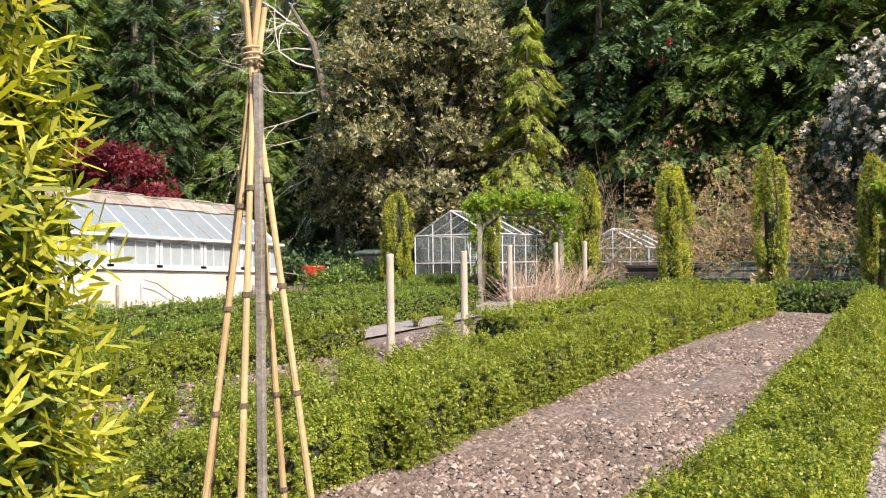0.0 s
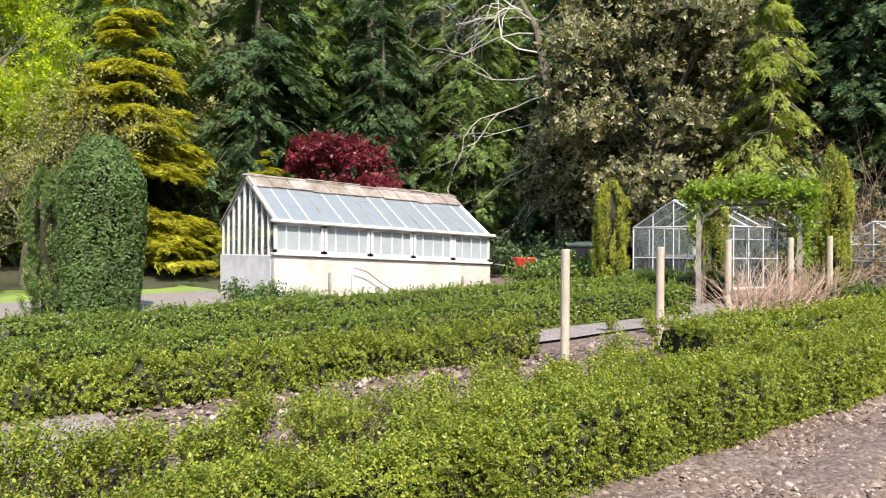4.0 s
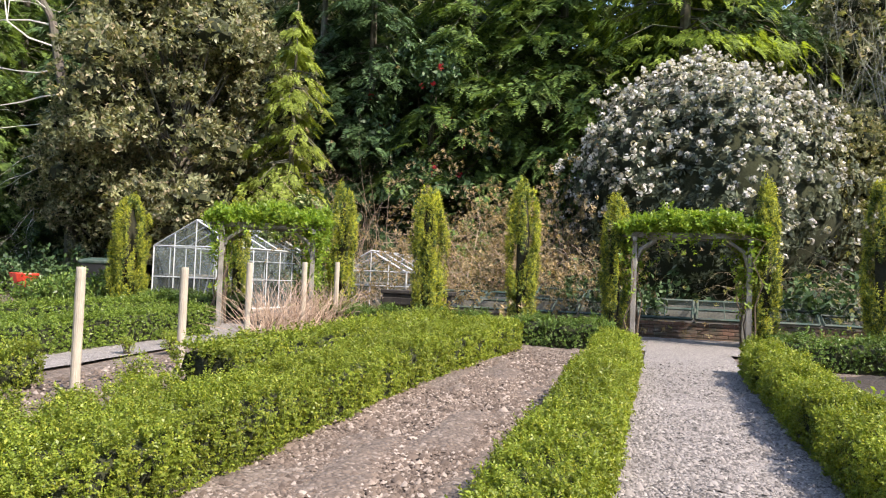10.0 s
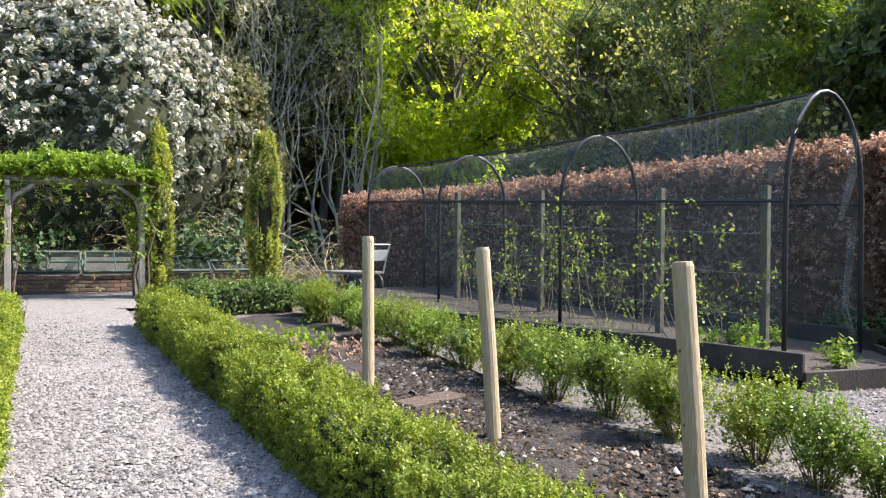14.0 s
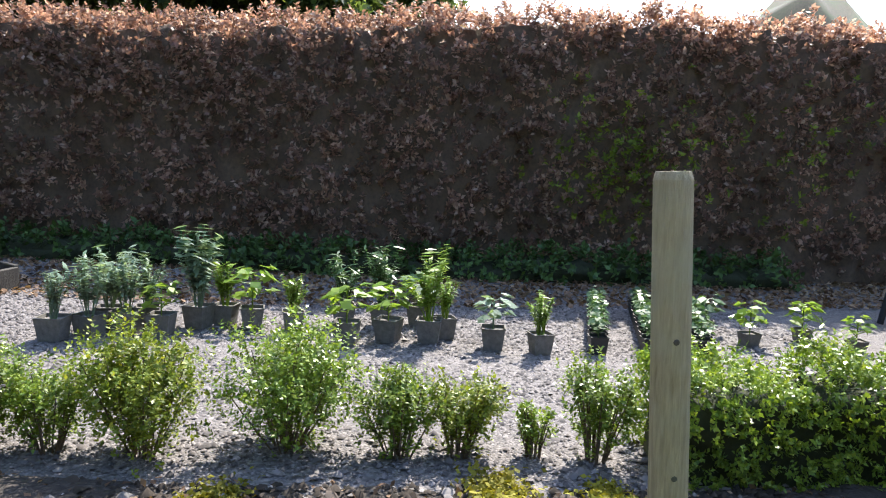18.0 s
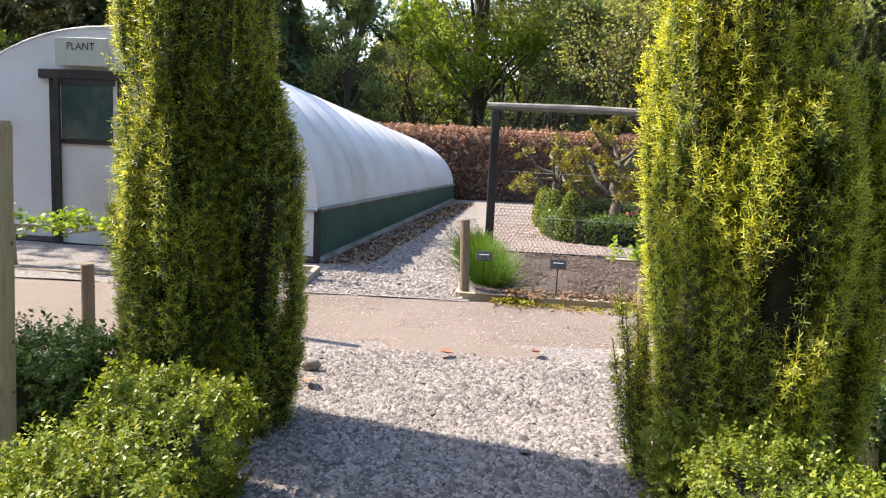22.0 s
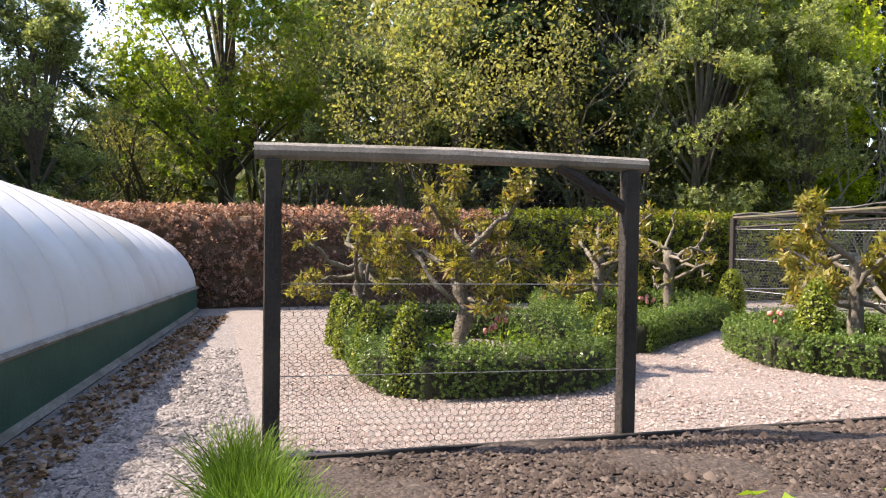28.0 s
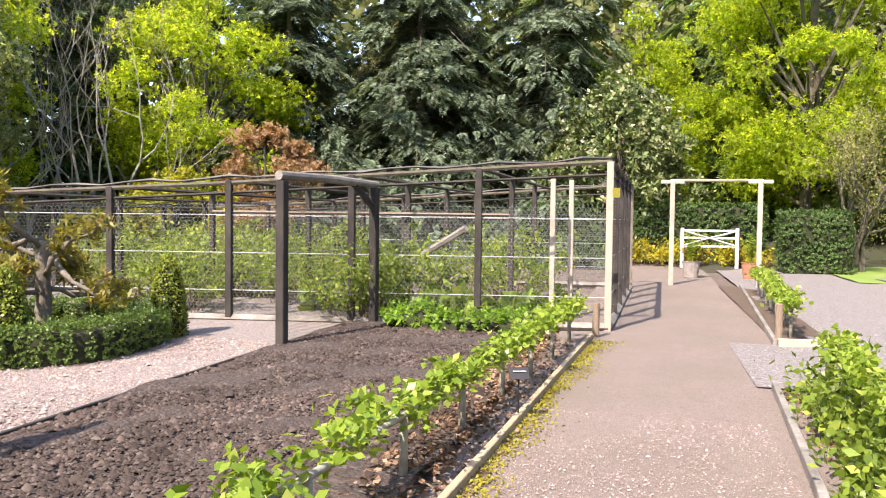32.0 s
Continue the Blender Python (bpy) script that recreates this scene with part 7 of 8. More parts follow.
def fruit_tree(label, at, h, seed, leaves=700):
    """An old spur-pruned fruit tree: knotty trunk, crooked level arms with knuckles, tufts of drooping leaves."""
    r = np.random.default_rng(seed)
    t = thing("fruit_tree", label, "tree", (*at, 0.05), group="old fruit trees")
    sh = Shape()
    zs = np.linspace(-0.05, h * 0.6, 9)
    sh.tube([(r.normal(0, 0.018), r.normal(0, 0.018), z) for z in zs], [0.105, 0.085, 0.078, 0.084, 0.074, 0.08, 0.072, 0.082, 0.06], 10)
    tufts = []
    for k in range(11):
        a = 2.4 * k + r.normal(0, 0.3)
        z0 = h * (0.3 + 0.3 * (k / 10))
        p = Vector((0, 0, z0))
        d = Vector((math.cos(a), math.sin(a), r.uniform(0.05, 0.4)))
        q, rr = [p], [0.036]
        for j in range(6):
            d = (d.normalized() + Vector(r.normal(0, 0.3, 3)) + Vector((0, 0, 0.06 if k > 6 else -0.05))).normalized()
            p = p + d * r.uniform(0.1, 0.19)
            p.z = min(max(p.z, h * 0.28), h * 0.92)
            q.append(p)
            rr.append((0.03 - 0.0032 * j) * (1.25 if j % 2 else 0.85))
            if j > 2 or (j == 2 and r.uniform() < 0.5):
                u = p + Vector((r.normal(0, 0.05), r.normal(0, 0.05), r.uniform(0.04, 0.13)))
                sh.tube([p, u], [0.017, 0.012], 5)
                tufts.append((*u,))
        sh.tube(q, rr, 7)
        tufts.append((*p,))
    part("branchwork", sh, M_FRUITBARK, t, smooth=True)
    e = np.array(tufts)
    m = max(12, leaves // 8)
    c = e[r.integers(0, len(e), m)] + r.normal(0, 0.065, (m, 3)) * np.array((1, 1, 0.7))
    part("leafage", mesh_np("leafage", *sprigs(c, np.zeros((m, 3)) + np.array((0, 0, 0.5)), 0.085, 0.03, r, 8, 0.7, -0.25, 0.5), M_FRUITLEAF), None, t)


M_FRUITLEAF = leafy("bronze_young_leaves", (0.13, 0.12, 0.028), (0.28, 0.27, 0.055), 0.4, 0.4, tip=(0.32, 0.2, 0.08), patch=0.1)
fruit_tree("old knotty fruit tree with bronze young leaves", (-3.62, -10.6), 1.95, 641, 2600)
fruit_tree("old fruit tree with leafy arms in a round bed", (-7.9, -10.0), 1.85, 642, 3000)
fruit_tree("pale bare fruit tree in the long bed", (-8.0, -13.7), 1.75, 643, 300)
fruit_tree("fruit tree breaking into leaf", (-6.4, -13.0), 1.75, 644, 1500)
fruit_tree("fruit tree near the south hedge", (-2.9, -12.2), 1.7, 645, 1300)


# ---- stepover apples, edging and labels ----
def stepover(label, a, b, seed, step=1.0, height=0.36):
    r = np.random.default_rng(seed)
    A, B = Vector((*a, 0.05)), Vector((*b, 0.05))
    L = (B - A).length
    d = (B - A).normalized()
    n = int(L / step)
    for k in range(n):
        p = A + d * (step * (k + 0.5))
        t = thing("stepover_apple", label, "fruit tree", p, math.atan2(d.y, d.x), group="stepover apples")
        sh = Shape().tube([(0, 0, -0.05), (0.01, 0, height * 0.5), (0, 0, height)], [0.028, 0.022, 0.024], 7)
        sh.tube([(-step * 0.5, 0, height + r.normal(0, 0.02)), (-0.2, 0, height + 0.01), (0.2, 0, height), (step * 0.5, 0, height + r.normal(0, 0.02))], [0.012, 0.018, 0.018, 0.012], 6)
        part("trunk", sh, M_PALEBARK, t, smooth=True)
        m = 430
        cen = np.stack([r.uniform(-step / 2, step / 2, 16), r.normal(0, 0.06, 16), height + r.uniform(0.0, 0.11, 16)], 1)
        c = cen[r.integers(0, 16, m)] + r.normal(0, 0.045, (m, 3))
        part("leafage", mesh_np("leafage", *leaf_quads(c, r.normal(size=(m, 3)) * 0.5 + np.array((0, 0, 1.0)), 0.062, 0.04, r, 0.5), M_APPLE), None, t)


M_APPLE = leafy("young_apple_leaves", (0.13, 0.22, 0.025), (0.27, 0.38, 0.05), 0.4, 0.35, tip=(0.42, 0.48, 0.12), patch=0.1)
stepover("low stepover apple in bright young leaf", (-2.5, -5.26), (-10.6, -4.72), 701)
stepover("low stepover apple in bright young leaf", (0.5, -5.5), (7.5, -5.6), 702)
stepover("low stepover apple beside the grit path", (-3.4, -2.66), (-8.5, -2.42), 703, 1.0, 0.35)
stepover("low stepover apple behind the gate arch", (-10.9, -2.25), (-17.9, -1.8), 704)


def edging(label, pts, w=0.04, h=0.1, mat=None, lift=0.03):
    t = thing("bed_edging", label, "edging", group="timber edging")
    for p, q in zip(pts, pts[1:]):
        d = Vector(q) - Vector(p)
        n = max(1, int(d.length / 2.4))
        for k in range(n):
            a, b = Vector(p).lerp(Vector(q), k / n), Vector(p).lerp(Vector(q), (k + 1) / n)
            m = (a + b) / 2
            part("board", Shape().box((m.x, m.y, gz(m.y) + lift + h / 2 - 0.03), ((b - a).length - 0.008, w, h), math.atan2(d.y, d.x), bev=0.005), mat or M_GREYWOOD, t)


edging("grey timber edging along the dug bed", [(-1.2, -5.08), (-4.5, -4.85), (-10.5, -4.55)], 0.045, 0.09, M_WOOD)
edging("inner timber edging of the apple strip", [(-4.9, -5.2), (-10.3, -4.95)], 0.03, 0.07, M_WOOD)
edging("dark timber edging of the dug bed", [(-10.55, -5.0), (-10.5, -7.62), (-1.35, -7.72)], 0.03, 0.1, M_DARKWOOD)
edging("grey timber edging of the bed corner", [(-1.2, -5.08), (-1.25, -5.6)], 0.05, 0.09, M_PALEWOOD)
edging("pale timber edging by the polytunnel", [(0.2, -5.3), (0.2, -5.95), (1.6, -6.0)], 0.06, 0.1, M_PALEWOOD)
edging("low brown timber edging by the polytunnel", [(0.22, -5.3), (7.5, -5.25)], 0.05, 0.05, M_OLDPOST)
edging("pale timber edging at the yew", [(0.05, -3.72), (0.05, -2.9)], 0.07, 0.11, M_WOOD)
edging("pale timber edging at the golden yew", [(-2.29, -3.4), (-2.24, -2.7)], 0.07, 0.11, M_PALEWOOD)
edging("pale timber edging at the golden yew", [(-2.25, -2.7), (-2.5, -2.78)], 0.06, 0.1, M_PALEWOOD)
edging("grey timber edging of the grit path", [(-2.35, -3.45), (-5.4, -3.04), (-8.2, -2.86)], 0.05, 0.1)
edging("grey timber edging of the grit path", [(-10.6, -2.48), (-10.65, -1.85)], 0.06, 0.12, M_PALEWOOD)
edging("grey timber edging of the grit path", [(-10.65, -2.5), (-19, -2.0)], 0.05, 0.1)


def plant_label(at, rz, label="small black plant label on a stake"):
    t = thing("plant_label", label, "plant label", (*at, 0.05), rz, group="plant labels")
    part("stem", Shape().tube([(0, 0, -0.05), (0, 0, 0.3)], 0.006, 6), M_BLACK, t)
    pl = part("plate", Shape().box((0, -0.012, 0.32), (0.14, 0.006, 0.09), 0, tilt=-0.6, bev=0.002), M_BLACK, t)
    sh = Shape()
    for k, wd in enumerate((0.09, 0.06)):
        sh.box((0, -0.017 + 0.012 * k, 0.335 - 0.02 * k), (wd, 0.002, 0.006), 0, tilt=-0.6)
    part("lettering", sh, M_CHALK, pl, "two pale lines of writing")


plant_label((-2.06, -5.12), radians(180))
plant_label((-6.5, -4.75), radians(110))
plant_label((-1.42, -5.4), radians(180))
for k in range(8):
    thicket("grass_tuft", "bright green tuft of chives by the post", (-1.5 + 0.02 * k, -5.42 - 0.27 * k), 0.13, 0.4 + 0.03 * (k % 2), 720 + k, 520, M_GRASS, group="grass tufts", thick=0.0035, lean=0.25, category="grass")
hedge("chive_row", "low row of green chives", [(-10.2, -5.2), (-10.3, -7.0)], 0.35, 0.2, 0.05, 1.2, M_GRASS, category="herbs", group="herbs", seed=57, base=0.08)
for x, y, q in [(1.35, 2.3, 0.18), (1.55, 1.2, 0.2), (1.5, 0.75, 0.14), (-1.7, -5.0, 0.14)]:
    t = thing("moss_patch", "golden moss on the ground", "moss", (x, y, 0.04))
    r = np.random.default_rng(int(100 * q + 10 * abs(x)))
    n = 900
    c = np.stack([r.normal(0, q * 0.6, n), r.normal(0, q * 0.35, n), r.uniform(0.0, 0.035, n)], 1)
    part("cushion", mesh_np("cushion", *leaf_quads(c, np.zeros((n, 3)) + np.array((0, 0, 1.0)), 0.03, 0.02, r, 0.7), M_MOSSL), None, t)

for k in range(9):
    thicket("green_clump", "leafy green clump under the apple row", (-3.4 - 0.55 * k, -2.86 + 0.045 * k + 0.1 * (k % 2)), 0.24, 0.34, 730 + k, 34, M_CLIMB, M_BOX, 480, 0.05, group="green clumps", thick=0.004, category="plant")


# ---- at the end of the grit path ----
def gate_arch():
    t = thing("timber_arch", "plain pale timber arch across the path", "garden arch")
    for y in (-3.45, -1.65):
        part("post", Shape().box((-18.9, y, 1.15), (0.1, 0.1, 2.35), 0, bev=0.006), M_PALEWOOD, t)
        part("crosspiece", Shape().box((-18.9, y, 2.3), (0.5, 0.06, 0.08), 1.57, bev=0.006), M_PALEWOOD, t)
    part("beam", Shape().tube([(-18.9, -3.5, 2.33), (-18.9, -1.6, 2.33)], 0.03, 5), M_PALEWOOD, t)
    g = thing("white_gate", "white painted five-bar gate", "gate", (-25.5, -2.2, 0.05))
    for y in (-0.78, 0.78):
        part("gate_post", Shape().box((0, y, 0.6), (0.1, 0.1, 1.2), 0, bev=0.008), M_WHITEWOOD, g)
    for z in (0.65, 0.9, 1.12):
        part("bar", Shape().box((0, 0, z), (0.04, 1.5, 0.06), 0, bev=0.006), M_WHITEWOOD, g)
    for s in (-1, 1):
        part("diagonal", Shape().tube([(0.03, -0.72 * s, 0.68), (0.03, 0, 0.9), (0.03, 0.72 * s, 1.1)], 0.025, 4), M_WHITEWOOD, g)
    for y, m, nm in ((-2.9, M_STONE, "stone"), (-1.5, M_TERRA, "terracotta")):
        p = pot((-21.5, y), 0.45, 0.4, True, m, nm + " planter with yellow flowers by the gate")
        pot_plant(p, "stems", 0.4, 0.7, int(800 + 10 * y), M_APPLE)
    for k in range(6):
        thicket("yellow_shrub", "yellow-flowering shrub by the gate", (-26.5 + 0.1 * k, -4.6 + 0.75 * k), 0.5, 0.9, 810 + k, 30, M_TWIG, M_YELLOW, 700, 0.07, group="yellow shrubs")
    b = thing("raised_planter", "dark timber raised planter in the yard", "planter", (-13.5, 0.6, 0))
    for x, y, sx, sy in ((0, -0.6, 2.6, 0.08), (0, 0.6, 2.6, 0.08), (-1.3, 0, 0.08, 1.1), (1.3, 0, 0.08, 1.1)):
        part("side", Shape().box((x, y, 0.2), (sx, sy, 0.4), 0, bev=0.01), M_DARKWOOD, b)
    part("soil", Shape().box((0, 0, 0.17), (2.5, 1.1, 0.34)), M_DARKSOIL, b)


M_YELLOW = leafy("yellow_flowers", (0.2, 0.25, 0.03), (0.55, 0.45, 0.03), 0.3, 0.5)
gate_arch()


# ---- bin, trough, trolley ----
def trolley(at, rz):
    t = thing("garden_trolley", "grey metal hand trolley with pneumatic tyres", "trolley", (*at, gz(at[1])), rz)
    part("platform", Shape().box((0, 0, 0.42), (0.62, 0.95, 0.05), 0, bev=0.01), M_GREYWOOD, t)
    part("handle", Shape().tube([(-0.28, -0.46, 0.4), (-0.28, -0.62, 0.95), (0.28, -0.62, 0.95), (0.28, -0.46, 0.4)], 0.018, 8), M_ALU, t)
    part("back_panel", Shape().box((0, -0.57, 0.75), (0.5, 0.02, 0.2), 0, tilt=0.28), M_ALU, t)
    for x in (-0.3, 0.3):
        w = part("wheel", Shape().tube([(x - 0.05, -0.25, 0.2), (x - 0.02, -0.25, 0.2), (x + 0.02, -0.25, 0.2), (x + 0.05, -0.25, 0.2)], [0.15, 0.2, 0.2, 0.15], 18), M_BLACK, t, "black tyre")
        part("rim", Shape().tube([(x - 0.055, -0.25, 0.2), (x + 0.055, -0.25, 0.2)], 0.08, 12), M_ALU, w)
    for x in (-0.25, 0.25):
        part("leg", Shape().box((x, 0.4, 0.2), (0.04, 0.04, 0.42)), M_ALU, t)


trolley((2.62, 14.3), 0.5)
t = thing("wheelbarrow", "red plastic wheelbarrow tipped by the greenhouse", "wheelbarrow", (-17.0, 13.75, gz(13.7)), 0.8)
part("tray", Shape().tube([(0, 0, 0.45), (0.02, 0, 0.6), (0.03, 0, 0.78), (0.03, 0, 0.8)], [0.16, 0.26, 0.32, 0.31], 12), M_RED, t)
for s in (-1, 1):
    part("leg", Shape().tube([(-0.3, 0.2 * s, 0), (-0.15, 0.12 * s, 0.55)], 0.02, 6), M_BLACK, t)
    part("handle", Shape().tube([(0.48, 0.05 * s, 0.2), (0.0, 0.2 * s, 0.5), (-0.75, 0.27 * s, 0.62)], 0.016, 6), M_BLACK, t)
part("wheel", Shape().tube([(0.5, -0.05, 0.2), (0.5, 0.05, 0.2)], 0.2, 16), M_BLACK, t)
t = thing("compost_bin", "dark compost bin among ivy", "bin", (-15.9, 14.9, gz(14.9) + 0.35), 0.3)
part("body", Shape().box((0, 0, 0.35), (0.6, 0.6, 0.75), 0, bev=0.03), M_POTBLACK, t)
part("lid", Shape().box((0, 0, 0.76), (0.7, 0.66, 0.1), 0, tilt=0.1, bev=0.03), M_GREENPAINT, t, "dark green lid")
t = thing("dark_trough", "dark timber trough by the low glasshouse", "planter", (-7.9, 16.2, gz(16.2)))
for z, sx, sy, sz in ((0.16, 1.6, 0.7, 0.36), (0.42, 1.7, 0.8, 0.16), (0.54, 1.64, 0.74, 0.08), (0.62, 1.7, 0.8, 0.08)):
    part("course", Shape().box((0, 0, z), (sx, sy, sz), 0, bev=0.01), M_DARKWOOD, t)
t = thing("slate_slab", "thin reddish-brown slab lying in the soil", "slab", (0.55, 6.1, gz(6.1) + 0.05), 0.4)
part("slab", Shape().box((0, 0, 0), (0.62, 0.24, 0.03), 0, bev=0.01), M_SOILDRY, t)
for k, (x, y, a) in enumerate([(-1.14, -3.2, 0.3), (-1.73, -3.33, 1.2), (-0.4, -2.5, 2.0)]):
    t = thing("fallen_leaf", "curled brown fallen leaf on the gravel", "leaf", (x, y, 0.06), a, group="fallen leaves")
    part("blade", Shape().add([(-0.06, 0, 0.0), (-0.02, -0.045, 0.025), (0.05, -0.03, 0.02), (0.07, 0, 0.035), (0.05, 0.035, 0.03), (-0.02, 0.04, 0.02), (0.0, 0, 0.004)], [(0, 1, 6, 6), (1, 2, 6, 6), (2, 3, 6, 6), (3, 4, 6, 6), (4, 5, 6, 6), (5, 0, 6, 6)]), M_TERRA, t)
t = thing("pale_stone", "pale cobble on the gravel", "stone", (-0.36, -2.78, 0.045))
part("cobble", Shape().tube([(-0.06, 0, 0.02), (-0.035, 0, 0.025), (0.02, 0, 0.03), (0.06, 0, 0.02)], [0.01, 0.035, 0.04, 0.01], 9), M_STONE, t, smooth=True)
for k, (x, y) in enumerate([(-8.75, 11.0), (-8.7, 11.6), (-8.7, 12.1), (-8.65, 12.7), (-8.6, 13.2)]):
    thicket("raspberry_canes", "row of bare reddish raspberry canes", (x, y), 0.32, 1.1, 830 + k, 80, M_REDTWIG, group="raspberry canes", thick=0.007, lean=0.55)
thicket("low_shrub", "low green shrub by the greenhouse corner", (-16.9, 6.3), 0.6, 0.6, 840, 40, M_TWIG, M_YEWDARK, 2600, 0.05)
thicket("low_shrub", "grassy clump by the greenhouse wall", (-16.7, 7.2), 0.4, 0.5, 841, 400, M_GRASS, thick=0.006)
thicket("ivy_heap", "heap of ivy over rubble", (-15.6, 13.9), 1.2, 0.9, 842, 60, M_TWIG, M_BOXD, 5000, 0.07)
thicket("red_seedlings", "reddish seedlings in the dark soil", (0.35, 8.2), 0.7, 0.16, 843, 60, M_REDTWIG, M_BEECH, 300, 0.05)
thicket("seedlings", "bright green seedlings in the dark soil", (0.1, 9.2), 0.7, 0.18, 844, 60, M_CLIMB, M_CLIMB, 420, 0.05)


# ---- trees round the garden ----
M_FOR1 = leafy("conifer_sprays", (0.06, 0.11, 0.034), (0.2, 0.3, 0.075), 0.3, 0.5, patch=0.45)
M_FOR2 = leafy("dark_conifer_sprays", (0.030, 0.064, 0.030), (0.088, 0.153, 0.055), 0.15, 0.5, patch=0.45)
M_FOR3 = leafy("evergreen_leaves", (0.071, 0.119, 0.043), (0.237, 0.309, 0.106), 0.2, 0.35, tip=(0.428, 0.404, 0.214), patch=0.5)
M_GOLDC = leafy("golden_cypress_sprays", (0.2, 0.22, 0.022), (0.46, 0.46, 0.042), 0.4, 0.5, tip=(0.58, 0.56, 0.08), patch=0.3)
M_LIME = leafy("fresh_maple_leaves", (0.18, 0.28, 0.03), (0.4, 0.51, 0.06), 0.75, 0.5, tip=(0.56, 0.6, 0.1), patch=0.3, glow=(1.9, 1.75, 0.75))
M_MIDG = leafy("spring_leaves", (0.13, 0.21, 0.036), (0.31, 0.41, 0.07), 0.58, 0.5, patch=0.35)
M_OLIVE = leafy("budding_twigs", (0.17, 0.175, 0.07), (0.38, 0.385, 0.14), 0.45, 0.6, patch=0.3)
M_MAROON = leafy("maroon_maple_leaves", (0.091, 0.013, 0.021), (0.234, 0.031, 0.046), 0.3, 0.45)
M_WHITEFL = leafy("white_flower_heads", (0.44, 0.42, 0.41), (0.68, 0.66, 0.65), 0.25, 0.6, patch=0.25)
M_RUST = leafy("coppery_shrub_leaves", (0.25, 0.15, 0.08), (0.5, 0.33, 0.19), 0.4, 0.6)
M_BLUEC = leafy("blue_grey_spruce", (0.055, 0.085, 0.05), (0.17, 0.235, 0.14), 0.25, 0.6, tip=(0.29, 0.36, 0.25), patch=0.5)
M_FARW = leafy("distant_spring_wood", (0.07, 0.095, 0.03), (0.22, 0.25, 0.08), 0.3, 0.7, tip=(0.33, 0.34, 0.13), patch=0.55)


def hill(x, y):
    h = math.hypot(max(0, -x - 24), max(0, y - 21))
    return gz(min(y, 60)) + (0.1 * min(h, 60) if y > -3 else 0) - 0.05


def put(ob, x, y, rz, s=1.0, sz=None):
    ob.matrix_world = Matrix.Translation((x, y, hill(x, y))) @ Matrix.Rotation(rz, 4, "Z") @ Matrix.Diagonal((s, s, sz or s, 1))
    return ob


def again(ob, x, y, rz, s=1.0, sz=None):
    c = copy_thing(ob, Matrix.Identity(4))
    return put(c, x, y, rz, s, sz)


con1 = conifer("cypress", "tall dark green cypress in the wood", 15, 3.6, 901, M_FOR1, 16000, 0.4, 0.23)
put(con1, -20, 27, 0)
con2 = conifer("spruce", "dark drooping conifer in the wood", 17, 4.2, 902, M_FOR2, 17000, 0.5, 0.25)
put(con2, -12, 27, 1)
con3 = conifer("fir", "broad green drooping fir behind the garden", 16, 5.0, 903, M_FOR1, 18000, 0.55, 0.27)
put(con3, -6.5, 25, 2)
M_EVER = leafy("greyish_evergreen_leaves", (0.115, 0.13, 0.06), (0.36, 0.37, 0.2), 0.3, 0.38, tip=(0.56, 0.46, 0.32), patch=0.55)
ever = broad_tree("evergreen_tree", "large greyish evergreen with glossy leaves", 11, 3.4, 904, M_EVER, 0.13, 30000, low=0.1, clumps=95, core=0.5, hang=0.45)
put(ever, -17.4, 19.6, 0.4)
again(ever, -19.6, 19.4, 3.4, 0.7)
spring = broad_tree("maple", "tree in bright lime green spring leaf", 11, 3.2, 905, M_LIME, 0.11, 24000, low=0.05, clumps=70)
put(spring, 8.6, 22.5, 0.2, 1.1, 1.25)
mid = broad_tree("ash", "tree in soft green spring leaf", 13, 3.6, 906, M_MIDG, 0.12, 13000, low=0.2, clumps=55)
put(mid, 7.0, 27.5, 0.9)
bare1 = bare_tree("bare_tree", "tall bare tree with slender pale stems", 12, 907, M_PALEBARK, 4, 4, 0.42, start=0.3, rad=0.075)
put(bare1, 3.0, 23.5, 0)
bare2 = bare_tree("budding_tree", "bare tree hazed with opening buds", 12, 908, M_BARK, 4, 3, 0.5, (M_OLIVE, 5000, 0.11))
put(bare2, 5.0, 24.5, 1.2)


def dead_tree():
    """A leaning tree whose bleached bare limbs reach out of the evergreens, some hanging low."""
    r = np.random.default_rng(909)
    t = thing("bare_tree", "bleached bare limbs reaching out of the evergreens", "tree")
    trunk = [(0, 0, -0.5), (-0.2, 0, 3), (-0.6, -0.1, 6), (-1.2, -0.2, 8.6), (-2.2, -0.4, 10.2)]
    part("trunk", Shape().tube(trunk, [0.24, 0.2, 0.16, 0.12, 0.05], 8), M_BARK, t)
    sh = Shape()
    for z, d, ln in ((6.2, (-1, -0.35, 0.05), 2.3), (7.0, (-1, -0.5, 0.25), 2.6), (7.7, (-1, -0.2, 0.1), 2.7), (8.4, (-1, -0.5, 0.3), 2.6), (9.2, (-0.9, -0.3, 0.5), 2.4), (8.9, (-0.6, -0.8, 0.2), 2.0), (9.8, (-1, 0, 0.3), 2.2)):
        x = np.interp(z, [6, 8.6, 10.2], [-0.6, -1.2, -2.2])
        limbs(sh, (x, -0.2, z), d, ln * 1.25, 0.032, 5, r, 0.55, None, 0.26, -0.02, 5)
    for z, d, ln in ((5.6, (-0.8, -0.5, -0.9), 2.2), (4.6, (-1, -0.5, -0.55), 2.0), (3.4, (-1, -0.6, -0.3), 1.9)):
        limbs(sh, (-0.4, -0.1, z), d, ln, 0.022, 4, r, 0.5, None, 0.25, -0.06, 5)
    part("branchwork", sh, M_BLEACHED, t)
    return t


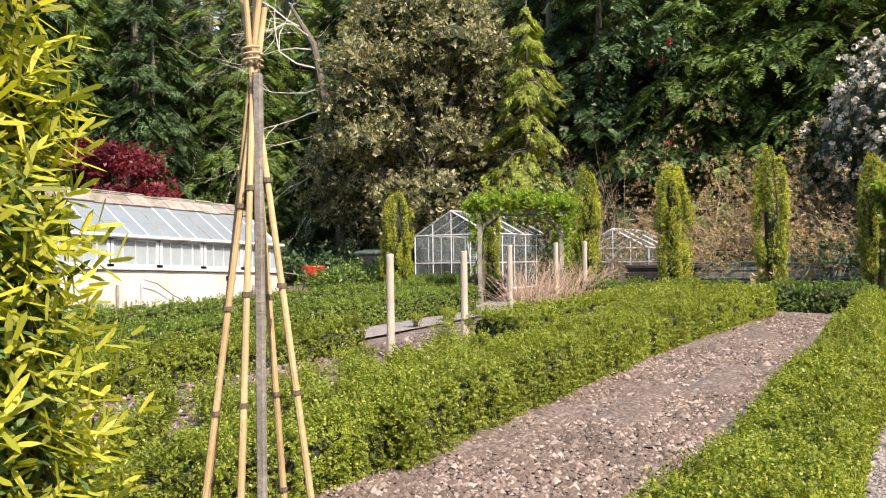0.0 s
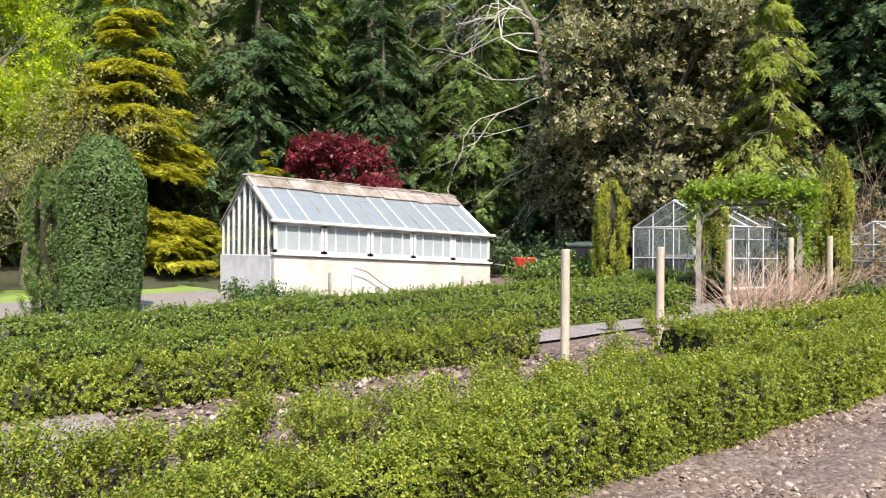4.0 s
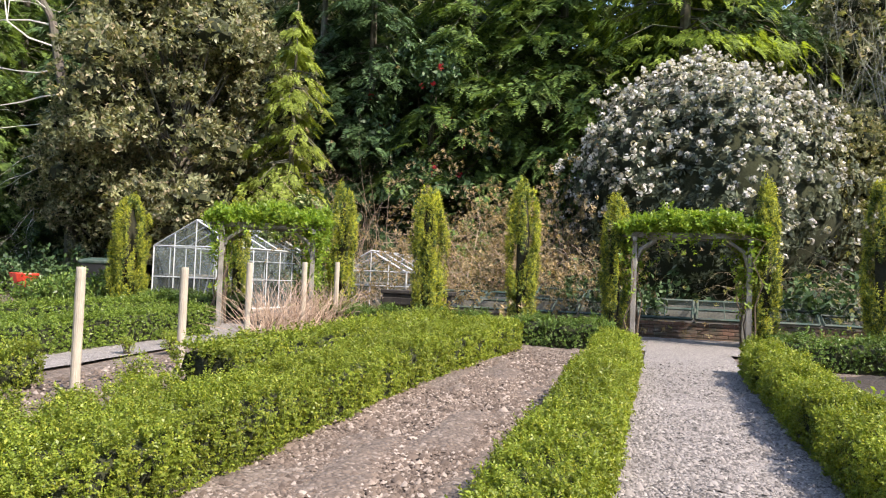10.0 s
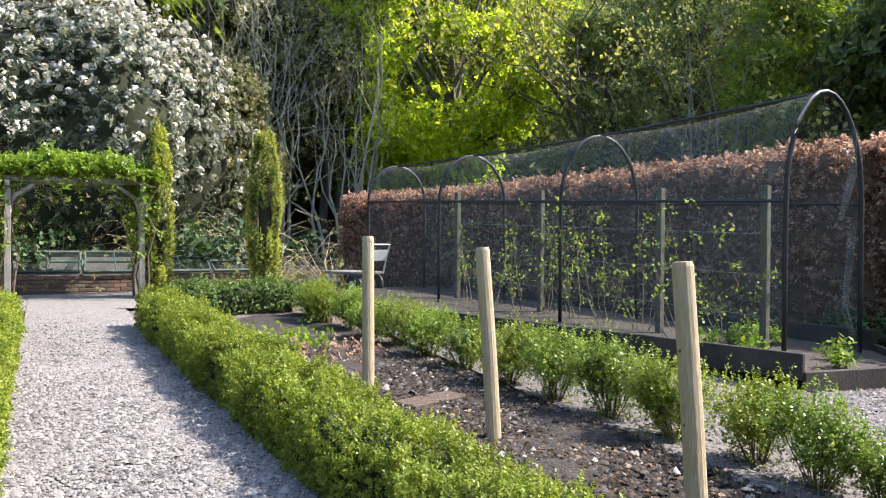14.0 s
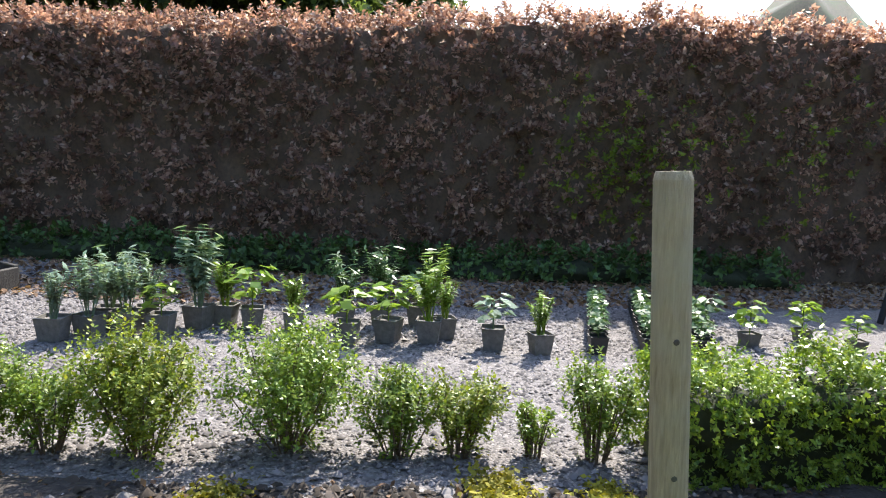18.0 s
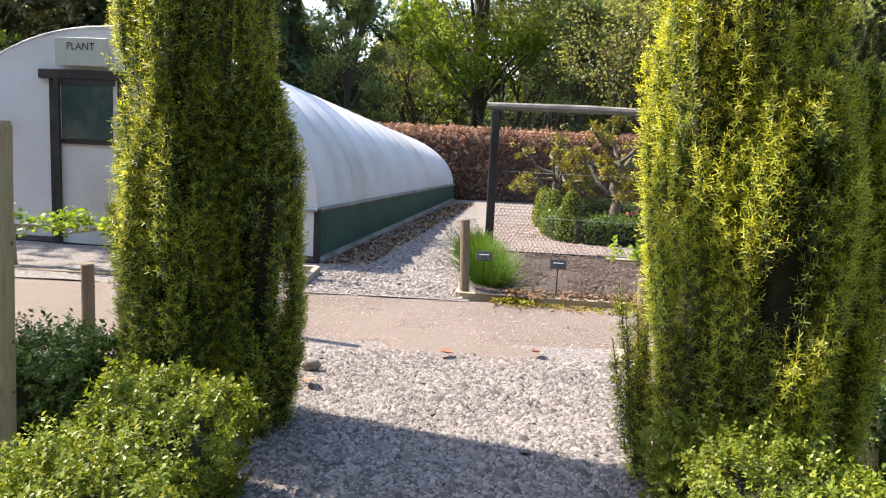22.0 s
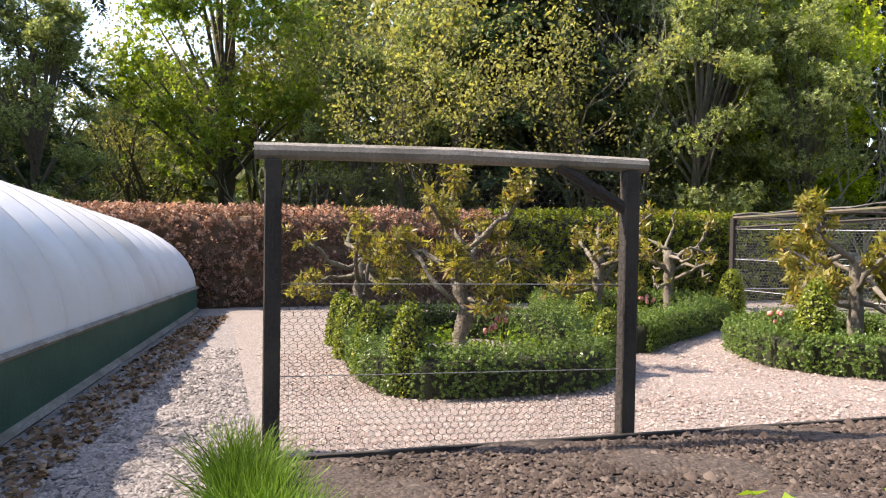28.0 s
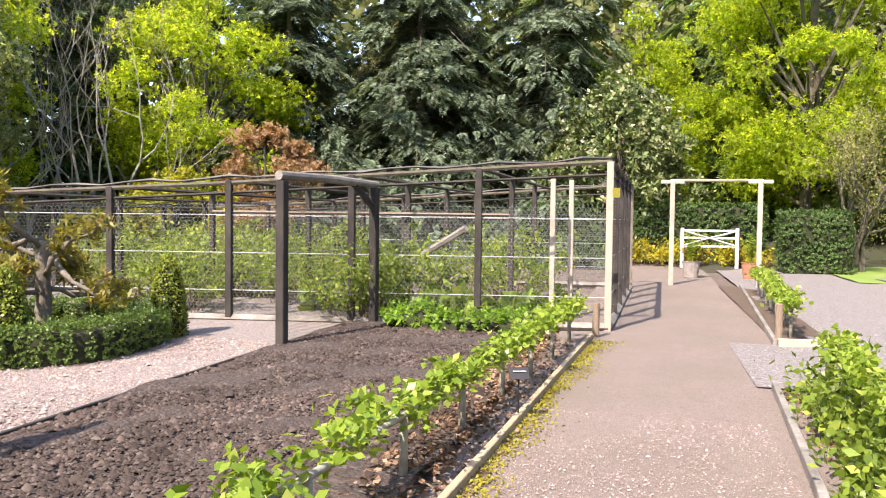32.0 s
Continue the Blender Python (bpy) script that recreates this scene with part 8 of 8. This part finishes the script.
put(dead_tree(), -20.3, 18.6, 0.0)
for x, y, rz, s in [(-24, 25, 1, 1.0), (-28, 20, 2, 1.1), (-31, 14, 3, 1.0), (-33, 8, 4, 1.1), (-16.5, 29, 5, 1.15), (-2, 29, 0.3, 1.1), (2.5, 30, 1.4, 1.1), (-35, 1, 2.2, 1.0), (-36, -8, 0.7, 1.1)]:
    again(con1, x, y, rz, s)
for x, y, rz, s in [(-27, 27, 0.4, 1.0), (-22, 31, 1.9, 1.1), (-8.5, 29, 3.0, 1.1), (-32, 22, 4.4, 1.0), (7, 31, 2.4, 1.0), (-19.5, 23.5, 0.9, 0.8), (-12.8, 23.6, 2.2, 0.85), (-15.2, 24.5, 0.3, 0.9), (-1, 25, 1.3, 0.95)]:
    again(con2, x, y, rz, s)
for x, y, rz, s in [(-2.2, 26.5, 0.5, 0.95), (-9.5, 24.5, 2.6, 0.85), (-25.5, 19, 3.1, 0.75)]:
    again(con3, x, y, rz, s)
for x, y, rz, s in [(-18, 26, 3.2, 1.0), (4, 27, 2.5, 1.0), (16.5, 12, 4.1, 0.75), (1.2, 21.5, 3.0, 0.5)]:
    again(ever, x, y, rz, s)
gold = conifer("golden_cypress", "broad golden yellow cypress beyond the lawn", 10.0, 3.0, 911, M_GOLDC, 36000, 0.12, 0.17, skirt=0.02, hang=0.25)
put(gold, -28.9, 6.8, 0)
for x, y, rz, s in [(-25.5, 1.8, 0.4, 0.5), (-28.5, 3.6, 1.4, 0.7), (-33.5, 6.0, 2.2, 1.0)]:
    again(bare2, x, y, rz, s)
again(gold, -25.7, 10.2, 1.0, 0.55, 0.42)
yew_column("clipped_yew", "smaller rounded dark green clipped yew", (-18.75, 2.75), 0.7, 2.9, 919, 0.25, 0.0, group="")
big = yew_column("clipped_yew", "large rounded dark green clipped yew", (-17.7, 3.45), 0.82, 3.5, 912, 0.25, 0.0, group="")
part("dark_needles", mesh_np("dark_needles", *leaf_quads(*(lambda a, z: (np.stack([0.9 * (0.7 + 0.6 * z - 0.5 * z * z) * np.clip((1.02 - z) * 4, 0, 1) ** 0.5 * np.cos(a), 0.9 * (0.7 + 0.6 * z - 0.5 * z * z) * np.clip((1.02 - z) * 4, 0, 1) ** 0.5 * np.sin(a), z * 3.5], 1), np.stack([np.cos(a), np.sin(a), 0 * a + 0.4], 1)))(rng.uniform(0, 6.28, 16000), rng.uniform(0, 1, 16000)), 0.08, 0.04, rng, 0.7), M_YEWDARK), None, big)
put(conifer("juniper", "narrow dark juniper column", 3.6, 0.5, 913, M_FOR2, 3000, 0.1, 0.12), -24.2, 9.0, 0)
put(broad_tree("red_maple", "dark maroon maple dome behind the greenhouse", 3.8, 1.7, 914, M_MAROON, 0.11, 5000, low=0.2, clumps=30), -23.6, 12.0, 0, 1.3)
M_RHODO = leafy("grey_green_rhododendron_leaves", (0.05, 0.065, 0.038), (0.14, 0.16, 0.1), 0.12, 0.4, patch=0.4)
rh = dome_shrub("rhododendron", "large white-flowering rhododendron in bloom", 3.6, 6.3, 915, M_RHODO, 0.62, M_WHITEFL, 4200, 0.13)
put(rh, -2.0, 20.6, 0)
put(broad_tree("red_rhododendron", "tall rhododendron with a few red flowers", 8.5, 2.6, 916, M_FOR2, 0.17, 6000, low=0.15, clumps=40, flower=(leafy("red_flower_heads", (0.3, 0.02, 0.03), (0.5, 0.05, 0.06), 0.2), 60, 0.12)), -10.6, 23.6, 0)
M_FEATHER = leafy("feathery_yellow_green_sprays", (0.16, 0.22, 0.04), (0.36, 0.43, 0.09), 0.45, 0.5, patch=0.35)
put(conifer("feathery_conifer", "slender feathery yellow-green conifer above the arch", 9.0, 2.0, 917, M_FEATHER, 5200, 0.55, 0.13, skirt=0.3, hang=1.0), -13.6, 19.9, 0)
put(broad_tree("pieris", "rounded pale green shrub", 3.0, 1.1, 918, M_FOR3, 0.1, 3000, low=0.1, clumps=26, category="shrub"), -12.3, 18.6, 0)
M_RUSTY = leafy("dull_rusty_leaves", (0.19, 0.15, 0.09), (0.43, 0.34, 0.21), 0.45, 0.6, tip=(0.58, 0.42, 0.25), patch=0.4)
M_STRAW = surface("pale_straw_twigs", (0.32, 0.26, 0.17), (0.55, 0.46, 0.32), 20, rough=0.9)
for k, (x, y, q, hh, n, m, lm, nl, ar) in enumerate([
        (-11.3, 20.4, 1.5, 4.9, 30, M_REDTWIG, M_RUSTY, 500, 0.35), (-9.6, 18.9, 1.6, 3.0, 34, M_REDTWIG, M_RUSTY, 900, 0.9), (-8.4, 18.2, 1.3, 2.2, 26, M_STRAW, M_RUSTY, 500, 1.0),
        (-7.1, 19.0, 1.9, 4.3, 40, M_REDTWIG, M_RUSTY, 20000, 0.55), (-5.4, 19.0, 1.8, 4.1, 40, M_REDTWIG, M_RUSTY, 20000, 0.55), (-3.7, 17.6, 1.3, 2.2, 34, M_STRAW, M_OLIVE, 900, 0.9),
        (-0.1, 18.2, 1.5, 2.5, 36, M_STRAW, M_OLIVE, 1500, 0.8), (1.6, 17.8, 1.6, 2.6, 38, M_STRAW, M_OLIVE, 1800, 0.8), (3.3, 17.4, 1.4, 2.2, 34, M_STRAW, M_OLIVE, 1200, 0.8)]):
    twiggy_shrub("bare_shrub", "rounded tangle of bare arching shrub branches" if nl < 5000 else "dense twiggy shrub with rusty young leaves", (x, y), q, hh, 930 + k, n, m, lm, nl, 0.06, "bare shrubs", 0.013, ar, 3)
for k, (x, y) in enumerate([(-14.5, 20.5), (-12, 19.8), (-6.5, 20.5), (-3.5, 17.6), (0.5, 17.4), (-19.5, 17.5), (-22, 17)]):
    thicket("undergrowth", "dark leafy undergrowth below the trees", (x, y), 1.8, 1.2, 950 + k, 60, M_TWIG, M_FOR2, 3200, 0.1, group="undergrowth")
M_LARCH = leafy("bright_larch_sprays", (0.12, 0.18, 0.03), (0.3, 0.4, 0.06), 0.45, 0.5, patch=0.4)
put(conifer("larch", "conifer with bright drooping boughs high over the shrubs", 17, 5.2, 940, M_LARCH, 11000, 0.35, 0.17, skirt=0.42, hang=0.9), -2.6, 23.6, 0.6)
for x, y, rz, s in [(1.2, 23, 1.9, 0.95), (2.2, 24.8, 4.0, 1.05), (4.6, 22.2, 2.2, 0.8)]:
    again(bare1, x, y, rz, s)
for x, y, rz, s in [(11.5, 27, 0.5, 0.9), (15, 13, 2.6, 0.8), (6.4, 27, 1.2, 1.0)]:
    again(mid, x, y, rz, s)
for x, y, rz, s in [(5.2, 21.5, 0.4, 0.95), (12.2, 18.6, 2.2, 0.9), (12, 15, 3.1, 0.9)]:
    again(bare1, x, y, rz, s)
for x, y, rz, s in [(11.5, 17, 3.0, 1.0), (13, 10, 1.1, 1.0)]:
    again(bare2, x, y, rz, s)

for x, y, rz, s in [(-30, 25, 0.6, 1.25), (-36, 17, 1.6, 1.35), (-38, 9, 2.7, 1.3), (-34, 28, 0.2, 1.4), (-26, 33, 3.3, 1.4), (-40, -1, 4.4, 1.2)]:
    again(con1, x, y, rz, s)
for x, y, rz, s in [(-29.5, 11.5, 0.5, 0.9), (-30.5, 17, 2.1, 1.0), (-23, 22, 3.3, 0.9), (-27, 15.5, 5.0, 0.7)]:
    again(con2, x, y, rz, s)

# evergreens over the beech hedge
M_LAUREL = leafy("dark_laurel_leaves", (0.05, 0.085, 0.035), (0.15, 0.21, 0.07), 0.5, 0.35, tip=(0.24, 0.3, 0.09), patch=0.4)
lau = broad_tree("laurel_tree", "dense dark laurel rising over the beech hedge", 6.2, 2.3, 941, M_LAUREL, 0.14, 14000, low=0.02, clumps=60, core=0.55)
put(lau, 12.4, 7.2, 0.3, 1.0, 1.05)
for x, y, rz, s, sz in [(12.4, 8.9, 1.2, 1.0, 1.15), (12.8, 5.0, 2.6, 0.95, 0.92), (12.9, 3.0, 4.0, 0.85, 0.8), (14.2, 8.0, 0.9, 1.2, 1.25), (15.2, 5.0, 1.9, 1.0, 0.95), (12.9, 1.6, 5.2, 0.8, 0.7), (13.0, 0.2, 0.4, 0.65, 0.55)]:
    again(lau, x, y, rz, s, sz)
M_IVYTREE = leafy("grey_green_ivy_leaves", (0.14, 0.19, 0.09), (0.34, 0.41, 0.2), 0.6, 0.45, tip=(0.5, 0.54, 0.28), patch=0.35)
ivied = broad_tree("ivied_tree", "tall tree clad in grey-green ivy", 11, 2.3, 942, M_IVYTREE, 0.1, 13000, low=0.05, clumps=70)
put(ivied, 13.6, 17.0, 0.3)
for x, y, rz, s in [(10.8, 17.6, 1.6, 0.72), (15.0, 13.6, 2.9, 0.95), (17.0, 17.5, 4.0, 1.2), (12.0, 29.0, 5.0, 1.2)]:
    again(ivied, x, y, rz, s)
again(mid, 13.0, 12.4, 0.3, 0.62)
for x, y, rz, s in [(12.2, 14.6, 1.7, 0.75), (15.5, 12.0, 2.9, 0.8)]:
    again(bare2, x, y, rz, s)

# south and west woods
for x, y, rz, s, ob in [(4.5, -24, 0.1, 1.0, con2), (8, -21, 1.0, 0.8, con2), (-3.5, -24, 5.2, 0.85, bare1), (-6.5, -22, 2.4, 0.7, ivied), (-12, -21.5, 3.4, 1.0, bare1), (-17, -21, 0.9, 0.9, bare1), (-24, -20, 4.1, 1.0, bare1), (-10.5, -20.5, 0.5, 0.7, bare2), (-13, -20, 2.5, 0.75, ivied), (-19.7, -19.3, 1.2, 1.0, bare1), (-9, -24.5, 3.2, 0.9, con2), (-6, -20.5, 1.5, 0.6, bare2), (-16, -19.9, 4.5, 0.7, ivied), (12, -15, 2.0, 0.5, ever), (0.5, -30, 1.0, 0.75, bare2), (-3, -28, 2.0, 0.8, bare2), (-1.5, -25, 3.2, 0.85, mid), (-5.2, -27, 0.4, 0.9, bare2), (-7.5, -24, 1.1, 0.9, bare2), (-10, -27, 2.8, 1.0, con2), (-9, -22.5, 4.0, 0.8, con2), (-12.5, -24, 0.3, 1.0, ivied), (-15, -22, 1.8, 1.05, ivied), (-14, -26, 0.2, 1.1, con2), (-18.5, -24, 5.0, 1.0, spring), (-20.5, -22, 2.2, 0.95, bare1), (-17, -28, 0.8, 1.1, con2), (-22.5, -25, 1.5, 1.1, con2), (-25, -19, 0.6, 0.95, spring), (-26, -24, 3.9, 1.1, con1), (-33, -13, 1.1, 1.0, ever), (-31, -20, 2.0, 1.2, con2), (-34, -4, 5.1, 0.9, spring), (-5, -32, 0.7, 1.0, con1), (3, -33, 3.0, 0.6, bare2), (-12, -33, 1.7, 1.1, ever), (5.5, -29, 2.1, 0.6, bare2), (-21.5, -29, 0.1, 1.1, con2), (12, -20, 0.7, 1.0, ever), (2.2, -21, 1.9, 0.6, ivied), (-4.5, -21.5, 0.3, 0.55, ivied)]:
    again(ob, x, y, rz, s)
again(mid, 8.0, -10.8, 0.6, 0.75)
again(ivied, 6.5, -20.5, 1.6, 0.7)
spr = conifer("blue_spruce", "large blue-grey drooping spruce", 16, 5.2, 920, M_BLUEC, 26000, 0.5, 0.24)
put(spr, -29.5, -12.5, 0)
again(spr, -31.5, -8, 2.0, 1.0)
again(spr, -27.5, -17, 4.0, 0.85)
again(spring, -31, 1.5, 2.0, 1.1, 1.25)
put(broad_tree("laurel", "tall pale-leaved evergreen with a few white flowers", 6.5, 2.6, 924, M_FOR3, 0.15, 9000, low=0.05, clumps=60, flower=(M_WHITEFL, 160, 0.09)), -29, -5.0, 2.2)
put(broad_tree("copper_shrub", "coppery shrub in young leaf", 4.5, 1.6, 921, M_RUST, 0.12, 3500, low=0.1, clumps=26, category="shrub"), -22.3, -15.2, 0)
put(broad_tree("yellow_shrub", "broad yellow-green shrub at the wood edge", 2.6, 2.2, 922, M_GOLDC, 0.1, 4000, low=0.05, clumps=30, category="shrub"), -20.5, -17.0, 0)


def hillside():
    """Wooded slope that closes the view beyond the nearer trees."""
    m = 160
    A = np.linspace(0, 2 * math.pi, m + 1)
    top = 15 + 3 * np.sin(A * 7) + 2 * np.sin(A * 17 + 1) + 10 * np.clip((np.sin(A) + 0.3) / 0.3, 0, 1)
    low = np.clip((np.sin(A) + 0.62) / 0.25, 0, 1) * np.clip(1 - (np.cos(A) - 0.93) / 0.04 * (np.sin(A) < 0.12), 0, 1)
    v = []
    for k, (d, z) in enumerate(((50, -1), (54, 0.45), (58, 0.8), (64, 1.0), (72, -0.2))):
        zz = np.where(z > 0, top * z * (0.12 + 0.88 * low), -2)
        v.append(np.stack([-8 + d * np.cos(A), 2 + d * np.sin(A), zz + (0.6 * np.sin(A * 41 + 2 * k) if z > 0 else 0)], 1))
    v = np.concatenate(v)
    i = np.arange(4 * (m + 1)).reshape(4, m + 1)[:, :-1].ravel()
    tagged(new("backdrop_hillside", mesh_np("backdrop_hillside", v, np.stack([i, i + 1, i + m + 2, i + m + 1], 1), M_LITTER, True)), "dark wooded hillside beyond the garden", "hillside", kind="structure")


hillside()


def far_woods():
    """Dense distant wood closing the view all round."""
    r = np.random.default_rng(77)
    n = 90000
    a = r.uniform(0, 6.283, n)
    d = r.uniform(40, 52, n)
    x, y = -8 + d * np.cos(a), 2 + d * np.sin(a)
    south = (np.sin(a) < -0.85)
    top = 21 + 4 * np.sin(a * 9) + 3 * np.sin(a * 23 + 1)
    top = np.where((np.sin(a) < -0.9) & (np.cos(a) > 0.05), 6.5 + 2 * np.sin(a * 31), top)
    top = np.where((np.cos(a) > 0.8) & (np.sin(a) < 0.1), 3.5, top)
    z = top * r.beta(1.0, 0.9, n) + np.where(y > -3, 0.1 * 25, 0)
    c = np.stack([x, y, z], 1)
    nn = np.stack([-np.cos(a), -np.sin(a), 0.5 + 0 * a], 1)
    tagged(new("far_woods", mesh_np("far_woods", *leaf_quads(c, nn, 0.9, 0.5, r, 0.6), M_FARW)), "distant dark woodland all round", "woodland", kind="stuff")


far_woods()
